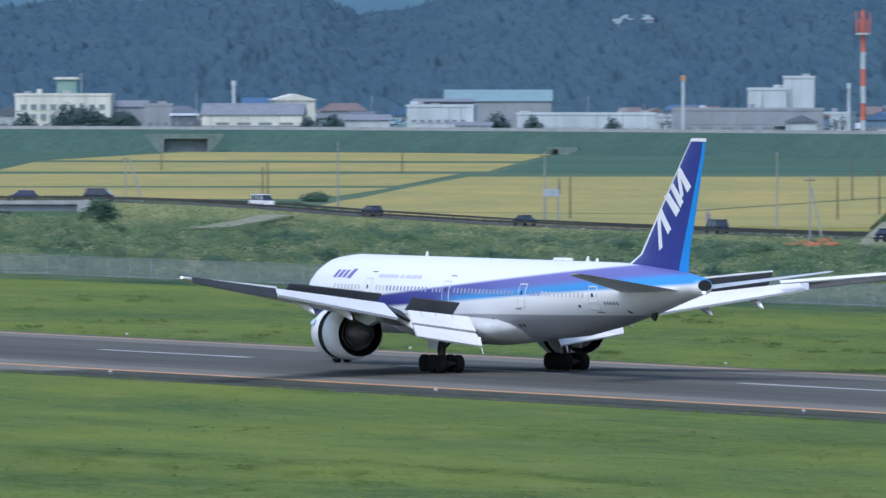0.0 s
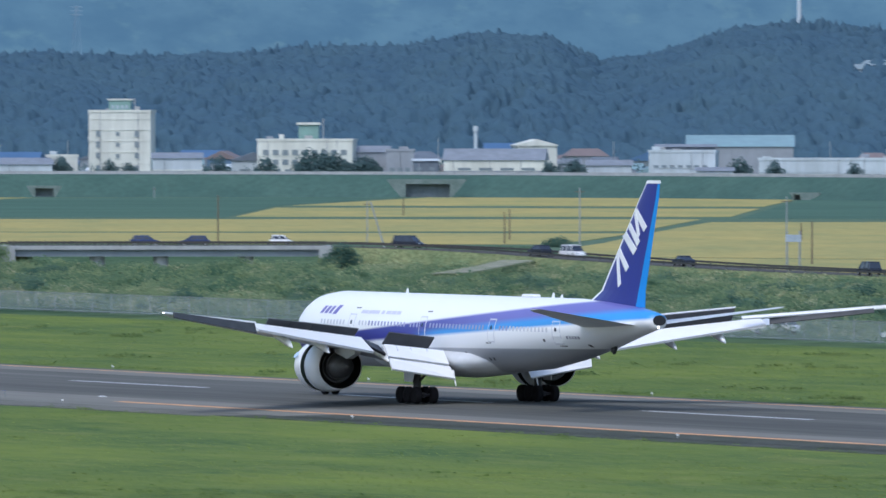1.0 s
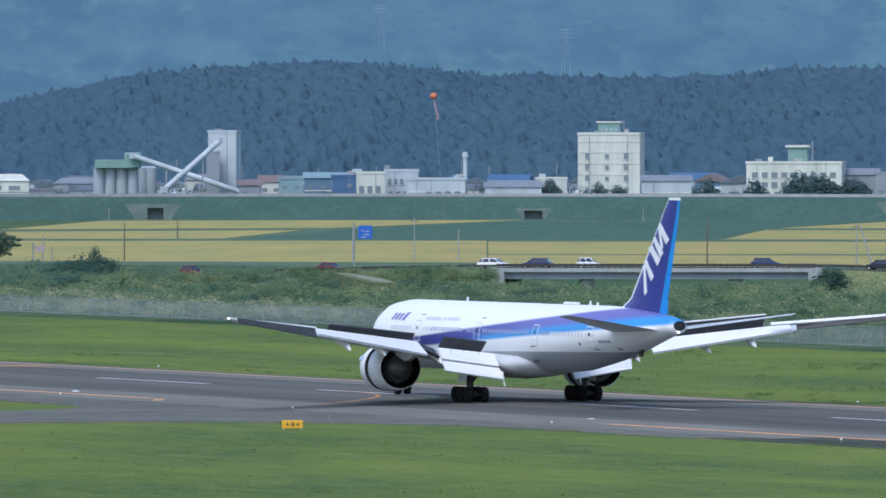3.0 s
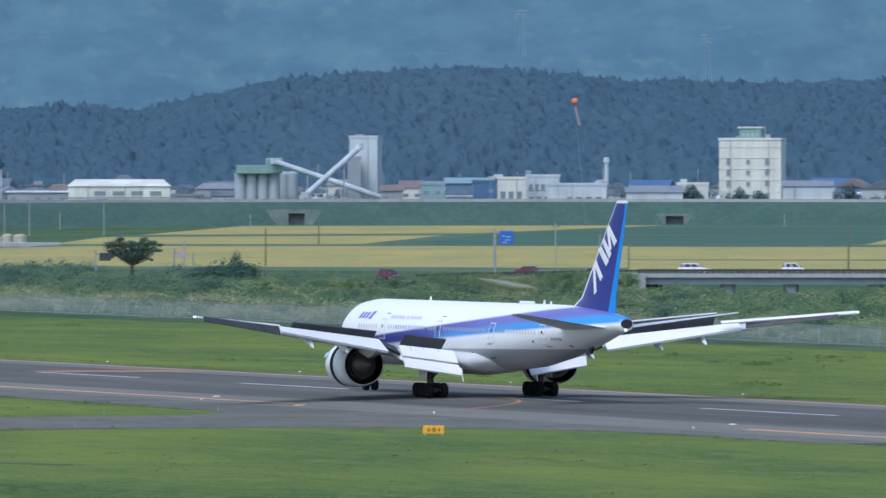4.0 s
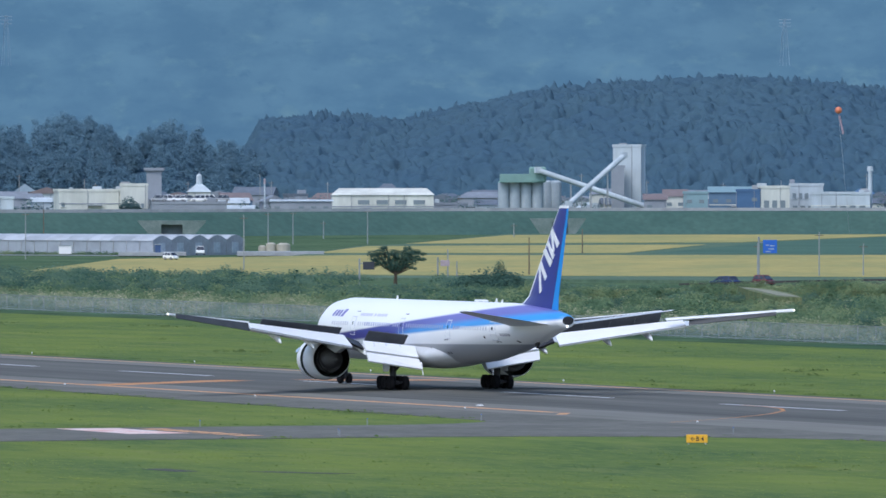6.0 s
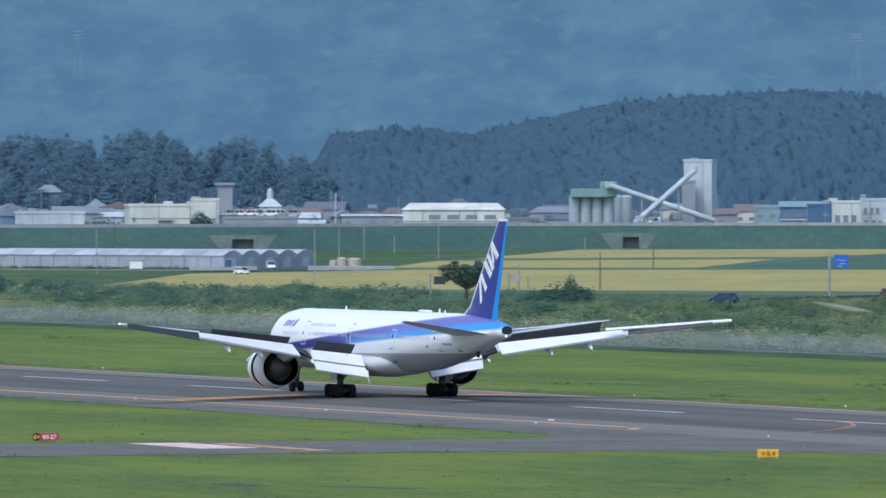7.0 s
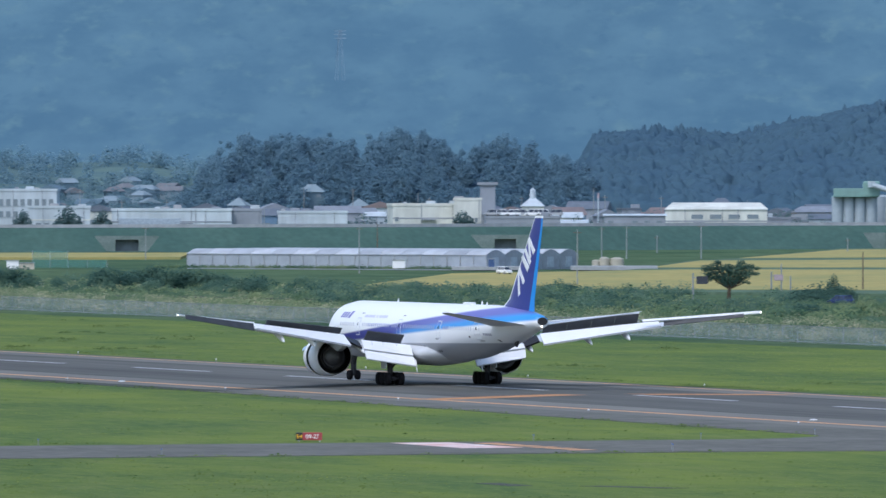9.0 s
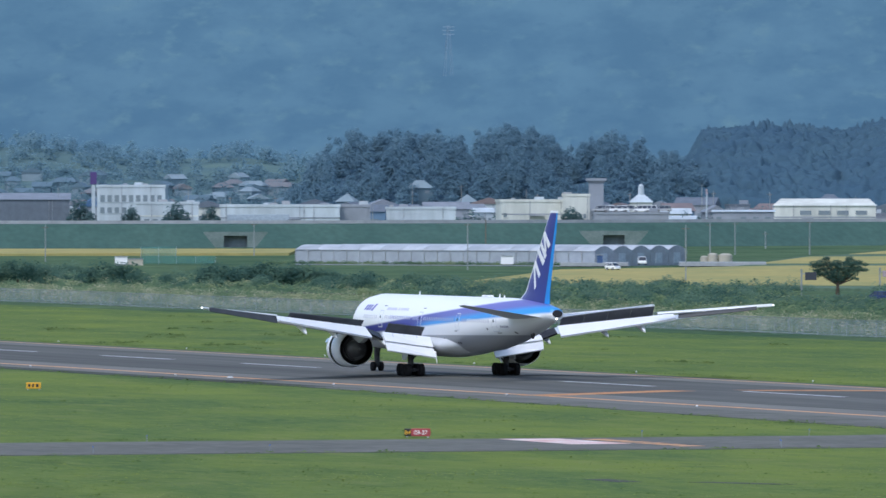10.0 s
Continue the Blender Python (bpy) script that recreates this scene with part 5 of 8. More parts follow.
def board(spec, w, h, z, material, frame_m, label, legs=1):
    """A flat sign board on posts, facing the deck."""
    x, y = spec
    top = tagged(new("road_sign"), label, "sign")
    a = math.atan2(-x, y)
    bm = bmesh.new()
    box(bm, 0, 0, z, w, 0.12, h, 0, 0.03)
    b = part("panel", bm, material, top)
    bm = bmesh.new()
    for i in range(legs):
        u = 0 if legs == 1 else (i - (legs - 1) / 2) * w * 0.8
        tube(bm, (u - (0.8 * w if legs == 1 else 0), 0.12, -0.3), (u - (0.8 * w if legs == 1 else 0), 0.12, z + h + 0.5), 0.14, None, 8)
        if legs == 1:
            tube(bm, (-0.8 * w, 0.12, z + h * 0.8), (-0.4 * w, 0.12, z + h * 0.8), 0.08, None, 6)
    part("post", bm, frame_m, top, "grey post")
    top.matrix_basis = pose(x, y, 0, 0, 0, math.degrees(a))
    return top, b


SIGN_BLUE = mat("blue_sign", (0.02, 0.12, 0.5), 0.5, noise=0.1, scale=0.6)
SIGN_DARK = mat("dark_sign_panel", (0.03, 0.035, 0.05), 0.4)
SIGN_PALE = mat("pale_sign", (0.36, 0.43, 0.5), 0.6, noise=0.25, scale=0.7)
SIGN_YELLOW = mat("yellow_sign", (0.75, 0.4, 0.02), 0.6, noise=0.1, scale=0.3)
SIGN_RED = mat("red_sign", (0.36, 0.05, 0.06), 0.6, noise=0.1, scale=0.3)
INK = mat("black_sign_paint", (0.02, 0.02, 0.02), 0.6)
INK_WHITE = mat("white_sign_paint", (0.8, 0.8, 0.8), 0.6)
s, b = board((-1560.34, 674.78), 2.2, 2.1, 5.8, SIGN_BLUE, POLE, "blue road sign with white bars on a grey post")
for i, (u, v, w) in enumerate(((-0.4, 1.5, 0.5), (0.35, 1.4, 0.7), (0.2, 0.9, 0.9), (-0.3, 0.5, 0.8))):
    bm = bmesh.new()
    box(bm, u, -0.07, 5.8 + v - 0.3, w, 0.02, 0.16)
    part("white_bar", bm, SIGN_PALE, b)
board((-1658.92, 645.29), 1.9, 1.3, 2.35, SIGN_DARK, POLE, "dark electronic road sign on a grey post")
SIGN_PINK = mat("pink_sign", (0.42, 0.34, 0.37), 0.6, noise=0.2, scale=0.4)
SIGN_PURPLE = mat("purple_banner", (0.2, 0.12, 0.3), 0.7, noise=0.2, scale=0.4)
board((-1663.6, 660.7), 1.5, 1.0, 2.81, SIGN_PINK, POLE, "small pale red and white road sign")
board((-1258.32, 700.16), 0.28, 1.7, 0.91, SIGN_PURPLE, POLE, "purple banner on a post beside the road")
board((-1321.24, 710.16), 2.2, 1.0, 4.13, SIGN_PALE, POLE, "pale blue road sign in the rice fields", 2)


def airfield_sign(spec, w, h, parts, label, yaw=0.0):
    x, y = spec
    top = tagged(new("airfield_sign"), label, "sign")
    a = math.degrees(math.atan2(-x, y)) + yaw
    u = -w / 2
    for frac, material, text, ink in parts:
        pw = w * frac
        bm = bmesh.new()
        box(bm, u + pw / 2, 0, 0.12, pw, 0.3, h, 0, 0.03)
        p = part("panel", bm, material, top)
        if text:
            cu = bpy.data.curves.new("text", "FONT")
            cu.body, cu.size, cu.align_x, cu.extrude, cu.offset = text, h * 0.74, "CENTER", 0.004, 0.004
            ob = new("lettering", cu)
            ob.parent = p
            ob.matrix_basis = pose(u + pw / 2, -0.165, 0.12 + h * 0.24, 90, 0, 0)
            cu.materials.append(ink)
        u += pw
    for s2 in (-0.4, 0.4):
        bm = bmesh.new()
        box(bm, s2 * w, 0, -0.1, 0.12, 0.2, 0.25)
        part("foot", bm, METAL, top, "short metal foot")
    top.matrix_basis = pose(x, y, -0.36, 0, 0, a)
    return top


airfield_sign((-749.1, 317.96), 1.6, 0.62, [(1.0, SIGN_YELLOW, "\u2190B 4", INK)], "yellow airfield sign with black letters in the grass")
airfield_sign((-816.14, 283.67), 2.1, 0.62, [(0.26, INK, "B4", SIGN_YELLOW), (0.74, SIGN_RED, "09-27", INK_WHITE)], "red and black airfield sign with white numbers")
t = airfield_sign((-1000.79, 308.42), 1.4, 0.6, [(1.0, SIGN_YELLOW, "", INK)], "small yellow airfield sign with dark marks")
for u, w in ((-0.42, 0.22), (-0.05, 0.2), (0.36, 0.26)):
    bm = bmesh.new()
    box(bm, u, -0.16, 0.28, w, 0.03, 0.3)
    part("dark_bar", bm, INK, t)

# runway lights
LAMP_WHITE = mat("white_lamp_housing", (0.75, 0.75, 0.75), 0.5)


def edge_light(x, y):
    top = tagged(new("runway_light"), "small white runway edge light on a short stem", "lamp", "runway edge lights")
    bm = bmesh.new()
    tube(bm, (0, 0, -0.1), (0, 0, 0.2), 0.035, None, 6)
    part("stem", bm, POLE, top)
    bm = bmesh.new()
    tube(bm, (0, 0, 0.2), (0, 0, 0.33), 0.085, 0.06, 8)
    part("lamp_head", bm, LAMP_WHITE, top, "white lamp head")
    top.location = (x, y, -0.34)
    return top


lamp0 = edge_light(DASH0 + 1, CY - 24)
for k in range(-8, 16):
    for dy in (-24.3, 25.5):
        if not (k == 0 and dy < 0):
            copy_thing(lamp0, pose(DASH0 + PERIOD * k + (1 if dy < 0 else 3), CY + dy, -0.34))


def taxi_light(x, y):
    top = tagged(new("taxiway_marker"), "thin pale marker post beside the taxiway", "marker", "taxiway markers")
    bm = bmesh.new()
    tube(bm, (0, 0, -0.1), (0, 0, 0.5), 0.035, None, 6)
    part("stem", bm, POLE, top)
    bm = bmesh.new()
    tube(bm, (0, 0, 0.5), (0, 0, 0.57), 0.045, 0.02, 6)
    part("cap", bm, SIGN_BLUE, top, "blue cap")
    top.location = (x, y, -0.36)


for spot in ((-811.62, 315.58), (-778.52, 300.41), (-821.88, 329.62), (-774.73, 331.93), (-768.02, 343.06), (-811.37, 301.09), (-811.21, 259.34), (-781.9, 301.61), (-779.29, 244.87), (-779.72, 259.13)):
    taxi_light(*spot)


def hold_lamp(x, y):
    top = tagged(new("inset_lamp"), "flat white lamp fitting on the runway edge", "lamp", "flat white fittings")
    bm = bmesh.new()
    box(bm, 0, 0, 0, 0.6, 0.5, 0.16, 0, 0.05)
    part("housing", bm, LAMP_WHITE, top)
    bm = bmesh.new()
    box(bm, 0, 0, 0.16, 0.3, 0.25, 0.05, 0, 0.02)
    part("lens", bm, METAL, top, "clear lens")
    top.location = (x, y, -0.33)


for spot in ((-763.69, 349.44), (-866.16, 347.26), (-1047.24, 343.76)):
    hold_lamp(*spot)

# ---- culverts in the embankment ----
# Blue-grey puts the haze over the dark openings into the recess colour.
DARK = mat("blue_grey_concrete", (0.2, 0.24, 0.26), 0.95, noise=0.3, scale=2)
PORTAL = mat("greenish_portal_concrete", (0.19, 0.235, 0.225), 0.95, second=(0.12, 0.165, 0.15), scale=3, fine=0.1)


def culvert(X_deg, d, width, height, opening, label, drop=0.0):
    """Concrete portal with sloping wing walls; opening is (offset, width, height)."""
    top = tagged(new("culvert"), label, "culvert", "culverts under the raised road", "structure")
    o, ow, oh = opening
    t = 1.2
    for name, x0, x1, z0, z1 in (("side_wall", -width * 0.32, o - ow / 2, 0, height * 0.92), ("side_wall", o + ow / 2, width * 0.32, 0, height * 0.92), ("lintel", o - ow / 2, o + ow / 2, oh, height * 0.92), ("parapet", -width / 2, width / 2, height * 0.92, height)):
        bm = bmesh.new()
        box(bm, (x0 + x1) / 2, 0, z0, x1 - x0, t, z1 - z0)
        part(name, bm, PORTAL, top)
    for s in (-1, 1):
        bm = bmesh.new()
        loft(bm, [[(s * width * 0.32, y, 0), (s * width * 0.32, y, height * 0.92), (s * width / 2, y, height * 0.92)] for y in (-t / 2, t / 2)])
        part("wing_wall", bm, PORTAL, top, "sloping concrete wing wall")
    for s in (-1, 1):
        bm = bmesh.new()
        box(bm, o + s * (ow / 2 + 0.2), 1.3, 0, 0.4, 1.4, oh)
        part("tunnel_wall", bm, DARK, top, "dark tunnel wall")
    # Closed end added close behind the portal so the opening stays grey, not black.
    bm = bmesh.new()
    box(bm, o, 2.2, 0, ow + 0.8, 0.4, oh)
    part("tunnel_end", bm, DARK, top, "dark tunnel end")
    bm = bmesh.new()
    box(bm, o, 1.3, oh, ow + 0.8, 1.4, 0.3)
    part("tunnel_roof", bm, DARK, top, "dark tunnel roof")
    p = bearing(X_deg, d)
    top.matrix_basis = pose(p.x, p.y, -0.2, 0, 0, X_deg)
    return top


culvert(67.74, 2905, 15, 4.2, (0.6, 4.3, 3.1), "concrete culvert portal with a dark opening")
culvert(71.8, 2800, 16.5, 4.0, (0.0, 6.0, 3.0), "concrete culvert portal with a dark opening")
culvert(69.79, 2842, 18, 4.0, (0.0, 5.6, 2.9), "wide concrete culvert portal with a dark opening")
culvert(65.72, 2915, 9.5, 3.0, (0.0, 4.8, 2.3), "small concrete culvert portal with a dark opening")
culvert(63.69, 2870, 21, 5.0, (0.3, 11.6, 3.7), "broad concrete culvert portal with sloping walls")
culvert(61.68, 2770, 8, 2.2, (-2.2, 1.8, 1.6), "small concrete culvert portal in the embankment")
bm = bmesh.new()
road_rail = tagged(new("raised_road_rail"), "pale guard wall along the raised road", "guard wall", kind="structure")
sweep("wall", bank_line, [(0.6, 5.7), (1.0, 5.7), (1.0, 6.65), (0.6, 6.65)], PALE, "", "", road_rail)

# ---- greenhouses ----
FILM = mat("greenhouse_film", (0.34, 0.38, 0.43), 0.35, noise=0.2, scale=3)
FILM_TOP = mat("bright_greenhouse_film", (0.42, 0.45, 0.48), 0.5, noise=0.35, scale=7)
FILM_DARK = mat("dark_greenhouse_film", (0.27, 0.31, 0.36), 0.5, noise=0.3, scale=2)


def shed(spec, w, h, dpt, material, label):
    t = tagged(new("shed"), label, "shed")
    bm = bmesh.new()
    box(bm, 0, dpt / 2, 0, w, dpt, h)
    part("wall", bm, material, t)
    bm = bmesh.new()
    box(bm, 0, dpt / 2, h, w + 0.3, dpt + 0.3, 0.12)
    part("roof", bm, METAL, t, "thin metal roof")
    x, y = spec
    t.matrix_basis = pose(x, y, 0, 0, 0, math.degrees(math.atan2(-x, y)))


def greenhouse(origin, turn, length, w, hgt):
    """Origin at the near corner of the gable end; the house runs to -x, its depth to +y."""
    top = tagged(new("greenhouse"), "long grey film greenhouse with arched pale roof", "greenhouse", "greenhouses")
    eave = hgt * 0.7
    arc = [(-0.15, eave), (-0.15, eave + 0.12)] + [(w * f, eave + 0.12 + (hgt - eave - 0.12) * math.sin(math.pi * f)) for f in (0.12, 0.3, 0.5, 0.7, 0.88)] + [(w + 0.15, eave + 0.12), (w + 0.15, eave)]
    bays = 14
    for k in range(bays):
        bm = bmesh.new()
        x0, x1 = -length * (k + 1) / bays + 0.06, -length * k / bays - 0.06
        loft(bm, [[(x, y, z) for y, z in arc] for x in (x0, x1)])
        part("roof_film", bm, FILM_TOP if k % 2 else FILM_PALE, top, "pale roof film")
    bm = bmesh.new()
    box(bm, -length / 2, w / 2, -0.6, length - 0.1, w - 0.1, eave + 0.6)
    part("wall_film", bm, FILM, top, "grey wall film")
    bm = bmesh.new()
    loft(bm, [[(dx, y, z) for y, z in [(0, -0.6)] + arc + [(w, -0.6)]] for dx in (0.02, 0.12)])
    part("gable_end", bm, FILM_DARK, top, "dark grey gable end")
    bm = bmesh.new()
    box(bm, 0, -0.05, 0, 0.1, 0.1, eave)
    hoop = part("hoop", bm, METAL, top, "steel post")
    for i in range(1, 24):
        o = new("hoop", hoop.data)
        o.parent = top
        o.location.x = -length * i / 23
    bm = bmesh.new()
    box(bm, 0.18, w * 0.45, 0, 0.12, 2.6, 2.3)
    part("end_door", bm, SIGN_PALE, top, "pale end door")
    top.matrix_basis = Matrix.Translation(origin) @ Matrix.Rotation(radians(turn), 4, "Z")


ROOF_BLUE_CABIN = mat("blue_cabin_paint", (0.05, 0.1, 0.24), 0.6, noise=0.2, scale=0.8)
FILM_PALE = mat("pale_greenhouse_film", (0.52, 0.55, 0.58), 0.5, noise=0.3, scale=4)
g0, gt = bearing(69.89, 2309), 69.89 - 32
for i in range(5):
    greenhouse(g0 + Vector((-math.sin(radians(gt)), math.cos(radians(gt)), 0)) * 7.5 * i, gt, 77, 7.2, 3.9)
shed((-2156.21, 790.58), 1.2, 2.0, 2, ROOF_BLUE_CABIN, "small blue cabin beside the greenhouse end")
TANK = mat("beige_tank", (0.45, 0.42, 0.34), 0.6, noise=0.15, scale=1)
for X, r, h in (((-2184.89, 825.2), 0.9, 1.6), ((-2184.24, 826.92), 1.1, 2.2), ((-2183.28, 829.44), 1.5, 2.1)):
    t = tagged(new("storage_tank"), "round beige storage tank beside the field", "tank", "tanks")
    bm = bmesh.new()
    tube(bm, (0, 0, 0), (0, 0, h * 0.85), r, None, 16)
    part("body", bm, TANK, t)
    bm = bmesh.new()
    tube(bm, (0, 0, h * 0.85), (0, 0, h), r, r * 0.4, 16)
    part("lid", bm, TANK, t)
    t.location = (*X, 0)
slab("low_wall", [(-2150.36, 806.38), (-2168.44, 813.16), (-2161.81, 830.62), (-2143.78, 823.7)], -0.3, 0.5, PALE, label="low white wall along a field track", category="wall")
slab("low_wall", [(-2159.1, 782.67), (-2177.25, 789.25), (-2172.25, 802.92), (-2154.14, 796.23)], -0.3, 0.4, PALE, label="low white wall before the greenhouses", category="wall")
NET_TEAL = net_material("teal_netting", (0.06, 0.26, 0.26), 0.11)
net = tagged(new("crop_net"), "teal netting hung over a crop plot", "netting")
bm = bmesh.new()
for x0, x1, z1 in ((0, 7.6, 3.6), (7.6, 16, 1.6)):
    for y in (0, 5):
        box(bm, (x0 + x1) / 2, y, 0, x1 - x0, 0.02, z1)
part("netting", bm, NET_TEAL, net)
bm = bmesh.new()
for x in (0, 3.8, 7.6, 11.8, 16):
    box(bm, x, 0, 0, 0.08, 0.08, 3.6 if x < 8 else 1.6)
part("posts", bm, METAL, net)
net.matrix_basis = pose(*(-2212.48, 706.02), 0, 0, 0, 72.3)


shed((-2175.02, 776.34), 2.7, 1.7, 3, INK_WHITE, "small white shed beside the greenhouses")
shed((-2177.06, 690.32), 2.6, 1.8, 3, INK_WHITE, "small white shed in the fields")
shed((-2176.15, 693.17), 3.2, 1.3, 3, TANK, "small beige shed in the fields")

# ---- town beyond the embankment ----
# Bluish whites, dulled roofs and pale glass carry distance haze in their colours.
CREAM = mat("cream_wall", (0.68, 0.7, 0.64), 0.85, noise=0.3, scale=5, stretch=(1, 1, 0.25))
WHITE_WALL = mat("white_wall", (0.53, 0.6, 0.64), 0.85, noise=0.3, scale=5, stretch=(1, 1, 0.25))
GREY_WALL = mat("grey_wall", (0.3, 0.33, 0.37), 0.85, noise=0.2, scale=5)
BLUE_WALL = mat("bluish_wall", (0.14, 0.22, 0.32), 0.85, noise=0.2, scale=5)
ROOF_GREY = mat("grey_roof", (0.22, 0.25, 0.29), 0.7, noise=0.25, scale=3)
ROOF_DARK = mat("dark_tile_roof", (0.13, 0.16, 0.2), 0.75, noise=0.25, scale=2)
ROOF_TEAL = mat("teal_roof", (0.21, 0.325, 0.36), 0.6, noise=0.15, scale=4)
ROOF_BLUE = mat("blue_roof", (0.06, 0.135, 0.26), 0.6, noise=0.15, scale=4)
ROOF_RED = mat("red_roof", (0.19, 0.155, 0.155), 0.7, noise=0.2, scale=3)
GREEN_PAINT = mat("green_metal", (0.2, 0.34, 0.31), 0.6, noise=0.2, scale=3)
PANE = mat("town_window_glass", (0.18, 0.225, 0.255), 0.2)


def gable(bm, w, d, z, rise, over=0.4):
    loft(bm, [[(-w / 2 - over, y, z), (-w / 2 - over, y, z + 0.25), (0, y, z + rise + 0.25), (w / 2 + over, y, z + 0.25), (w / 2 + over, y, z)] for y in (-over, d + over)])


def ridge_roof(bm, w, d, z, rise, over=0.4, hip=0.0):
    """Ridge along the width."""
    v = [bm.verts.new(p) for p in ((-w / 2 - over, -over, z), (w / 2 + over, -over, z), (w / 2 + over, d + over, z), (-w / 2 - over, d + over, z), (-w / 2 - over + hip, d / 2, z + rise), (w / 2 + over - hip, d / 2, z + rise))]
    for f in ((0, 1, 5, 4), (2, 3, 4, 5), (1, 2, 5), (3, 0, 4), (3, 2, 1, 0)):
        bm.faces.new([v[i] for i in f])
    bmesh.ops.recalc_face_normals(bm, faces=bm.faces)


rgb = random.Random(77)


def dress(t, wall, w, wall_h, depth, roof, wall_m, has_windows):
    """Roof units, pipes, canopies and wall bands that the town buildings carry."""
    if w < 5 or wall_h < 4:
        return
    if roof == "flat":
        for k in range(min(4, int(w / 5))):
            bm = bmesh.new()
            box(bm, rgb.uniform(-0.45, 0.45) * w, rgb.uniform(1.5, depth * 0.5), wall_h, rgb.uniform(0.9, 2.6), 1.2, rgb.uniform(0.7, 1.5), 0, 0.05)
            part("roof_unit", bm, rgb.choice([METAL, WHITE_WALL, GREY_WALL]), t, "small roof unit")
    if not has_windows:
        n = max(2, int(w / rgb.uniform(2.6, 4.2)))
        for k in range(n):
            if rgb.random() < 0.75:
                bm = bmesh.new()
                box(bm, -w / 2 + w * (k + 0.5) / n, -0.02, wall_h * 0.78 - 0.5, min(1.4, w / n * 0.6), 0.12, 0.95)
                part("window", bm, PANE, wall)
    for k in range(max(1, int(w / 8))):
        x = rgb.uniform(-0.48, 0.48) * w
        bm = bmesh.new()
        tube(bm, (x, -0.12, 0), (x, -0.12, wall_h), 0.09, None, 6)
        part("drain_pipe", bm, GREY_WALL, wall)
    if w > 9 and wall_h < 12:
        x, cw = rgb.uniform(-0.3, 0.3) * w, rgb.uniform(2.5, 5)
        bm = bmesh.new()
        box(bm, x, -0.7, wall_h * 0.62, cw, 1.4, 0.25)
        part("canopy", bm, rgb.choice([METAL, ROOF_GREY, WHITE_WALL]), wall)
        bm = bmesh.new()
        box(bm, 0, -0.03, wall_h * 0.66, w - 0.1, 0.1, 0.3)
        part("wall_band", bm, rgb.choice([GREY_WALL, ROOF_GREY, wall_m, CREAM]), wall)


def building(name, label, spec, depth, wall_m, roof="flat", roof_m=None, rise=2.0, wins=(), yaw=0.0, base=0.0, category="building", win_m=None):
    """spec: x, y, width, height. wins: rows of (left, right, bottom, top, count) as parts of the front."""
    x, y, w, h = spec
    t = tagged(new(name), label, category)
    wall_h = h - base if roof == "flat" else h - rise - base
    bm = bmesh.new()
    box(bm, 0, depth / 2, 0, w, depth, wall_h)
    wall = part("wall", bm, wall_m, t)
    bm = bmesh.new()
    if roof == "flat":
        for cx, cy, sx, sy in ((0, 0.1, w + 0.3, 0.5), (0, depth - 0.1, w + 0.3, 0.5), (-w / 2, depth / 2, 0.5, depth - 0.4), (w / 2, depth / 2, 0.5, depth - 0.4)):
            box(bm, cx, cy, wall_h - 0.3, sx, sy, 0.7)
    elif roof == "gable":
        gable(bm, w, depth, wall_h, rise)
    else:
        ridge_roof(bm, w, depth, wall_h, rise, hip=rise * 1.2 if roof == "hip" else 0.0)
    part("parapet" if roof == "flat" else "roof", bm, roof_m or wall_m, t)
    for a, b, c, d, n in wins:
        cw = (b - a) * w / n
        for i in range(n):
            bm = bmesh.new()
            cx = -w / 2 + a * w + cw * (i + 0.5)
            box(bm, cx, -0.02, c * wall_h, cw * 0.62, 0.12, (d - c) * wall_h)
            wn2 = part("window", bm, win_m or PANE, wall)
            bm = bmesh.new()
            box(bm, cx, -0.08, c * wall_h - 0.12, cw * 0.7, 0.2, 0.1)
            part("sill", bm, wall_m, wn2)
    dress(t, wall, w, wall_h, depth, roof, wall_m, bool(wins) or name in ("works", "shed_store", "silo_tower", "parking_deck", "works_tower"))
    t.matrix_basis = pose(x, y, base, 0, 0, math.degrees(math.atan2(-x, y)) + yaw)
    return t, wall, wall_h


def roof_box(t, wall_h, x, y, w, d, h, material, name="roof_sign", label=""):
    bm = bmesh.new()
    box(bm, x, y, wall_h, w, d, h, 0, 0.05)
    return part(name, bm, material, t, label)


# six-storey hotel
rows6 = [(0.1, 0.2, v, v + 0.075, 1) for v in (0.27, 0.43, 0.56, 0.69)] + [(0.42, 0.52, v, v + 0.05, 1) for v in (0.28, 0.43, 0.57, 0.7)] + [(0.72, 0.84, v, v + 0.075, 1) for v in (0.27, 0.43, 0.56, 0.69)]
t, w, hh = building("hotel", "cream six-storey hotel with a green roof sign", (-2725.96, 1252.65, 17.29, 22.92), 13, CREAM, wins=rows6, yaw=-6, category="hotel")
roof_box(t, hh, -0.2, 4, 6.0, 4, 3.0, GREEN_PAINT, "roof_sign", "green roof sign with pale marks")
roof_box(t, hh + 3.0, -0.2, 4, 7.0, 4.6, 0.5, CREAM, "sign_cap")
roof_box(t, hh, 3.6, 6, 0.3, 0.3, 3.6, METAL, "aerial")
for v in (0.2, 0.36, 0.5, 0.635, 0.77, 0.9):
    bm = bmesh.new()
    box(bm, 0, -0.05, hh * v, 17.29 - 0.05, 0.14, 0.16)
    part("storey_band", bm, CREAM, w)
for i in range(4):
    roof_box(t, hh + 0.7, -2.1 + i * 1.3, 1.96, 0.8, 0.06, 1.0, SIGN_PALE, "sign_bar")
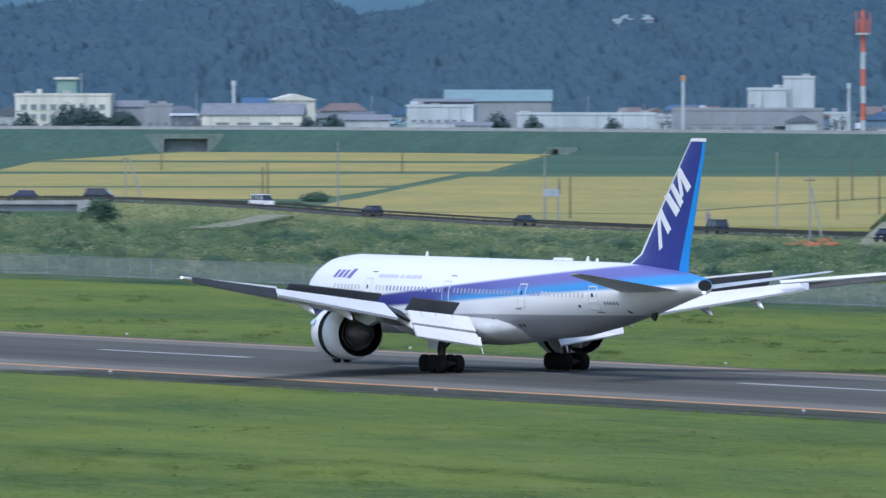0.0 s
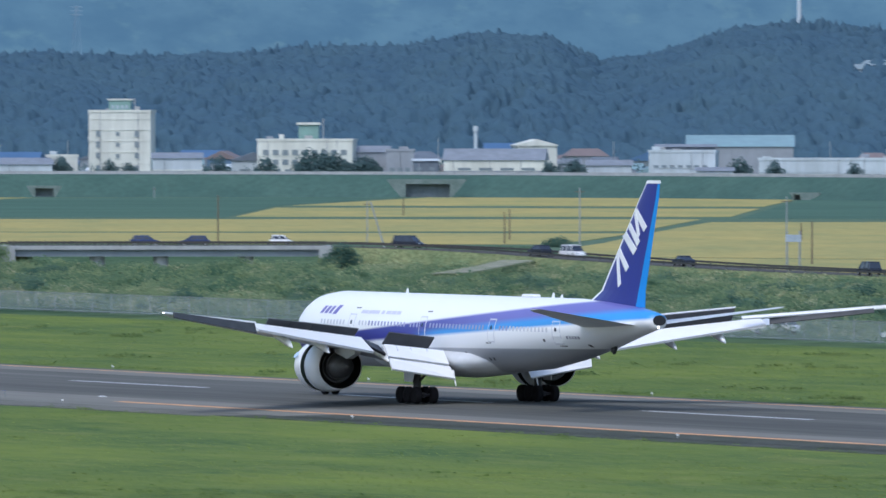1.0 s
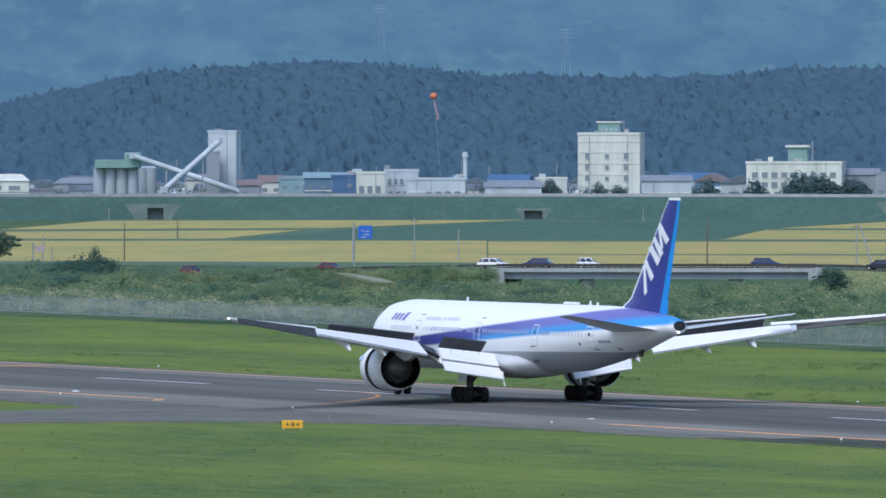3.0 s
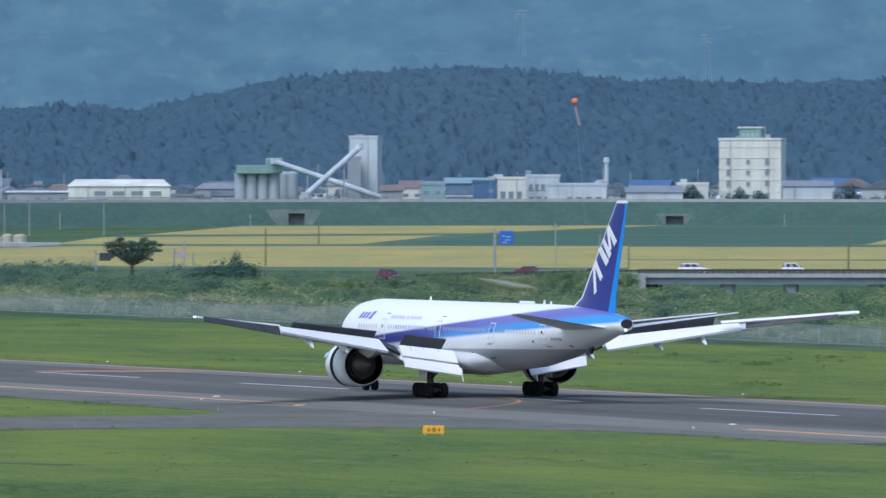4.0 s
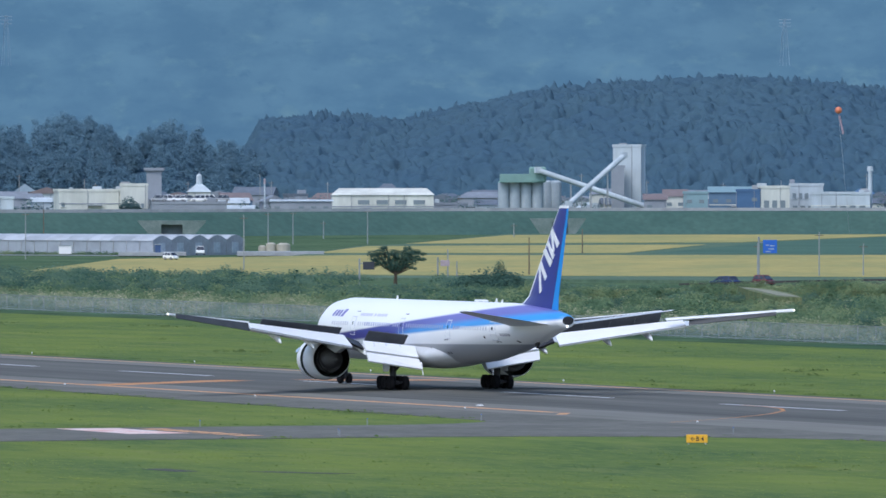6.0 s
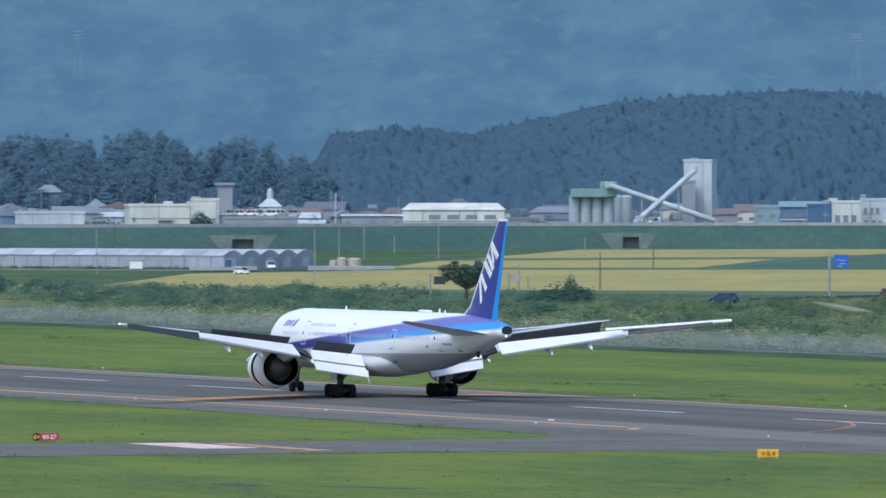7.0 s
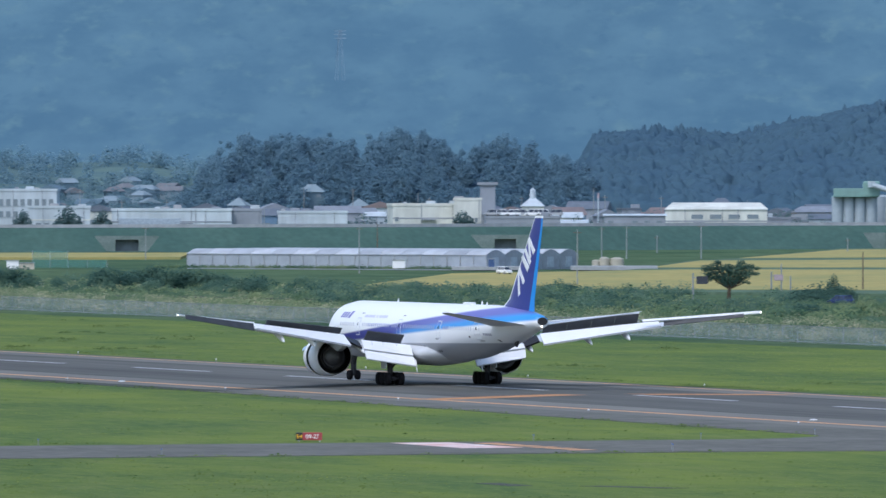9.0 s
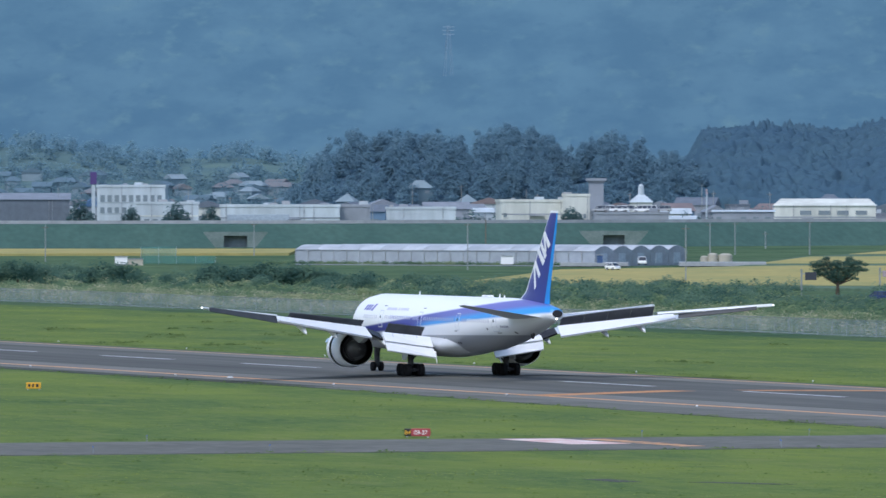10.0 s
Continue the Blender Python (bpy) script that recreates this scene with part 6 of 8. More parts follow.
t, w, hh = building("hotel", "low cream hotel with a green roof sign tower", (-2695.05, 1294.91, 26.47, 14.92), 14, CREAM, wins=[(0.04, 0.96, 0.72, 0.82, 9), (0.04, 0.96, 0.54, 0.64, 9), (0.04, 0.96, 0.36, 0.46, 8)], yaw=-5, category="hotel")
roof_box(t, hh, 0.8, 4, 5.4, 4, 4.2, GREEN_PAINT, "roof_sign", "green roof sign tower")
roof_box(t, hh + 4.2, 0.8, 4, 6.6, 5, 0.7, CREAM, "sign_cap")
roof_box(t, hh, -6.8, 4, 1.3, 2, 1.6, CREAM, "stair_head")
roof_box(t, hh, 4.8, 4, 0.3, 0.3, 6.0, METAL, "aerial")
# factories to the east
building("factory", "long low cream factory with a grey roof", (-2645.14, 1328.47, 27.6, 12.67), 16, CREAM, "ridge", ROOF_GREY, 3.2, [(0.1, 0.95, 0.7, 0.78, 4)], -4)
building("factory", "tall cream mill building", (-2662.06, 1350.44, 10.95, 14.94), 12, CREAM, "gable", CREAM, 1.6, yaw=8)
building("factory", "blue-roofed shed behind the factory", (-2675.54, 1345.93, 8.94, 14.13), 9, BLUE_WALL, "ridge", ROOF_BLUE, 1.6)
building("factory", "white workshop with a brown upper storey", (-2550.71, 1337.26, 17.8, 12.15), 13, WHITE_WALL, wins=[(0.05, 0.9, 0.64, 0.7, 7), (0.1, 0.9, 0.36, 0.44, 5)], yaw=-4)
building("warehouse", "brown warehouse top behind the workshop", (-2567.97, 1347.42, 15.95, 14.06), 10, ROOF_DARK, "ridge", ROOF_GREY, 0.8)
building("warehouse", "large grey hall with a pale teal roof", (-2614.11, 1388.53, 29.15, 16.39), 22, GREY_WALL, "ridge", ROOF_TEAL, 3.2, [(0.75, 0.98, 0.2, 0.5, 3)])
building("shop", "long low white shop", (-2514.78, 1362.16, 36.71, 10.12), 12, WHITE_WALL, wins=[(0.02, 0.98, 0.45, 0.62, 12)])
building("shop", "small white house with a flat roof", (-2537.76, 1340.4, 9.77, 7.98), 8, WHITE_WALL, "ridge", ROOF_GREY, 1.0)
building("factory", "long grey works building with windows", (-2441.77, 1370.32, 39.17, 11.54), 16, GREY_WALL, wins=[(0.02, 0.98, 0.35, 0.6, 7)])
building("works_tower", "white stepped works building", (-2474.17, 1394.3, 10.27, 16.75), 12, WHITE_WALL)
building("works_tower", "tall white works block with a sloping shoulder", (-2471.81, 1402.54, 8.19, 19.87), 12, WHITE_WALL, wins=[(0.2, 0.8, 0.1, 0.14, 2)])
building("shop", "small white house with a dark gable", (-2419.34, 1373.44, 8.02, 10), 6, WHITE_WALL, "gable", ROOF_DARK, 1.8, [(0.15, 0.85, 0.1, 0.6, 2)])
building("house", "white house on the wooded hillside", (-3122.3, 1710.21, 10.82, 40.87), 8, WHITE_WALL, "ridge", WHITE_WALL, 2, [(0.1, 0.9, 0.3, 0.5, 4)], base=30)
building("house", "white house on the wooded hillside", (-3104.05, 1701.9, 9.27, 35.94), 8, WHITE_WALL, "ridge", ROOF_GREY, 2, base=28)
building("lookout", "white lookout building on the wooded ridge", (-3249.46, 1748.45, 16.43, 50.08), 8, WHITE_WALL, base=42)
# between and west of the hotels
building("shop", "low white shop building", (-2700.39, 1212.23, 13.65, 10.18), 10, WHITE_WALL, "ridge", ROOF_GREY, 1.0)
building("shop", "white house with a pale roof", (-2700.7, 1223.7, 8.54, 10.63), 9, CREAM, wins=[(0.1, 0.9, 0.5, 0.65, 3)])
building("warehouse", "white warehouse with a low gable roof", (-2692.04, 1254.53, 13.69, 11.55), 12, WHITE_WALL, "ridge", ROOF_GREY, 1.6, [(0.05, 0.6, 0.55, 0.65, 3)])
building("house", "grey house with a pale roof", (-2695.88, 1316.14, 9.74, 13.33), 9, GREY_WALL, "ridge", ROOF_GREY, 1.8)
building("house", "grey house with a flat roof", (-2679.03, 1316.44, 7.82, 12.12), 8, GREY_WALL, wins=[(0.1, 0.9, 0.4, 0.6, 3)])
building("shop", "dark open shed with a pale roof", (-2626.58, 1298.45, 6.91, 9.99), 8, ROOF_DARK, "ridge", WHITE_WALL, 0.6)
building("house", "white house behind the factory", (-2586.35, 1333.74, 12.2, 9.77), 8, WHITE_WALL, "ridge", ROOF_GREY, 1.5, [(0.1, 0.9, 0.4, 0.6, 3)])
# concrete plant
t, w, hh = building("silo_tower", "tall pale concrete plant tower", (-2769.09, 1154.19, 7.86, 23.55), 9, WHITE_WALL, wins=[(0.55, 0.95, 0.12, 0.15, 2)], yaw=-8)
t, w, hh = building("silo_tower", "pale lower part of the plant tower", (-2762.7, 1148.72, 3.61, 17.74), 6, GREY_WALL)


def conveyor(p0, p1, r, label):
    t = tagged(new("conveyor"), label, "conveyor", "plant conveyors")
    bm = bmesh.new()
    tube(bm, p0, p1, r, None, 12)
    c = part("gallery", bm, WHITE_WALL, t, "pale covered conveyor gallery")
    for f in (0.3, 0.6, 0.9):
        q = Vector(p0).lerp(Vector(p1), f)
        bm = bmesh.new()
        for s2 in (-0.8, 0.8):
            tube(bm, (q.x + s2, q.y, 0), (q.x, q.y, q.z), 0.15, None, 5)
        part("trestle", bm, METAL, t, "steel trestle")
    for f in (0.0, 1.0):
        q = Vector(p0).lerp(Vector(p1), f)
        bm = bmesh.new()
        box(bm, q.x, q.y, q.z - r, 2 * r, 2 * r, 2.2 * r)
        part("end_house", bm, WHITE_WALL, t)


conveyor((-2764.65, 1125.57, 16.81), (-2752.95, 1153.9, 6.49), 0.75, "pale covered conveyor sloping down to the ground")
conveyor((-2746.31, 1143.85, 20.88), (-2738.27, 1124.04, 7.55), 0.75, "pale covered conveyor sloping up to the tower")
SILO = mat("silo_concrete", (0.37, 0.43, 0.47), 0.8, noise=0.2, scale=4)
for i in range(6):
    X = [(-2772.82, 1118.75), (-2771.64, 1121.65), (-2770.46, 1124.56), (-2769.28, 1127.46), (-2777.6, 1133.56), (-2776.65, 1135.89)][i]
    t = tagged(new("silo"), "round pale concrete silo", "silo", "silos")
    bm = bmesh.new()
    tube(bm, (0, 0, 0), (0, 0, 13.36), 1.6, None, 18)
    part("shell", bm, SILO, t)
    bm = bmesh.new()
    tube(bm, (0, 0, 13.36), (0, 0, 13.36 + 0.6), 1.65, 1.0, 18)
    part("lid", bm, GREEN_PAINT if i < 4 else SILO, t)
    t.location = (*X, 0)
t = tagged(new("silo_gallery"), "green metal gallery on top of the silos", "gallery")
bm = bmesh.new()
q0, q1 = Vector((-2771.37, 1116.98, 13.36)), Vector((-2767.43, 1126.7, 13.36))
m0 = (q0 + q1) / 2
ga = math.atan2(q1.y - q0.y, q1.x - q0.x)
box(bm, m0.x, m0.y, q0.z, (q1 - q0).length, 3, 2.4, ga, 0.1)
part("body", bm, GREEN_PAINT, t)
bm = bmesh.new()
box(bm, q1.x, q1.y, q0.z, 4.8, 3.2, 4.4, ga, 0.4)
part("head_house", bm, GREEN_PAINT, t)
# works and shops in front of the hill
building("warehouse", "long shed with a pale teal roof", (-2743.58, 1176, 14.54, 12.28), 14, BLUE_WALL, "ridge", ROOF_TEAL, 1.6)
building("warehouse", "dark blue metal shed beside the works", (-2719.17, 1169.5, 6.51, 11.27), 8, ROOF_BLUE)
building("shop", "cream shop building with dark windows", (-2716.25, 1176.26, 7.91, 12.2), 9, CREAM, wins=[(0.05, 0.9, 0.45, 0.7, 3)], yaw=6)
building("shop", "white two-storey shop behind the embankment", (-2726.6, 1190.09, 9.2, 12.78), 9, WHITE_WALL, wins=[(0.05, 0.95, 0.7, 0.82, 5), (0.05, 0.95, 0.4, 0.55, 4)])
building("factory", "long low white factory", (-2704.54, 1190.59, 16.25, 10.51), 10, WHITE_WALL, wins=[(0.3, 0.95, 0.5, 0.68, 4)])
building("house", "low grey house behind the embankment", (-2691.33, 1208, 15.45, 9.76), 8, WHITE_WALL, "ridge", ROOF_GREY, 1.4, [(0.1, 0.9, 0.4, 0.65, 4)])
building("shop", "turquoise shop front behind the embankment", (-2715.66, 1152.26, 6.65, 10.69), 7, ROOF_TEAL)
building("house", "pale house with a red roof", (-2754.71, 1162.62, 6.27, 11.48), 8, CREAM, "ridge", ROOF_RED, 2)
building("house", "grey house with a red roof", (-2738.39, 1149.82, 6.22, 10.3), 8, GREY_WALL, "ridge", ROOF_RED, 1.6)
for X, yt, d, r, label in (((-2710.39, 1202.08), 16.53, 0.7, 0.7, "slim pale factory chimney"), ((-2656.31, 1328.5), 17.46, 0.7, 0.6, "slim grey factory chimney"), ((-2441.19, 1350.8), 19.03, 0.7, 0.5, "white post with an orange head"), ((-2394.15, 1373.19), 17.03, 0.7, 0.45, "slim pale post beside the works"), ((-2815.63, 1064.1), 12.99, 0.6, 0.25, "thin pole with a red lamp head")):
    t = tagged(new("chimney"), label, "chimney")
    bm = bmesh.new()
    tube(bm, (0, 0, 0), (0, 0, yt), r, r * 0.8, 12)
    part("shaft", bm, WHITE_WALL, t)
    bm = bmesh.new()
    tube(bm, (0, 0, yt), (0, 0, yt + 1.4), r * 1.3, r, 12)
    part("head", bm, ORANGE_LINE if "orange" in label else (SIGN_PINK if "red" in label else WHITE_WALL), t)
    t.location = (*X, 0)
# striped radio mast
t = tagged(new("radio_mast"), "tall red and white striped radio mast", "mast")
mh = 30.83
for i in range(7):
    bm = bmesh.new()
    tube(bm, (0, 0, mh * i / 7), (0, 0, mh * (i + 1) / 7), 0.65, None, 10)
    part("segment", bm, RED_PAINT if i % 2 == 0 else WHITE_WALL, t, "red segment" if i % 2 == 0 else "white segment")
bm = bmesh.new()
tube(bm, (0, 0, mh), (0, 0, mh + 0.5), 1.9, None, 14)
pf = part("platform", bm, WHITE_WALL, t, "round platform")
for k in range(8):
    bm = bmesh.new()
    x, y = 1.8 * math.cos(k * 0.785), 1.8 * math.sin(k * 0.785)
    tube(bm, (x, y, mh + 0.5), (x, y, mh + (6.0 if k % 2 else 4.0)), 0.16, None, 6)
    part("aerial", bm, RED_PAINT, pf, "thin red aerial")
bm = bmesh.new()
tube(bm, (0, 0, mh + 0.5), (0, 0, mh + 6.5), 0.6, 0.3, 8)
part("tip", bm, RED_PAINT, t, "red mast tip")
t.location = (*(-2409.68, 1386.3), 0)
t = tagged(new("ridge_mast"), "slim white mast on the wooded ridge", "mast")
bm = bmesh.new()
tube(bm, (0, 0, 40), (0, 0, 64.31), 0.9, 0.7, 10)
part("shaft", bm, WHITE_WALL, t)
bm = bmesh.new()
tube(bm, (0, 0, 39), (0, 0, 44), 1.6, 1.2, 10)
part("base", bm, WHITE_WALL, t)
t.location = (*(-3258.13, 1753.45), 0)
# west: long low hall, tower house, white works, sheds
t, w, hh = building("hall", "long cream hall with a pale hipped roof", (-2780.53, 1085.77, 28.15, 11.81), 16, CREAM, "hip", CREAM, 1.9, [(0.22, 0.95, 0.74, 0.86, 4), (0.1, 0.9, 0.42, 0.55, 8)])
building("house", "white house with a dark hipped roof", (-2803.33, 1096.12, 6.78, 12.99), 8, WHITE_WALL, "hip", ROOF_DARK, 2.2)
building("warehouse", "long low shed with a pale roof edge", (-2765.28, 1055.85, 16.75, 8.79), 9, GREY_WALL, "ridge", WHITE_WALL, 0.5)
t, w, hh = building("tower_house", "white house with a pale hipped roof and a slim turret", (-2803.3, 1040.02, 6.27, 13.36), 8, CREAM, "hip", WHITE_WALL, 2.6)
bm = bmesh.new()
tube(bm, (0, 4, hh + 2.0), (0, 4, hh + 4.4), 0.9, 0.8, 10)
tr = part("turret", bm, WHITE_WALL, t, "slim white turret")
bm = bmesh.new()
tube(bm, (0, 4, hh + 4.4), (0, 4, hh + 5.2), 0.9, 0.05, 10)
part("turret_roof", bm, WHITE_WALL, tr)
building("parking_deck", "low parking deck with a pale edge", (-2771.4, 1025.37, 20.43, 7.88), 9, GREY_WALL)
for k in range(7):
    p = [(-2777.1, 1018.56), (-2776.14, 1021.18), (-2775.23, 1023.65), (-2774.32, 1026.12), (-2773.29, 1028.88), (-2772.16, 1031.94), (-2771.19, 1034.55)][k]
    c = car(CAR_PAINT["white" if k % 3 else "silver"], "minivan", "pale van parked on the low deck")
    tagged(c, group="vans parked on the deck")
    c.matrix_basis = pose(p[0], p[1], 7.88 + 0.35, 0, 0, 69.71 + (0 if k % 2 else 180))
building("works", "broad white works hall behind the embankment", (-2799.29, 1007.28, 18.7, 11.22), 18, CREAM, wins=[(0.02, 0.1, 0.6, 0.7, 1)], yaw=5)
building("works", "taller white office end of the works", (-2790.72, 1016.26, 7.47, 12.79), 10, CREAM, wins=[(0.4, 0.9, 0.5, 0.6, 3)])
building("works", "grey tower behind the works", (-2834.9, 1038.3, 4.2, 16.6), 6, GREY_WALL)
building("works", "grey tower top behind the works", (-2834.4, 1038.1, 5.3, 17.0), 7, GREY_WALL, base=23.5 - 7)
t, w, hh = building("shed_store", "large white store shed with a faint blue mark", (-2789.1, 929.79, 32.65, 9.95), 20, WHITE_WALL)
roof_box(t, hh * 0.55, -6, -0.1, 17, 0.1, 2.2, SIGN_PALE, "wall_mark", "faint blue wall mark")
building("shed_store", "grey end of the store shed", (-2787.29, 950.82, 8.33, 9.93), 16, GREY_WALL)
building("shop", "flat-roofed white shop with an arched front", (-2790.88, 971.1, 19.04, 9.28), 10, WHITE_WALL, wins=[(0.05, 0.95, 0.35, 0.6, 8)])
building("office", "white two-storey office with ribbon windows", (-2830.26, 900.3, 18.83, 15.28), 12, WHITE_WALL, wins=[(0.03, 0.97, 0.72, 0.84, 9), (0.03, 0.97, 0.52, 0.62, 9)], yaw=-4)
building("shop", "low pale shop before the office", (-2803.4, 902.2, 16.97, 10.71), 8, WHITE_WALL, wins=[(0.1, 0.9, 0.4, 0.6, 6)])
building("warehouse", "long dark shed with a grey roof", (-2855, 871.33, 36.28, 13.37), 18, ROOF_DARK, "ridge", ROOF_GREY, 1.8, [(0.05, 0.95, 0.35, 0.5, 10)])
t = tagged(new("pylon_sign"), "tall white pylon sign with a purple head", "sign")
bm = bmesh.new()
box(bm, 0, 0, 0, 1.0, 1.0, 15.79, 0, 0.05)
part("column", bm, WHITE_WALL, t)
bm = bmesh.new()
box(bm, 0, 0, 15.79, 1.8, 1.2, 3.4, 0, 0.05)
part("head", bm, mat("purple_sign", (0.07, 0.04, 0.16), 0.5), t, "dark purple sign head")
t.matrix_basis = pose(*(-2814.3, 884.44), 0, 0, 0, 72.55)
# small houses behind
rngh = random.Random(11)
for i in range(135):
    X = -3100 + 4800 * (i + rngh.random()) / 135
    d = rngh.uniform(3010, 3240)
    a = REF - math.degrees(X / 19088)
    p = bearing(a, d)
    building("house", "small town house with a pitched roof", (p.x, p.y, rngh.uniform(7, 13), rngh.uniform(7.5, 12.0)), rngh.uniform(7, 10), rngh.choice([WHITE_WALL, CREAM, GREY_WALL, GREY_WALL, BLUE_WALL]), rngh.choice(["ridge", "gable", "hip"]), rngh.choice([ROOF_GREY, ROOF_DARK, ROOF_DARK, ROOF_BLUE, ROOF_RED]), rngh.uniform(1.6, 2.6), [(0.1, 0.9, 0.55, 0.75, 2)], rngh.uniform(-20, 20), category="house")
for i in range(115):
    X = -3100 + 4800 * (i + rngh.random()) / 115
    p = bearing(REF - math.degrees(X / 19088), rngh.uniform(3004, 3060))
    building("house", "small pale town house with a pitched roof", (p.x, p.y, rngh.uniform(5, 10), rngh.uniform(6.8, 9.8)), 7, rngh.choice([WHITE_WALL, CREAM, WHITE_WALL, GREY_WALL]), rngh.choice(["ridge", "gable", "flat"]), rngh.choice([ROOF_GREY, WHITE_WALL, ROOF_GREY, ROOF_DARK, ROOF_TEAL]), rngh.uniform(1.0, 2.0), [(0.08, 0.92, 0.6, 0.8, 3)], rngh.uniform(-15, 15), category="house")
for i in range(60):
    X = -3000 + 4600 * (i + rngh.random()) / 60
    p = bearing(REF - math.degrees(X / 19088), rngh.uniform(2975, 3150))
    pole((p.x, p.y, rngh.uniform(9, 16)), POLE, "slim grey pole among the town houses", 0.16, rngh.random() < 0.5)
# Steel takes a pale blue colour in place of the haze before it.
PYLON = mat("haze_tinted_pylon_steel", (0.24, 0.325, 0.395), 0.8, noise=0.1, scale=4)
for (x, y), z0, z1 in (((-4182.92, 1815.7), 66.34, 78.29), ((-4114.6, 1870.96), 53.64, 67.84), ((-4302.91, 1509.49), 66.34, 79.72)):
    t = tagged(new("pylon"), "faint haze-tinted steel pylon on the mountainside", "pylon", "mountain pylons")
    bm = bmesh.new()
    for sx, sy in ((-1, -1), (1, -1), (1, 1), (-1, 1)):
        tube(bm, (sx * 1.6, sy * 1.6, -8), (sx * 0.35, sy * 0.35, z1 - z0), 0.1, None, 5)
    for k in range(6):
        f, g = k / 6, (k + 1) / 6
        r0, r1 = 1.5 - 1.15 * f, 1.5 - 1.15 * g
        tube(bm, (-r0, -r0, (z1 - z0) * f), (r1, -r1, (z1 - z0) * g), 0.1, None, 4)
    part("lattice", bm, PYLON, t)
    for f in (0.72, 0.84, 0.95):
        bm = bmesh.new()
        box(bm, 0, 0, (z1 - z0) * f, 5.0, 0.3, 0.3, math.atan2(y, x) + 1.57)
        part("cross_arm", bm, PYLON, t)
    t.location = (x, y, z0)
# advertising balloon
t = tagged(new("balloon"), "orange advertising balloon with a hanging streamer", "balloon")
bm = bmesh.new()
bmesh.ops.create_uvsphere(bm, u_segments=16, v_segments=10, radius=0.95, matrix=Matrix.Translation((0, 0, 0)))
part("envelope", bm, mat("orange_balloon", (0.65, 0.2, 0.1), 0.5, noise=0.2, scale=1), t, smooth=True)
bm = bmesh.new()
for i in range(5):
    box(bm, 0.3 + i * 0.22, 0, -2.4 - i * 1.0, 0.5, 0.05, 0.95, 0)
part("streamer", bm, mat("pale_streamer", (0.3, 0.22, 0.25), 0.7), t, "pale red streamer")
bm = bmesh.new()
tube(bm, (0, 0, -1), (3.0, 0, -33.05), 0.03, None, 4)
part("tether", bm, METAL, t, "thin tether")
t.matrix_basis = pose(*(-2654.41, 1167.95, 33.05), 0, 0, 66.25)


# ---- plants ----
LEAF = foliage_mat("shrub_leaves", [(0, (0.07, 0.14, 0.088)), (1, (0.255, 0.315, 0.16)), (0.5, (0.145, 0.222, 0.122))], 10)
LEAF_DARK = foliage_mat("dark_leaves", [(0, (0.05, 0.108, 0.09)), (1, (0.16, 0.245, 0.165)), (0.5, (0.1, 0.175, 0.13))], 7)
WEED = foliage_mat("tall_weeds", [(0, (0.105, 0.172, 0.1)), (1, (0.42, 0.415, 0.25)), (0.6, (0.205, 0.272, 0.145))], 11)
REED = foliage_mat("pale_reeds", [(0, (0.24, 0.26, 0.16)), (1, (0.62, 0.57, 0.43)), (0.5, (0.42, 0.4, 0.27))], 6)
# Town leaves are lightened and blued: distance haze painted into the colour.
TOWN_LEAF = foliage_mat("haze_tinted_town_leaves", [(0, (0.075, 0.135, 0.145)), (1, (0.125, 0.19, 0.185)), (0.5, (0.095, 0.16, 0.165))])
TREE_LEAF = foliage_mat("tree_leaves", [(0, (0.045, 0.1, 0.085)), (1, (0.105, 0.175, 0.125)), (0.5, (0.07, 0.135, 0.105))], 5)
BARK = mat("bark", (0.1, 0.08, 0.06), 0.95, noise=0.4, scale=0.4)


EDGE = [(1900, 1290), (1600, 1330), (1270, 1385), (930, 1440), (460, 1520), (148, 1550), (-430, 1550), (-700, 1570), (-1150, 1760), (-1500, 1850), (-1950, 1890), (-2300, 2050), (-3000, 2250)]


def far_edge(X):
    return float(np.interp(X, [e[0] for e in EDGE[::-1]], [e[1] for e in EDGE[::-1]]))


rgp = random.Random(21)


def belt(count, X0, X1, t0, t1, rmin, rmax, flat):
    """Clump places between the fence and the fields; t runs from the fence outwards."""
    out = []
    while len(out) < count:
        X = rgp.uniform(X0, X1)
        a = radians(REF) - X / 19088
        d0 = (FENCE_Y + 4) / math.cos(a)
        d1 = far_edge(X)
        if d1 < d0 + 5:
            continue
        f = rgp.uniform(t0, t1)
        if -1385 < X < -1240 and f > 0.66:
            continue
        d = d0 + (d1 - d0) * f
        if noise.noise((X * 0.012, d * 0.02, rmin)) < rgp.uniform(-0.5, 0.35):
            continue
        r = rgp.uniform(rmin, rmax)
        out.append((-d * math.sin(a), d * math.cos(a), r * flat * 0.3, r, r * flat))
    return out


def mounds(count, X0, X1, t0, t1, size):
    """Bushes of several clumps each."""
    out = []
    for x, y, z, r, h in belt(count, X0, X1, t0, t1, 0.7, 1.5, 1.0):
        k = rgp.uniform(0.6, 1.25) * size
        for q in range(rgp.randint(4, 8)):
            u, v = rgp.gauss(0, 1.3) * k, rgp.gauss(0, 0.8) * k
            cr = rgp.uniform(0.7, 1.3) * k
            out.append((x + u * 0.43 - v * 0.9, y + u * 0.9 + v * 0.43, max(0.1, (1.0 - abs(u) * 0.35) * k * rgp.uniform(0.5, 1.0)), cr, cr * rgp.uniform(0.7, 1.0)))
    return out


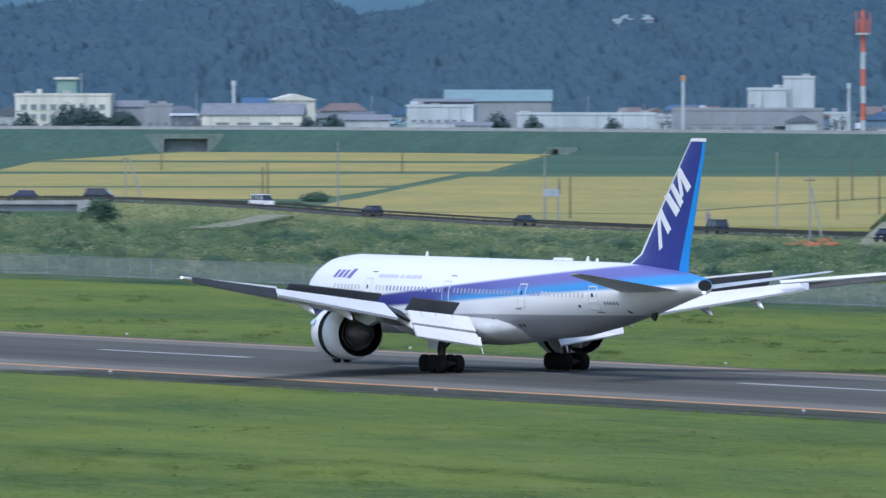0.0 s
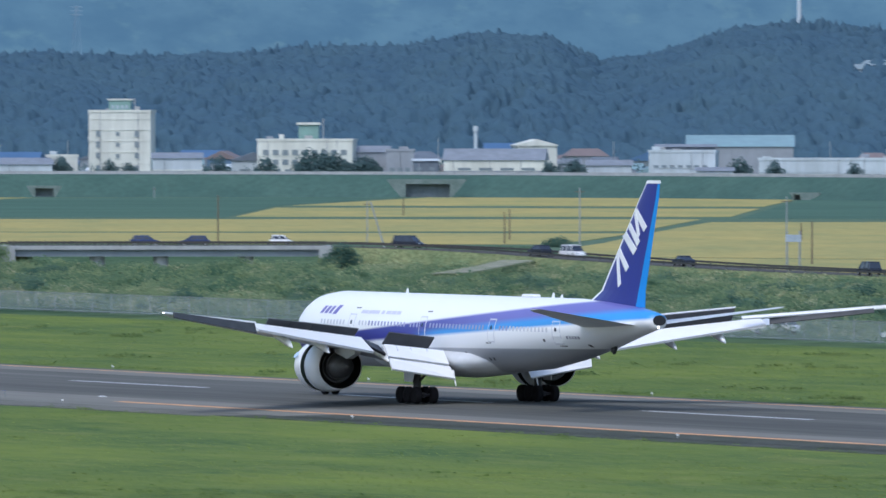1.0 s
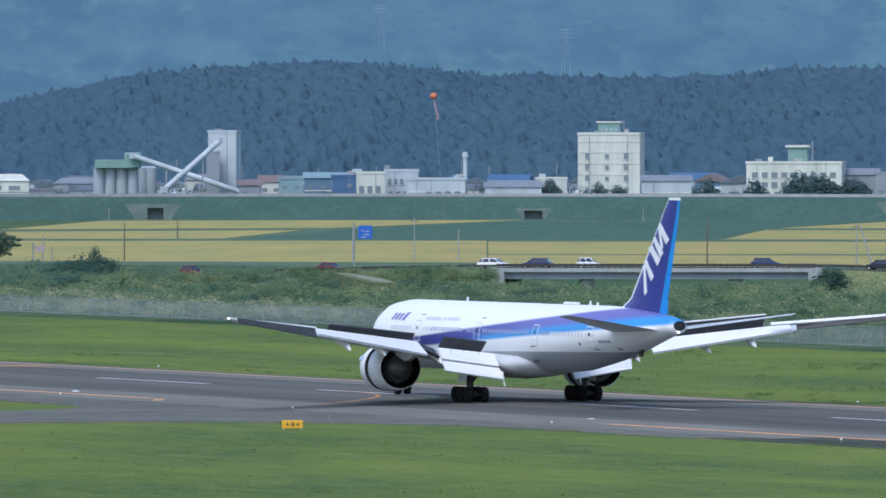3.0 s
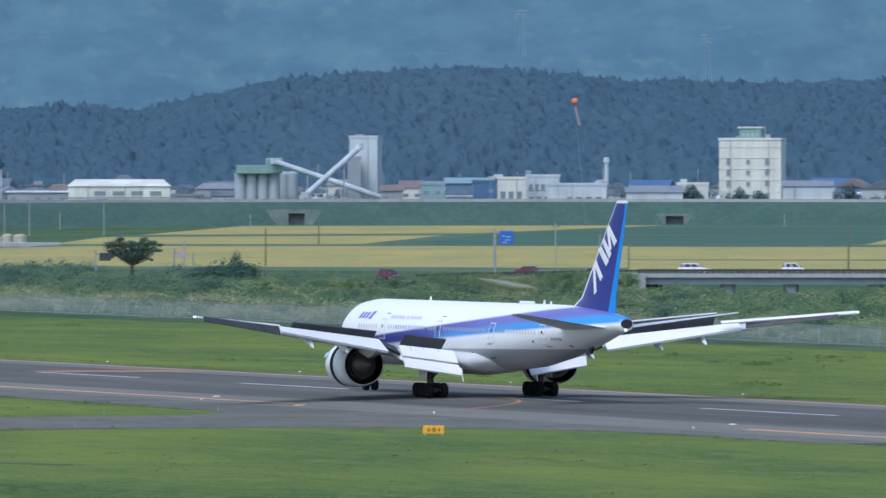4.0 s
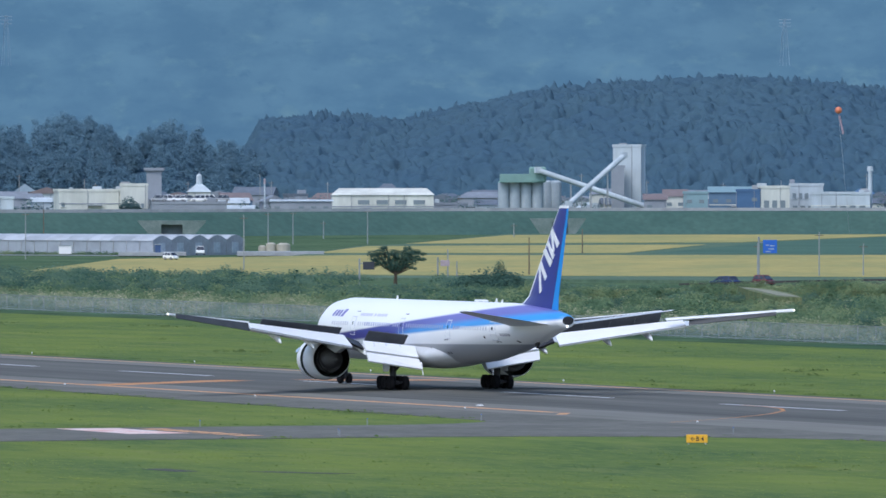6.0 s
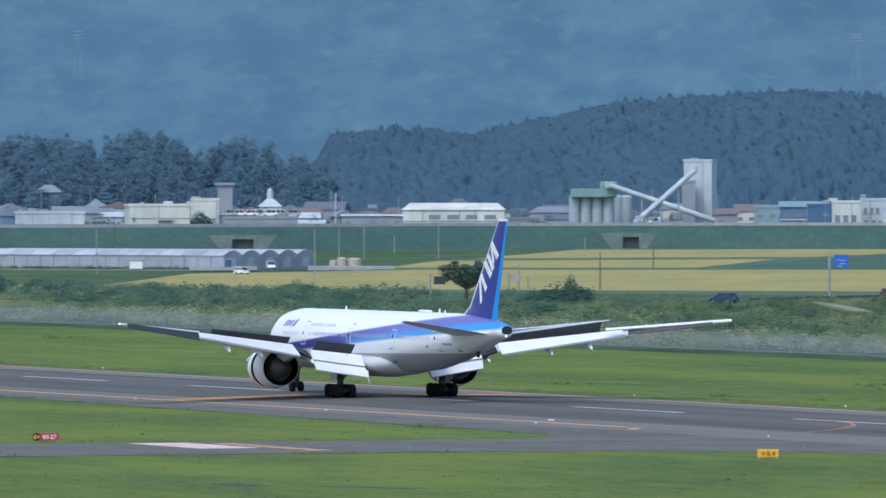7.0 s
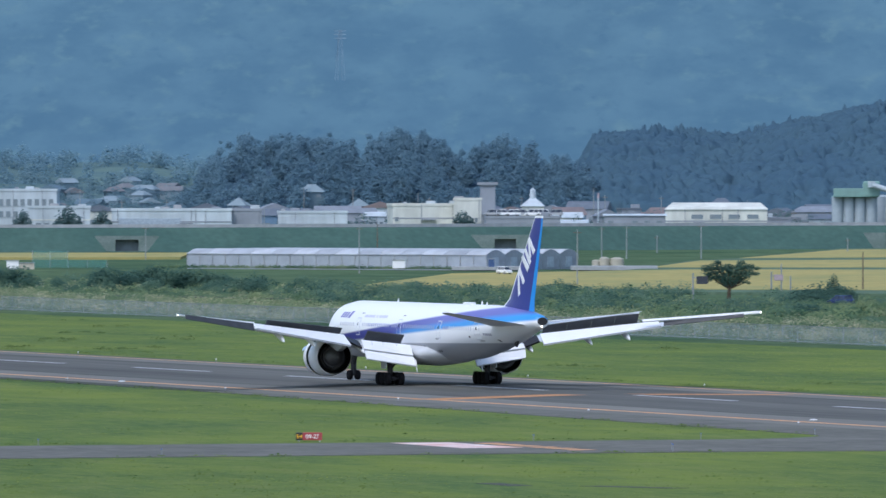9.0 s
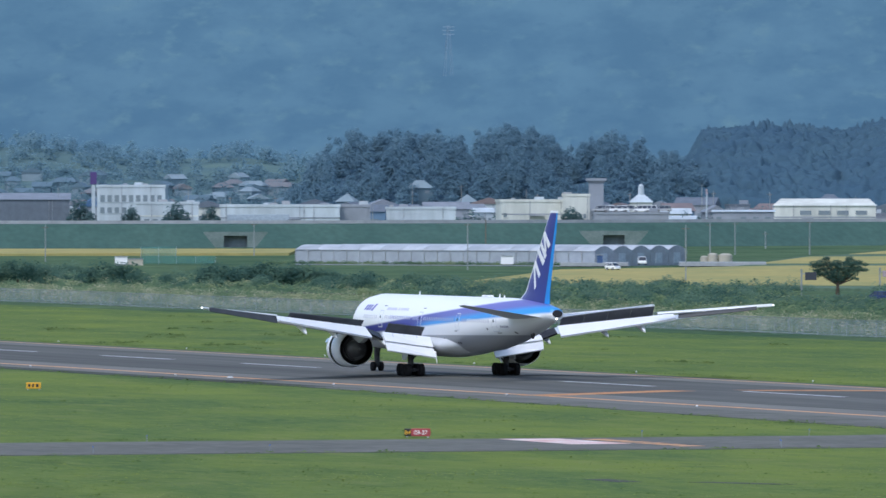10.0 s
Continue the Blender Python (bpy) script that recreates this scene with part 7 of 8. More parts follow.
tuft_cloud("tall_weeds", belt(4200, -3100, 1900, 0.0, 1.0, 0.8, 1.7, 0.5) + belt(3000, -3100, 0, 0.0, 0.36, 0.8, 1.6, 0.75) + belt(1500, 0, 1900, 0.0, 1.0, 0.8, 1.6, 0.7), WEED, "tall green and straw-coloured weeds behind the fence", "weeds", 44, 0.105, 2)
tuft_cloud("shrubs", belt(500, -2050, 0, 0.3, 0.95, 1.0, 2.2, 0.75) + belt(700, -500, 1900, 0.02, 0.85, 0.8, 1.9, 0.7) + mounds(40, -2050, -1150, 0.15, 0.95, 1.0) + mounds(70, -1150, -430, 0.1, 0.97, 1.0) + mounds(110, -450, 1900, 0.0, 0.85, 0.9) + mounds(26, -450, 1900, 0.1, 0.7, 1.3) + mounds(22, -480, 150, 0.7, 0.97, 1.1) + mounds(26, -3100, -2000, 0.05, 0.9, 1.0), LEAF, "dense green shrubs behind the fence", "shrubs", 104, 0.105, 3)
tuft_cloud("dark_shrubs", belt(300, -2050, -1150, 0.45, 1.0, 1.2, 2.2, 0.8) + mounds(84, -2050, -1150, 0.42, 1.0, 1.15) + mounds(16, -1150, -450, 0.2, 0.9, 1.0) + mounds(60, -1120, -520, 0.85, 1.0, 0.85) + mounds(64, -3100, -2000, 0.55, 1.0, 1.3) + mounds(60, -500, 1900, 0.05, 0.75, 1.1), LEAF_DARK, "dark green shrub thicket before the rice fields", "shrubs", 130, 0.1, 4)
tuft_cloud("pale_reeds", belt(1500, -3100, -300, 0.0, 0.26, 0.6, 1.1, 1.25) + belt(260, -3100, -300, 0.26, 0.8, 0.5, 1.0, 1.1) + belt(300, -300, 1900, 0.0, 0.5, 0.6, 1.0, 0.9), REED, "pale flowering reeds along the fence", "reeds", 30, 0.12, 5)
clumps = []
for seg in (WEST, EAST):
    line = smooth_line(seg)
    for q0, q1 in zip(line, line[1:]):
        for k in range(7):
            f, off = rgp.random(), rgp.uniform(4.6, 9.5)
            x, y, z = (q0[i] + (q1[i] - q0[i]) * f for i in range(3))
            r = Vector((x, y, 0)).normalized()
            cr = rgp.uniform(0.4, 0.95)
            clumps.append((x - r.x * off, y - r.y * off, max(0, z - 0.7 * (off - 3.9)) - 0.1, cr, cr * 0.55))
hedge, crop_row = [], []
for seg, X0, X1 in ((WEST, -1575.25, -1433.85),):
    line = smooth_line(seg)
    for q0, q1 in zip(line, line[1:]):
        if X0 < q0[0] < X1:
            for k in range(5):
                f, off = rgp.random(), rgp.uniform(6.5, 14)
                x, y, z = (q0[i] + (q1[i] - q0[i]) * f for i in range(3))
                r = Vector((x, y, 0)).normalized()
                cr = rgp.uniform(0.6, 1.3)
                hedge.append((x - r.x * off, y - r.y * off, rgp.uniform(0.2, 1.0) * max(0.6, z), cr, cr * rgp.uniform(0.7, 1.1)))
        if -1600 < q0[0] < -1440:
            for k in range(8):
                f, off = rgp.random(), rgp.uniform(4.2, 6.0)
                x, y, z = (q0[i] + (q1[i] - q0[i]) * f for i in range(3))
                r = Vector((x, y, 0)).normalized()
                cr = rgp.uniform(0.4, 0.9)
                if noise.noise((x * 0.12, y * 0.12, 3.0)) > -0.15:
                    hedge.append((x - r.x * off, y - r.y * off, z - 0.1 + rgp.uniform(-0.3, 0.4), cr * 0.8, cr * rgp.uniform(0.8, 1.3)))
tuft_cloud("roadside_hedge", hedge, LEAF, "uneven green bushes along the road", "shrubs", 110, 0.1, 10)
for (x0, y0), (x1, y1), top in (((-1405.12, 604.42), (-1345.78, 582.58), 2.0), ((-1345.78, 582.58), (-1333.77, 581.53), 2.0), ((-1265.96, 625.78), (-1269.95, 634.81), 0.8), ((-1269.95, 634.81), (-1361.75, 689.82), 0.8)):
    for k in range(46):
        f, s = rgp.random(), rgp.random()
        x, y = x0 + (x1 - x0) * f, y0 + (y1 - y0) * f
        r = Vector((x, y, 0)).normalized()
        cr = rgp.uniform(0.5, 1.0)
        clumps.append((x - r.x * (0.3 + 5 * s), y - r.y * (0.3 + 5 * s), top * (1 - s) * 0.75, cr, cr * 0.6))
gx, gy = math.cos(radians(gt)), math.sin(radians(gt))
for k in range(420):
    u, v = rgp.uniform(-84, -6), rgp.uniform(-5.5, -1.2)
    cr = rgp.uniform(0.5, 0.95)
    crop_row.append((g0.x + gx * u - gy * v, g0.y + gy * u + gx * v, -0.3, cr, cr * 0.95))
tuft_cloud("crop_rows", crop_row, LEAF, "low green crop rows before the greenhouses", "crops", 40, 0.16, 14)
tuft_cloud("verge_weeds", clumps, WEED, "rough grass and weeds on the road bank", "weeds", 26, 0.14, 9)


clumps = []
for i in range(70):
    a = radians(REF + rgp.uniform(-5, 10))
    y = rgp.uniform(CY + 32, FENCE_Y - 12)
    d = y / math.cos(a)
    for k in range(rgp.randint(2, 6)):
        r = rgp.uniform(0.5, 1.3)
        clumps.append((-d * math.sin(a) + rgp.uniform(-5, 5), y + rgp.uniform(-3, 3), -0.35, r, 0.38))
CLUMP = foliage_mat("clump_grass", [(0, (0.1, 0.155, 0.055)), (1, (0.16, 0.21, 0.07)), (0.5, (0.13, 0.18, 0.062))], 12)
tuft_cloud("grass_clumps", clumps, CLUMP, "dark green clumps in the mown grass", "grass", 34, 0.16, 6)


def tree(name, label, spec, crown_clumps, trunk_h, r, seed, limbs=True, leaves=300):
    x, y = spec
    leaf = TOWN_LEAF if "town" in label else TREE_LEAF
    t = tagged(new(name), label, "tree")
    rg = random.Random(seed)
    bm = bmesh.new()
    tube(bm, (0, 0, -0.4), (0.2, 0, trunk_h), r, r * 0.7, 9)
    trunk = part("trunk", bm, BARK, t, "brown branching trunk")
    for cx, cy, cz, cr, cv in crown_clumps if limbs else ():
        bm = bmesh.new()
        tube(bm, (0.2, 0, trunk_h * 0.9), (cx * 0.8, cy * 0.8, cz), r * 0.45, r * 0.15, 6)
        part("limb", bm, BARK, trunk)
    tuft_cloud("crown", crown_clumps, leaf, "dark green leafy crown", "", leaves, 0.17 if "town" in label else 0.1, seed, t, True)
    t.location = (x, y, 0)
    return t


def across(rows):
    """Clumps given by their offset across the view, depth, height and radii."""
    return [(u * 0.42 - v * 0.91, u * 0.91 + v * 0.42, z, r, h) for u, v, z, r, h in rows]


rows = [(-0.5, 0, 2.3, 0.75, 0.6), (0.6, 0, 2.4, 0.8, 0.6), (-1.3, 0, 3.0, 1.1, 0.8), (1.2, 0.2, 3.0, 1.2, 0.8), (0, 0, 3.4, 1.5, 1.0), (-2.4, 0, 3.8, 1.3, 0.9), (2.3, 0, 3.7, 1.3, 0.85), (-0.6, 0.4, 4.5, 1.6, 1.0), (1.2, 0, 4.5, 1.6, 1.0)]
rows += [(-3.4, 0.2, 4.3, 1.1, 0.85), (-3.9, 0, 5.0, 0.8, 0.6), (3.4, 0.2, 4.3, 1.1, 0.6), (4.5, 0, 4.0, 0.75, 0.3), (4.7, 0, 4.9, 0.6, 0.3), (-2.4, 0, 5.2, 1.2, 0.75), (-0.2, 0, 5.1, 1.1, 0.65), (2.2, 0, 5.2, 1.3, 0.7), (2.0, 0, 5.9, 0.7, 0.4), (-1.9, 0, 5.9, 0.7, 0.35), (3.6, 0, 5.3, 0.8, 0.4), (2.6, -0.4, 2.7, 0.55, 0.3), (3.3, -0.4, 2.5, 0.35, 0.25), (-3.2, -0.3, 3.1, 0.6, 0.4)]
tree("tree", "broad spreading dark green tree beside the road", (-1661.98, 651.2), across(rows), 1.7, 0.36, 31, True, 430)
tree("tree", "dark pointed evergreen above a broad thicket", (-1547.27, 623.05), across([(0.6, 0, 4.4, 0.7, 0.8), (0.5, 0, 3.6, 1.1, 0.9), (0.6, 0.2, 2.6, 1.5, 1.1), (0, 0, 1.7, 2.2, 1.5), (-2.0, 0, 1.6, 2.1, 1.4), (1.9, 0.2, 1.6, 2.0, 1.4), (-3.8, 0.4, 1.3, 1.8, 1.3), (3.6, 0, 1.2, 1.7, 1.2), (-3.0, -0.6, 1.9, 1.2, 1.0), (-5.0, 0, 0.9, 1.4, 1.0)]), 2.0, 0.25, 32)
for k, (X, n, wd, hg) in enumerate((((-1534.2, 616.6), 15, 4.7, 2.5), ((-1527.8, 612.7), 9, 4.6, 1.7), ((-1835.49, 612.53), 14, 9.0, 3.6), ((-1829.49, 598.83), 7, 4.5, 2.6), ((-1859.19, 588.14), 8, 5.0, 3.4), ((-1873.92, 574.49), 8, 5.5, 3.6))):
    rg = random.Random(200 + k)
    rows = []
    for q in range(n):
        u = (q + 0.5) / n * 2 - 1
        r = rg.uniform(1.6, 2.8)
        rows.append((u * wd + rg.uniform(-0.7, 0.7), rg.uniform(-1, 1), max(0.5, hg * (1 - 0.6 * u * u) * rg.uniform(0.45, 0.8)), r, r * 0.8))
    tree("thicket", "dark green thicket of leafy bushes behind the fence", X, across(rows), 0.8, 0.2, 210 + k, False)
tree("tree", "round green bush tree beside the bridge", (-1399.33, 678.17), across([(0, 0, 1.2, 2.1, 1.5), (-1.3, 0, 0.9, 1.7, 1.3), (1.3, 0, 0.9, 1.7, 1.3), (0.2, 0.3, 2.5, 1.4, 1.1), (-1.0, 0, 2.1, 1.1, 0.9), (1.2, 0, 2.0, 1.1, 0.9), (-2.0, 0, 0.5, 1.2, 0.8), (2.1, 0, 0.5, 1.1, 0.8)]), 0.9, 0.25, 33)
tree("tree", "dark green bushes in the rice field", (-1581.49, 805.93), [(-2.6, 0, 0.6, 1.6, 0.7), (-0.8, 0, 0.8, 1.6, 0.9), (1.2, 0, 0.9, 1.7, 1.0), (2.8, 0, 0.7, 1.3, 0.8)], 0.6, 0.2, 34)
for k, (X, s) in enumerate((((-1778.91, 608.19), 2.4), ((-1803.55, 597.68), 2.0), ((-1746.08, 611.3), 1.8), ((-1911.55, 588.21), 2.4), ((-1728.53, 630.69), 1.5))):
    tree("tree", "dark round bush in the meadow", X, [(0, 0, s * 0.6, s, s * 0.8), (-s, 0.3, s * 0.4, s * 0.8, s * 0.6), (s * 0.9, 0, s * 0.5, s * 0.8, s * 0.6)], s * 0.4, 0.2, 40 + k)
clumps = []
for i in range(720):
    X = rgp.uniform(-3100, 1700)
    p = bearing(REF - math.degrees(X / 19088), rgp.uniform(2992, 3120))
    r = rgp.uniform(1.4, 3.0)
    clumps.append((p.x, p.y, rgp.uniform(4.5, 7.5), r, r * rgp.uniform(0.8, 1.3)))
tuft_cloud("town_greenery", clumps, TOWN_LEAF, "haze-tinted dark trees between the town houses", "trees", 50, 0.15, 12)
# trees among the houses
for k, (X, s) in enumerate((((-2663.57, 1268.03), 2.8), ((-2658.57, 1278.49), 3.8), ((-2657.09, 1281.55), 3.6), ((-2655.41, 1285.03), 3.2), ((-2652.03, 1291.98), 3.0), ((-2581.63, 1321.05), 2.6), ((-2611.48, 1328.57), 2.0), ((-2658.1, 1279.46), 3.4), ((-2660.92, 1285.12), 3.0), ((-2654.4, 1287.12), 2.6), ((-2651.15, 1293.79), 2.8), ((-2691.75, 1219.22), 2.6), ((-2673.71, 1258.29), 2.8), ((-2681.75, 1229.11), 2.0), ((-2679.49, 1234.02), 2.0), ((-2788.42, 899.79), 3.0), ((-2796.32, 874.93), 3.2), ((-2696.31, 1221.28), 2.6), ((-2552.43, 1355.43), 3.0), ((-2512.54, 1345.23), 2.2), ((-2493.82, 1358.84), 2.0), ((-2781.75, 1011.68), 2.4), ((-2785.57, 908.56), 2.2), ((-2796.93, 889.62), 2.2))):
    rg = random.Random(300 + k)
    tree("tree", "dark tree among the town buildings", X, across([(rg.uniform(-0.3, 0.3), 0, 6.0 + s * rg.uniform(0.7, 1.1), s * 0.75, s * 0.8), (-s * 0.6, 0.3, 6 + s * rg.uniform(0.1, 0.5), s * 0.7, s * 0.7), (s * 0.6, 0, 6 + s * rg.uniform(0.1, 0.5), s * 0.7, s * 0.7), (s * rg.uniform(-0.9, 0.9), 0, 5.6, s * 0.6, s * 0.6)]), 5.5, 0.25, 60 + k)



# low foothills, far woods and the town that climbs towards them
# Foothill and far woods are coloured paler and bluer to carry distance haze.
FOOT = mat("haze_tinted_foothill_meadow", (0.122, 0.185, 0.165), 1.0, second=(0.09, 0.152, 0.168), scale=24, fine=0.1)
RIDGE_C = [(4.4, 5), (5.2, 13), (6.0, 18), (6.6, 22), (7.1, 27), (7.6, 26), (8.2, 31), (8.8, 30), (9.6, 35), (11, 33)]
hill("foothill", RIDGE_C, 3900, 4150, FOOT, "haze-tinted pale foothill with meadows", tree=2.0)
FAR_LEAF = foliage_mat("haze_tinted_far_leaves", [(0, (0.15, 0.25, 0.31)), (1, (0.19, 0.295, 0.335)), (0.5, (0.168, 0.272, 0.322))], 40)
grove("foothill_woods", RIDGE_C, 3900, 4150, 900, "haze-tinted pale woods in patches over the foothill", 17, FAR_LEAF, 4.0, 7.0, 34, 0.2, sunk=2.0, patchy=-0.05, wide=(2.0, 3.6))
# Far walls and roofs have the haze in their base colours.
FAR_WALL = mat("haze_tinted_wall", (0.24, 0.31, 0.35), 0.9, noise=0.2, scale=4)
FAR_ROOF = mat("haze_tinted_grey_roof", (0.13, 0.195, 0.24), 0.9, noise=0.2, scale=3)
FAR_RED = mat("haze_tinted_brown_roof", (0.19, 0.2, 0.215), 0.9, noise=0.2, scale=3)
SLOPE = [(4.7, 1.5), (6.4, 6), (7.0, 15), (8.5, 17), (11, 17)]


def slope_z(a, d):
    """Height of the rising ground under the far town."""
    return max(0.0, profile(SLOPE, a) * min(1.0, max(0.0, (d - 3280) / 620)) - 0.6)


bm = bmesh.new()
loft(bm, [[bearing(REF + a, d, slope_z(a, d) if d > 3280 else -1) for d in (3240, 3300, 3500, 3700, 3900, 3990)] for a in [4.7 + 0.15 * k for k in range(43)]], close=False, caps=False)
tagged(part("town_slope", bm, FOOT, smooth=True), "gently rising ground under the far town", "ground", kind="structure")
for i in range(90):
    a = REF + 6.55 + 2.6 * (i + rngh.random()) / 90
    d = rngh.uniform(3330, 3900)
    p = bearing(a, d)
    base = slope_z(a - REF, d)
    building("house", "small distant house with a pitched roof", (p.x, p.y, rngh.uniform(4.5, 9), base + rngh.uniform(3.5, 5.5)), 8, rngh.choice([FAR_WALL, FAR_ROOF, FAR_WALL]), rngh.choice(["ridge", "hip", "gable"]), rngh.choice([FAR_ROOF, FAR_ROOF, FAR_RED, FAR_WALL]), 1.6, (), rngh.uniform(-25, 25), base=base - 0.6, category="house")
clumps = []
for i in range(700):
    a = REF + rngh.uniform(6.5, 9.6)
    d = rngh.uniform(3320, 3900)
    p = bearing(a, d)
    r = rngh.uniform(1.6, 3.4)
    clumps.append((p.x, p.y, slope_z(a - REF, d) + r * 0.8, r, r * rngh.uniform(0.8, 1.2)))
# Blue of the haze is painted into these sprays too.
FAR_SPRAY = foliage_mat("haze_tinted_far_sprays", [(0, (0.115, 0.195, 0.235)), (1, (0.145, 0.225, 0.255)), (0.5, (0.13, 0.21, 0.245))], 40)
tuft_cloud("far_town_trees", clumps, FAR_SPRAY, "haze-tinted trees between the far houses", "trees", 60, 0.16, 19)
for a, d, w, u in KNOLL_HOUSES:
    p = bearing(REF + a, d)
    z = (profile(RIDGE_B, a) - 9) * float(ground_rise((d - 3300) / 120)) + u
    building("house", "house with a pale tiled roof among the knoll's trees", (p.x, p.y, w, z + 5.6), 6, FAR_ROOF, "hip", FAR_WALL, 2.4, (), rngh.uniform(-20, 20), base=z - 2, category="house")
# White wall dulled towards blue, as haze would do.
HILL_WALL = mat("haze_tinted_white_wall", (0.36, 0.43, 0.48), 0.9, noise=0.15, scale=4)
for a, f, w, h, u in ((-3.38, 0.52, 11.0, 9.4, 0.6), (-3.28, 0.5, 6.0, 8.6, 0.8)):
    p = bearing(REF + a, 3350 + 160 * f)
    z = (profile(RIDGE, a) - 9) * float(ground_rise(f)) - 1
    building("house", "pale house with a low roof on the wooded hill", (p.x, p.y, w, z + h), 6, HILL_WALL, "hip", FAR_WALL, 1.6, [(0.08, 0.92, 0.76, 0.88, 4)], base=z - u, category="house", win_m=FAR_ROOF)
# longer grass along the edges of the asphalt, and low tussocks over the mown ground
EDGE_GRASS = foliage_mat("edge_grass", [(0, (0.065, 0.12, 0.035)), (1, (0.16, 0.215, 0.06)), (0.5, (0.11, 0.165, 0.046))], 6)
edges = [((-700, 336.6), (-560, 336.6)), ((-1004, 337.2), (-940, 333.8)), ((-940, 333.8), (-872, 331.3)), ((-872, 331.3), (-826, 330.2)), ((-1500, 336.4), (-1004, 336.8)), ((-1500, 391), (-560, 391)), ((TX0 + 1.2, 200), (TX0 + 1.2, 314)), ((TX1 + 0.5, 200), (TX1 + 0.5, 304)), ((TX1 + 6, 322), (TX1 + 30, 335.3)), ((TX1 + 30, 335.3), (TX1 + 60, 335.6)), ((TX1 + 60, 336.6), (-700, 336.6))]
clumps = []
rge = random.Random(91)
for (x0, y0), (x1, y1) in edges:
    length = math.hypot(x1 - x0, y1 - y0)
    side = 1 if y0 > CY else (-1 if x0 != x1 else (1 if x0 > -790 else -1))
    for k in range(int(length * 1.1)):
        f = rge.random()
        if noise.noise((f * length * 0.06, x0 * 0.01, 4.0)) < rge.uniform(-0.6, 0.2):
            continue
        r = rge.uniform(0.35, 1.0)
        off = rge.uniform(-0.1, 2.2) * side
        px, py = x0 + (x1 - x0) * f, y0 + (y1 - y0) * f
        clumps.append((px + (off if x0 == x1 else 0), py + (0 if x0 == x1 else off), -0.37, r, rge.uniform(0.1, 0.28)))
tuft_cloud("edge_grass", clumps, EDGE_GRASS, "longer grass along the asphalt edges", "grass", 26, 0.13, 92)
# a strip left unmown along a shallow ditch
strip = [(-573.0, 267.5), (-557.5, 271.0), (-541.0, 273.6), (-527.6, 276.8), (-511.4, 275.7), (-498.9, 275.8)]
clumps = []
for (x0, y0), (x1, y1) in zip(strip, strip[1:]):
    for k in range(36):
        f, r = rge.random(), rge.uniform(0.3, 0.8)
        clumps.append((x0 + (x1 - x0) * f + rge.gauss(0, 5.0), y0 + (y1 - y0) * f + rge.gauss(0, 0.8), -0.37, r, rge.uniform(0.08, 0.22)))
tuft_cloud("ditch_grass", clumps, EDGE_GRASS, "darker longer grass along a shallow ditch", "grass", 24, 0.13, 94)
TUSSOCK = foliage_mat("tussock_grass", [(0, (0.07, 0.125, 0.034)), (1, (0.215, 0.258, 0.066)), (0.5, (0.13, 0.185, 0.047))], 18)
clumps = []
while len(clumps) < 5200:
    a = radians(REF + rge.uniform(-5, 9.5))
    d = 1 / rge.uniform(1 / 1500.0, 1 / 540.0)
    px, py = -d * math.sin(a), d * math.cos(a)
    near = 150 < py < 329 and not TX0 - 1 < px < TX1 + 3
    if not (near or 393 < py < 487) or noise.noise((px * 0.018, py * 0.04, 7.0)) < rge.uniform(-0.25, 0.35):
        continue
    r = rge.uniform(0.4, 1.3)
    clumps.append((px, py, -0.37, r, rge.uniform(0.05, 0.14)))
tuft_cloud("tussocks", clumps, TUSSOCK, "low uneven tussocks in the mown grass", "grass", 16, 0.15, 93)
# grass tufts over the mown ground
BLADE = foliage_mat("grass_blades", [(0, (0.15, 0.225, 0.065)), (1, (0.27, 0.325, 0.085)), (0.55, (0.205, 0.275, 0.075))], 14)


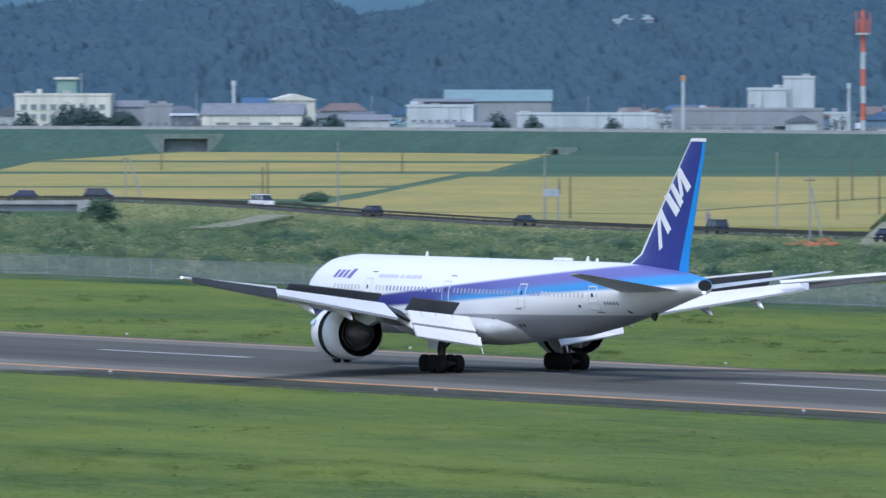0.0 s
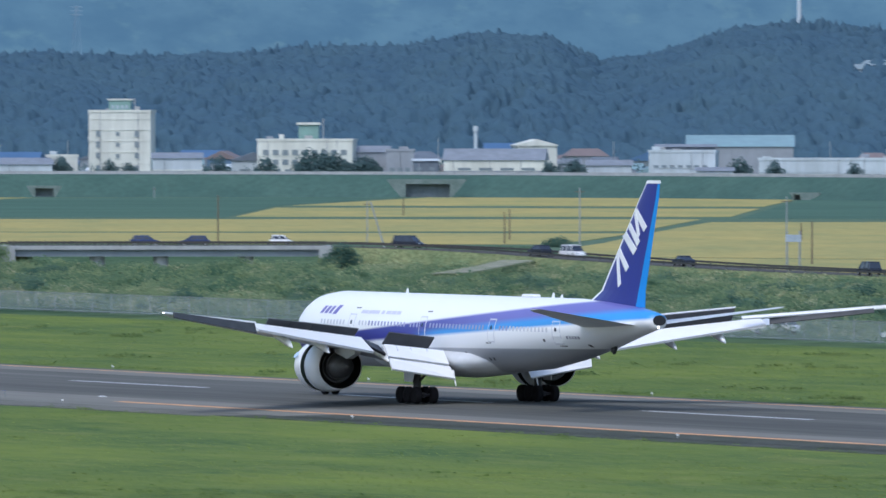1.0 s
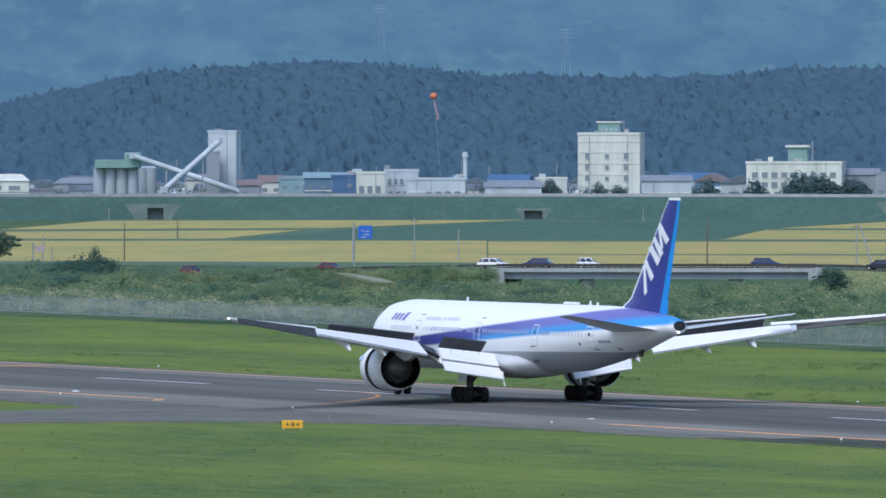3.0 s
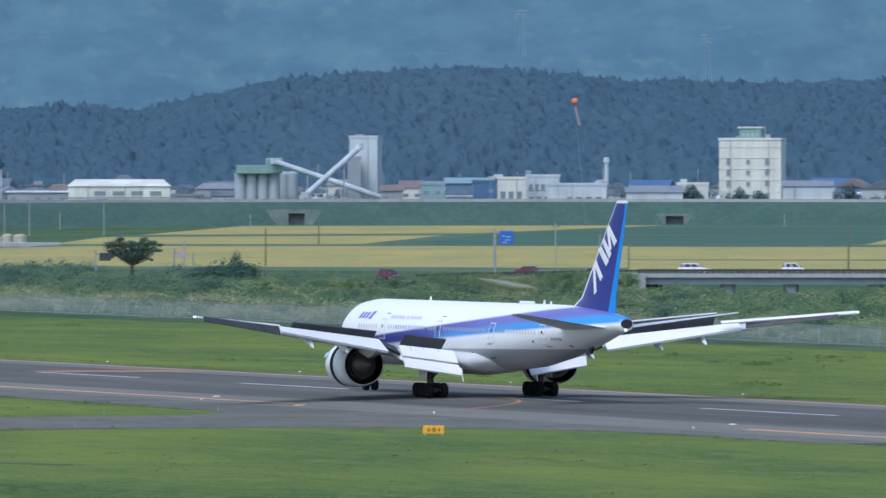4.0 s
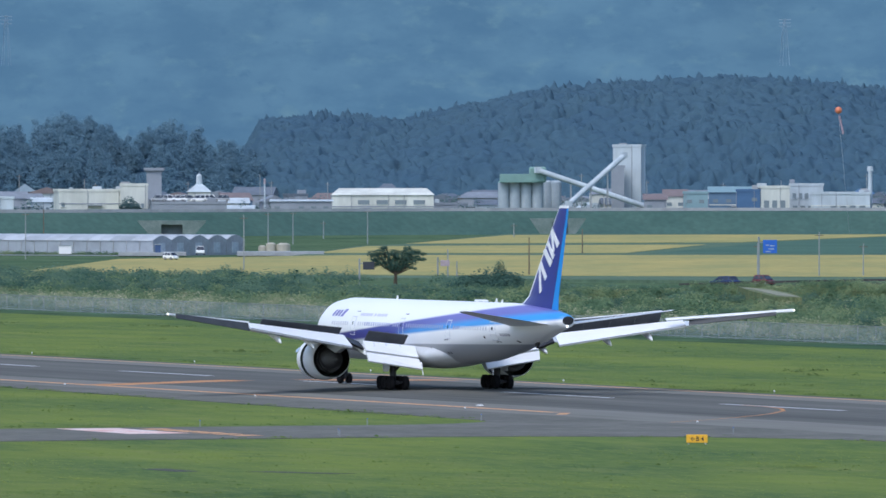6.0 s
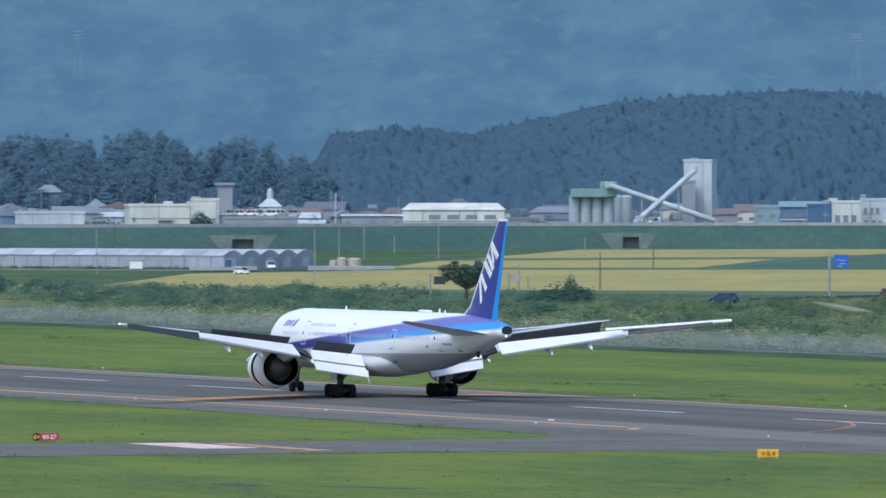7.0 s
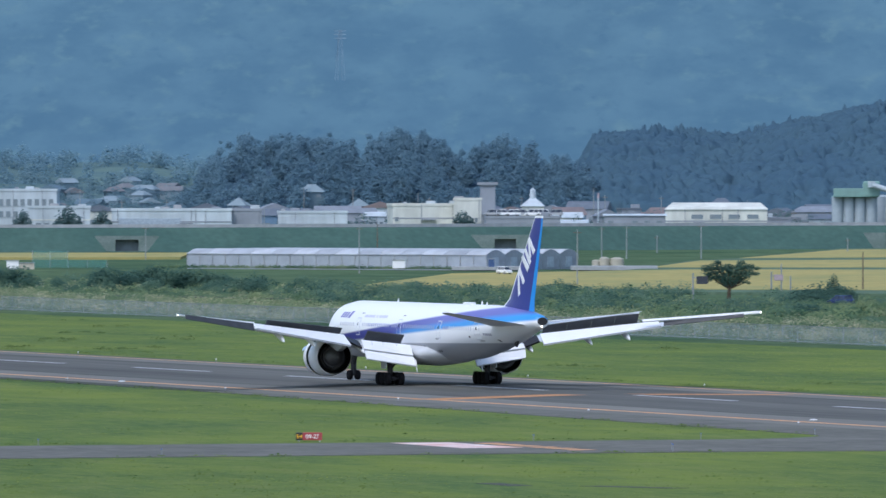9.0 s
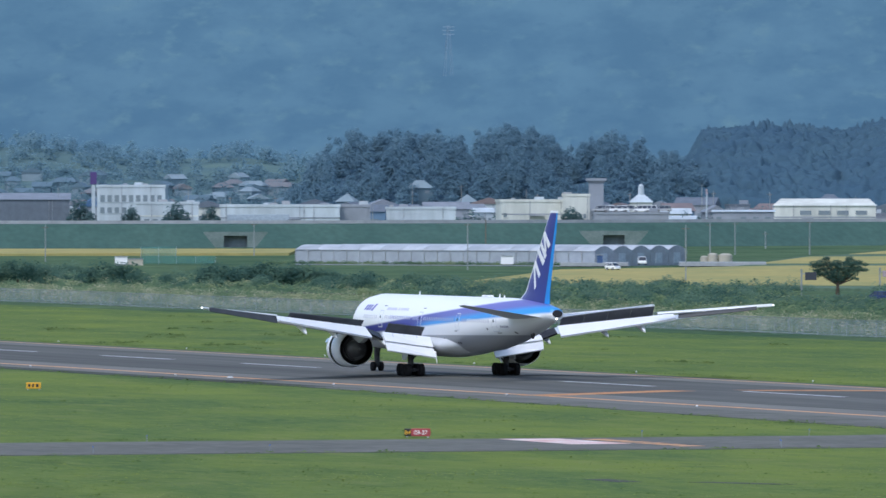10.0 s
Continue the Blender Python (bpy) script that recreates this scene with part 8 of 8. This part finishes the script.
def grass(name, count, y0, y1, d_near, seed, h, label):
    """Blades spread evenly over bearing and steepness of view."""
    rg = np.random.default_rng(seed)
    a = np.radians(REF + rg.uniform(-5.0, 11.5, count * 4))
    d = 1 / rg.uniform(1 / 1750.0, 1 / d_near, count * 4)
    x, y = -d * np.sin(a), d * np.cos(a)
    keep = (y > y0) & (y < y1) & ~((x > TX0 - 1) & (x < TX1 + 1) & (y < CY)) & ~((y > CY - 62) & (y < CY) & (x > TX1) & (x < TX1 + 32)) & ~((y > 330) & (y < CY) & (x > -1000) & (x < TX1))
    x, y = x[keep][:count], y[keep][:count]
    n = len(x)
    patch = np.array([noise.noise((px * 0.03, py * 0.06, 5.0)) for px, py in zip(x, y)])
    hh = h * rg.uniform(0.5, 1.3, n) * (1 + 0.7 * patch)
    w = rg.uniform(0.03, 0.08, n)
    th = rg.uniform(0, 6.283, n)
    lean = rg.normal(0, 0.3, (n, 2))
    b0 = np.stack([x - w * np.cos(th), y - w * np.sin(th), np.full(n, -0.4)], 1)
    b1 = np.stack([x + w * np.cos(th), y + w * np.sin(th), np.full(n, -0.4)], 1)
    tp = np.stack([x + lean[:, 0], y + lean[:, 1], -0.37 + hh], 1)
    co = np.stack([b0, b1, tp], 1).reshape(-1, 3)
    me = bpy.data.meshes.new(name)
    me.vertices.add(3 * n)
    me.vertices.foreach_set("co", co.ravel())
    me.loops.add(3 * n)
    me.loops.foreach_set("vertex_index", np.arange(3 * n))
    me.polygons.add(n)
    me.polygons.foreach_set("loop_start", np.arange(n) * 3)
    me.polygons.foreach_set("loop_total", np.full(n, 3))
    me.update()
    me.materials.append(BLADE)
    return tagged(new(name, me), label, "grass", kind="stuff")


grass("grass_tufts", 90000, 120, CY - 30, 520.0, 51, 0.06, "short green and straw grass tufts")
grass("grass_tufts", 70000, CY + 26.5, 489, 760.0, 52, 0.07, "short green grass tufts beyond the runway")



def motions():
    for vehicle, rows in TRAFFIC:
        walk(vehicle, [(t, pose(x, y, z, 0, 0, h)) for t, x, y, z, h in rows])
    walk(plane, [
        (0, pose(-685.87, 364.8, 0, 0, 0, -0.2)),
        (0.5, pose(-707.67, 364.8, 0, 0, 0, -0.2)),
        (1, pose(-729.07, 364.8, 0, 0, 0, -0.2)),
        (1.5, pose(-749.75, 364.8, 0, 0, 0, -0.2)),
        (2, pose(-770.15, 364.8, 0, 0, 0, -0.2)),
        (2.5, pose(-790.31, 364.8, 0, 0, 0, -0.2)),
        (3, pose(-810.01, 364.8, 0, 0, 0, -0.2)),
        (3.5, pose(-829.25, 364.8, 0, 0, 0, -0.2)),
        (4, pose(-848.05, 364.8, 0, 0, 0, -0.2)),
        (4.5, pose(-866.38, 364.8, 0, 0, 0, -0.2)),
        (5, pose(-884.26, 364.8, 0, 0, 0, -0.2)),
        (5.5, pose(-901.67, 364.8, 0, 0, 0, -0.2)),
        (6, pose(-918.50, 364.8, 0, 0, 0, -0.2)),
        (6.5, pose(-934.79, 364.8, 0, 0, 0, -0.2)),
        (7, pose(-950.42, 364.8, 0, 0, 0, -0.2)),
        (7.5, pose(-965.93, 364.8, 0, 0, 0, -0.2)),
        (8, pose(-981.17, 364.8, 0, 0, 0, -0.2)),
        (8.5, pose(-995.91, 364.8, 0, 0, 0, -0.2)),
        (9, pose(-1010.18, 364.8, 0, 0, 0, -0.2)),
        (9.5, pose(-1023.73, 364.8, 0, 0, 0, -0.2)),
        (10, pose(-1036.80, 364.8, 0, 0, 0, -0.2)),
    ])


motions()
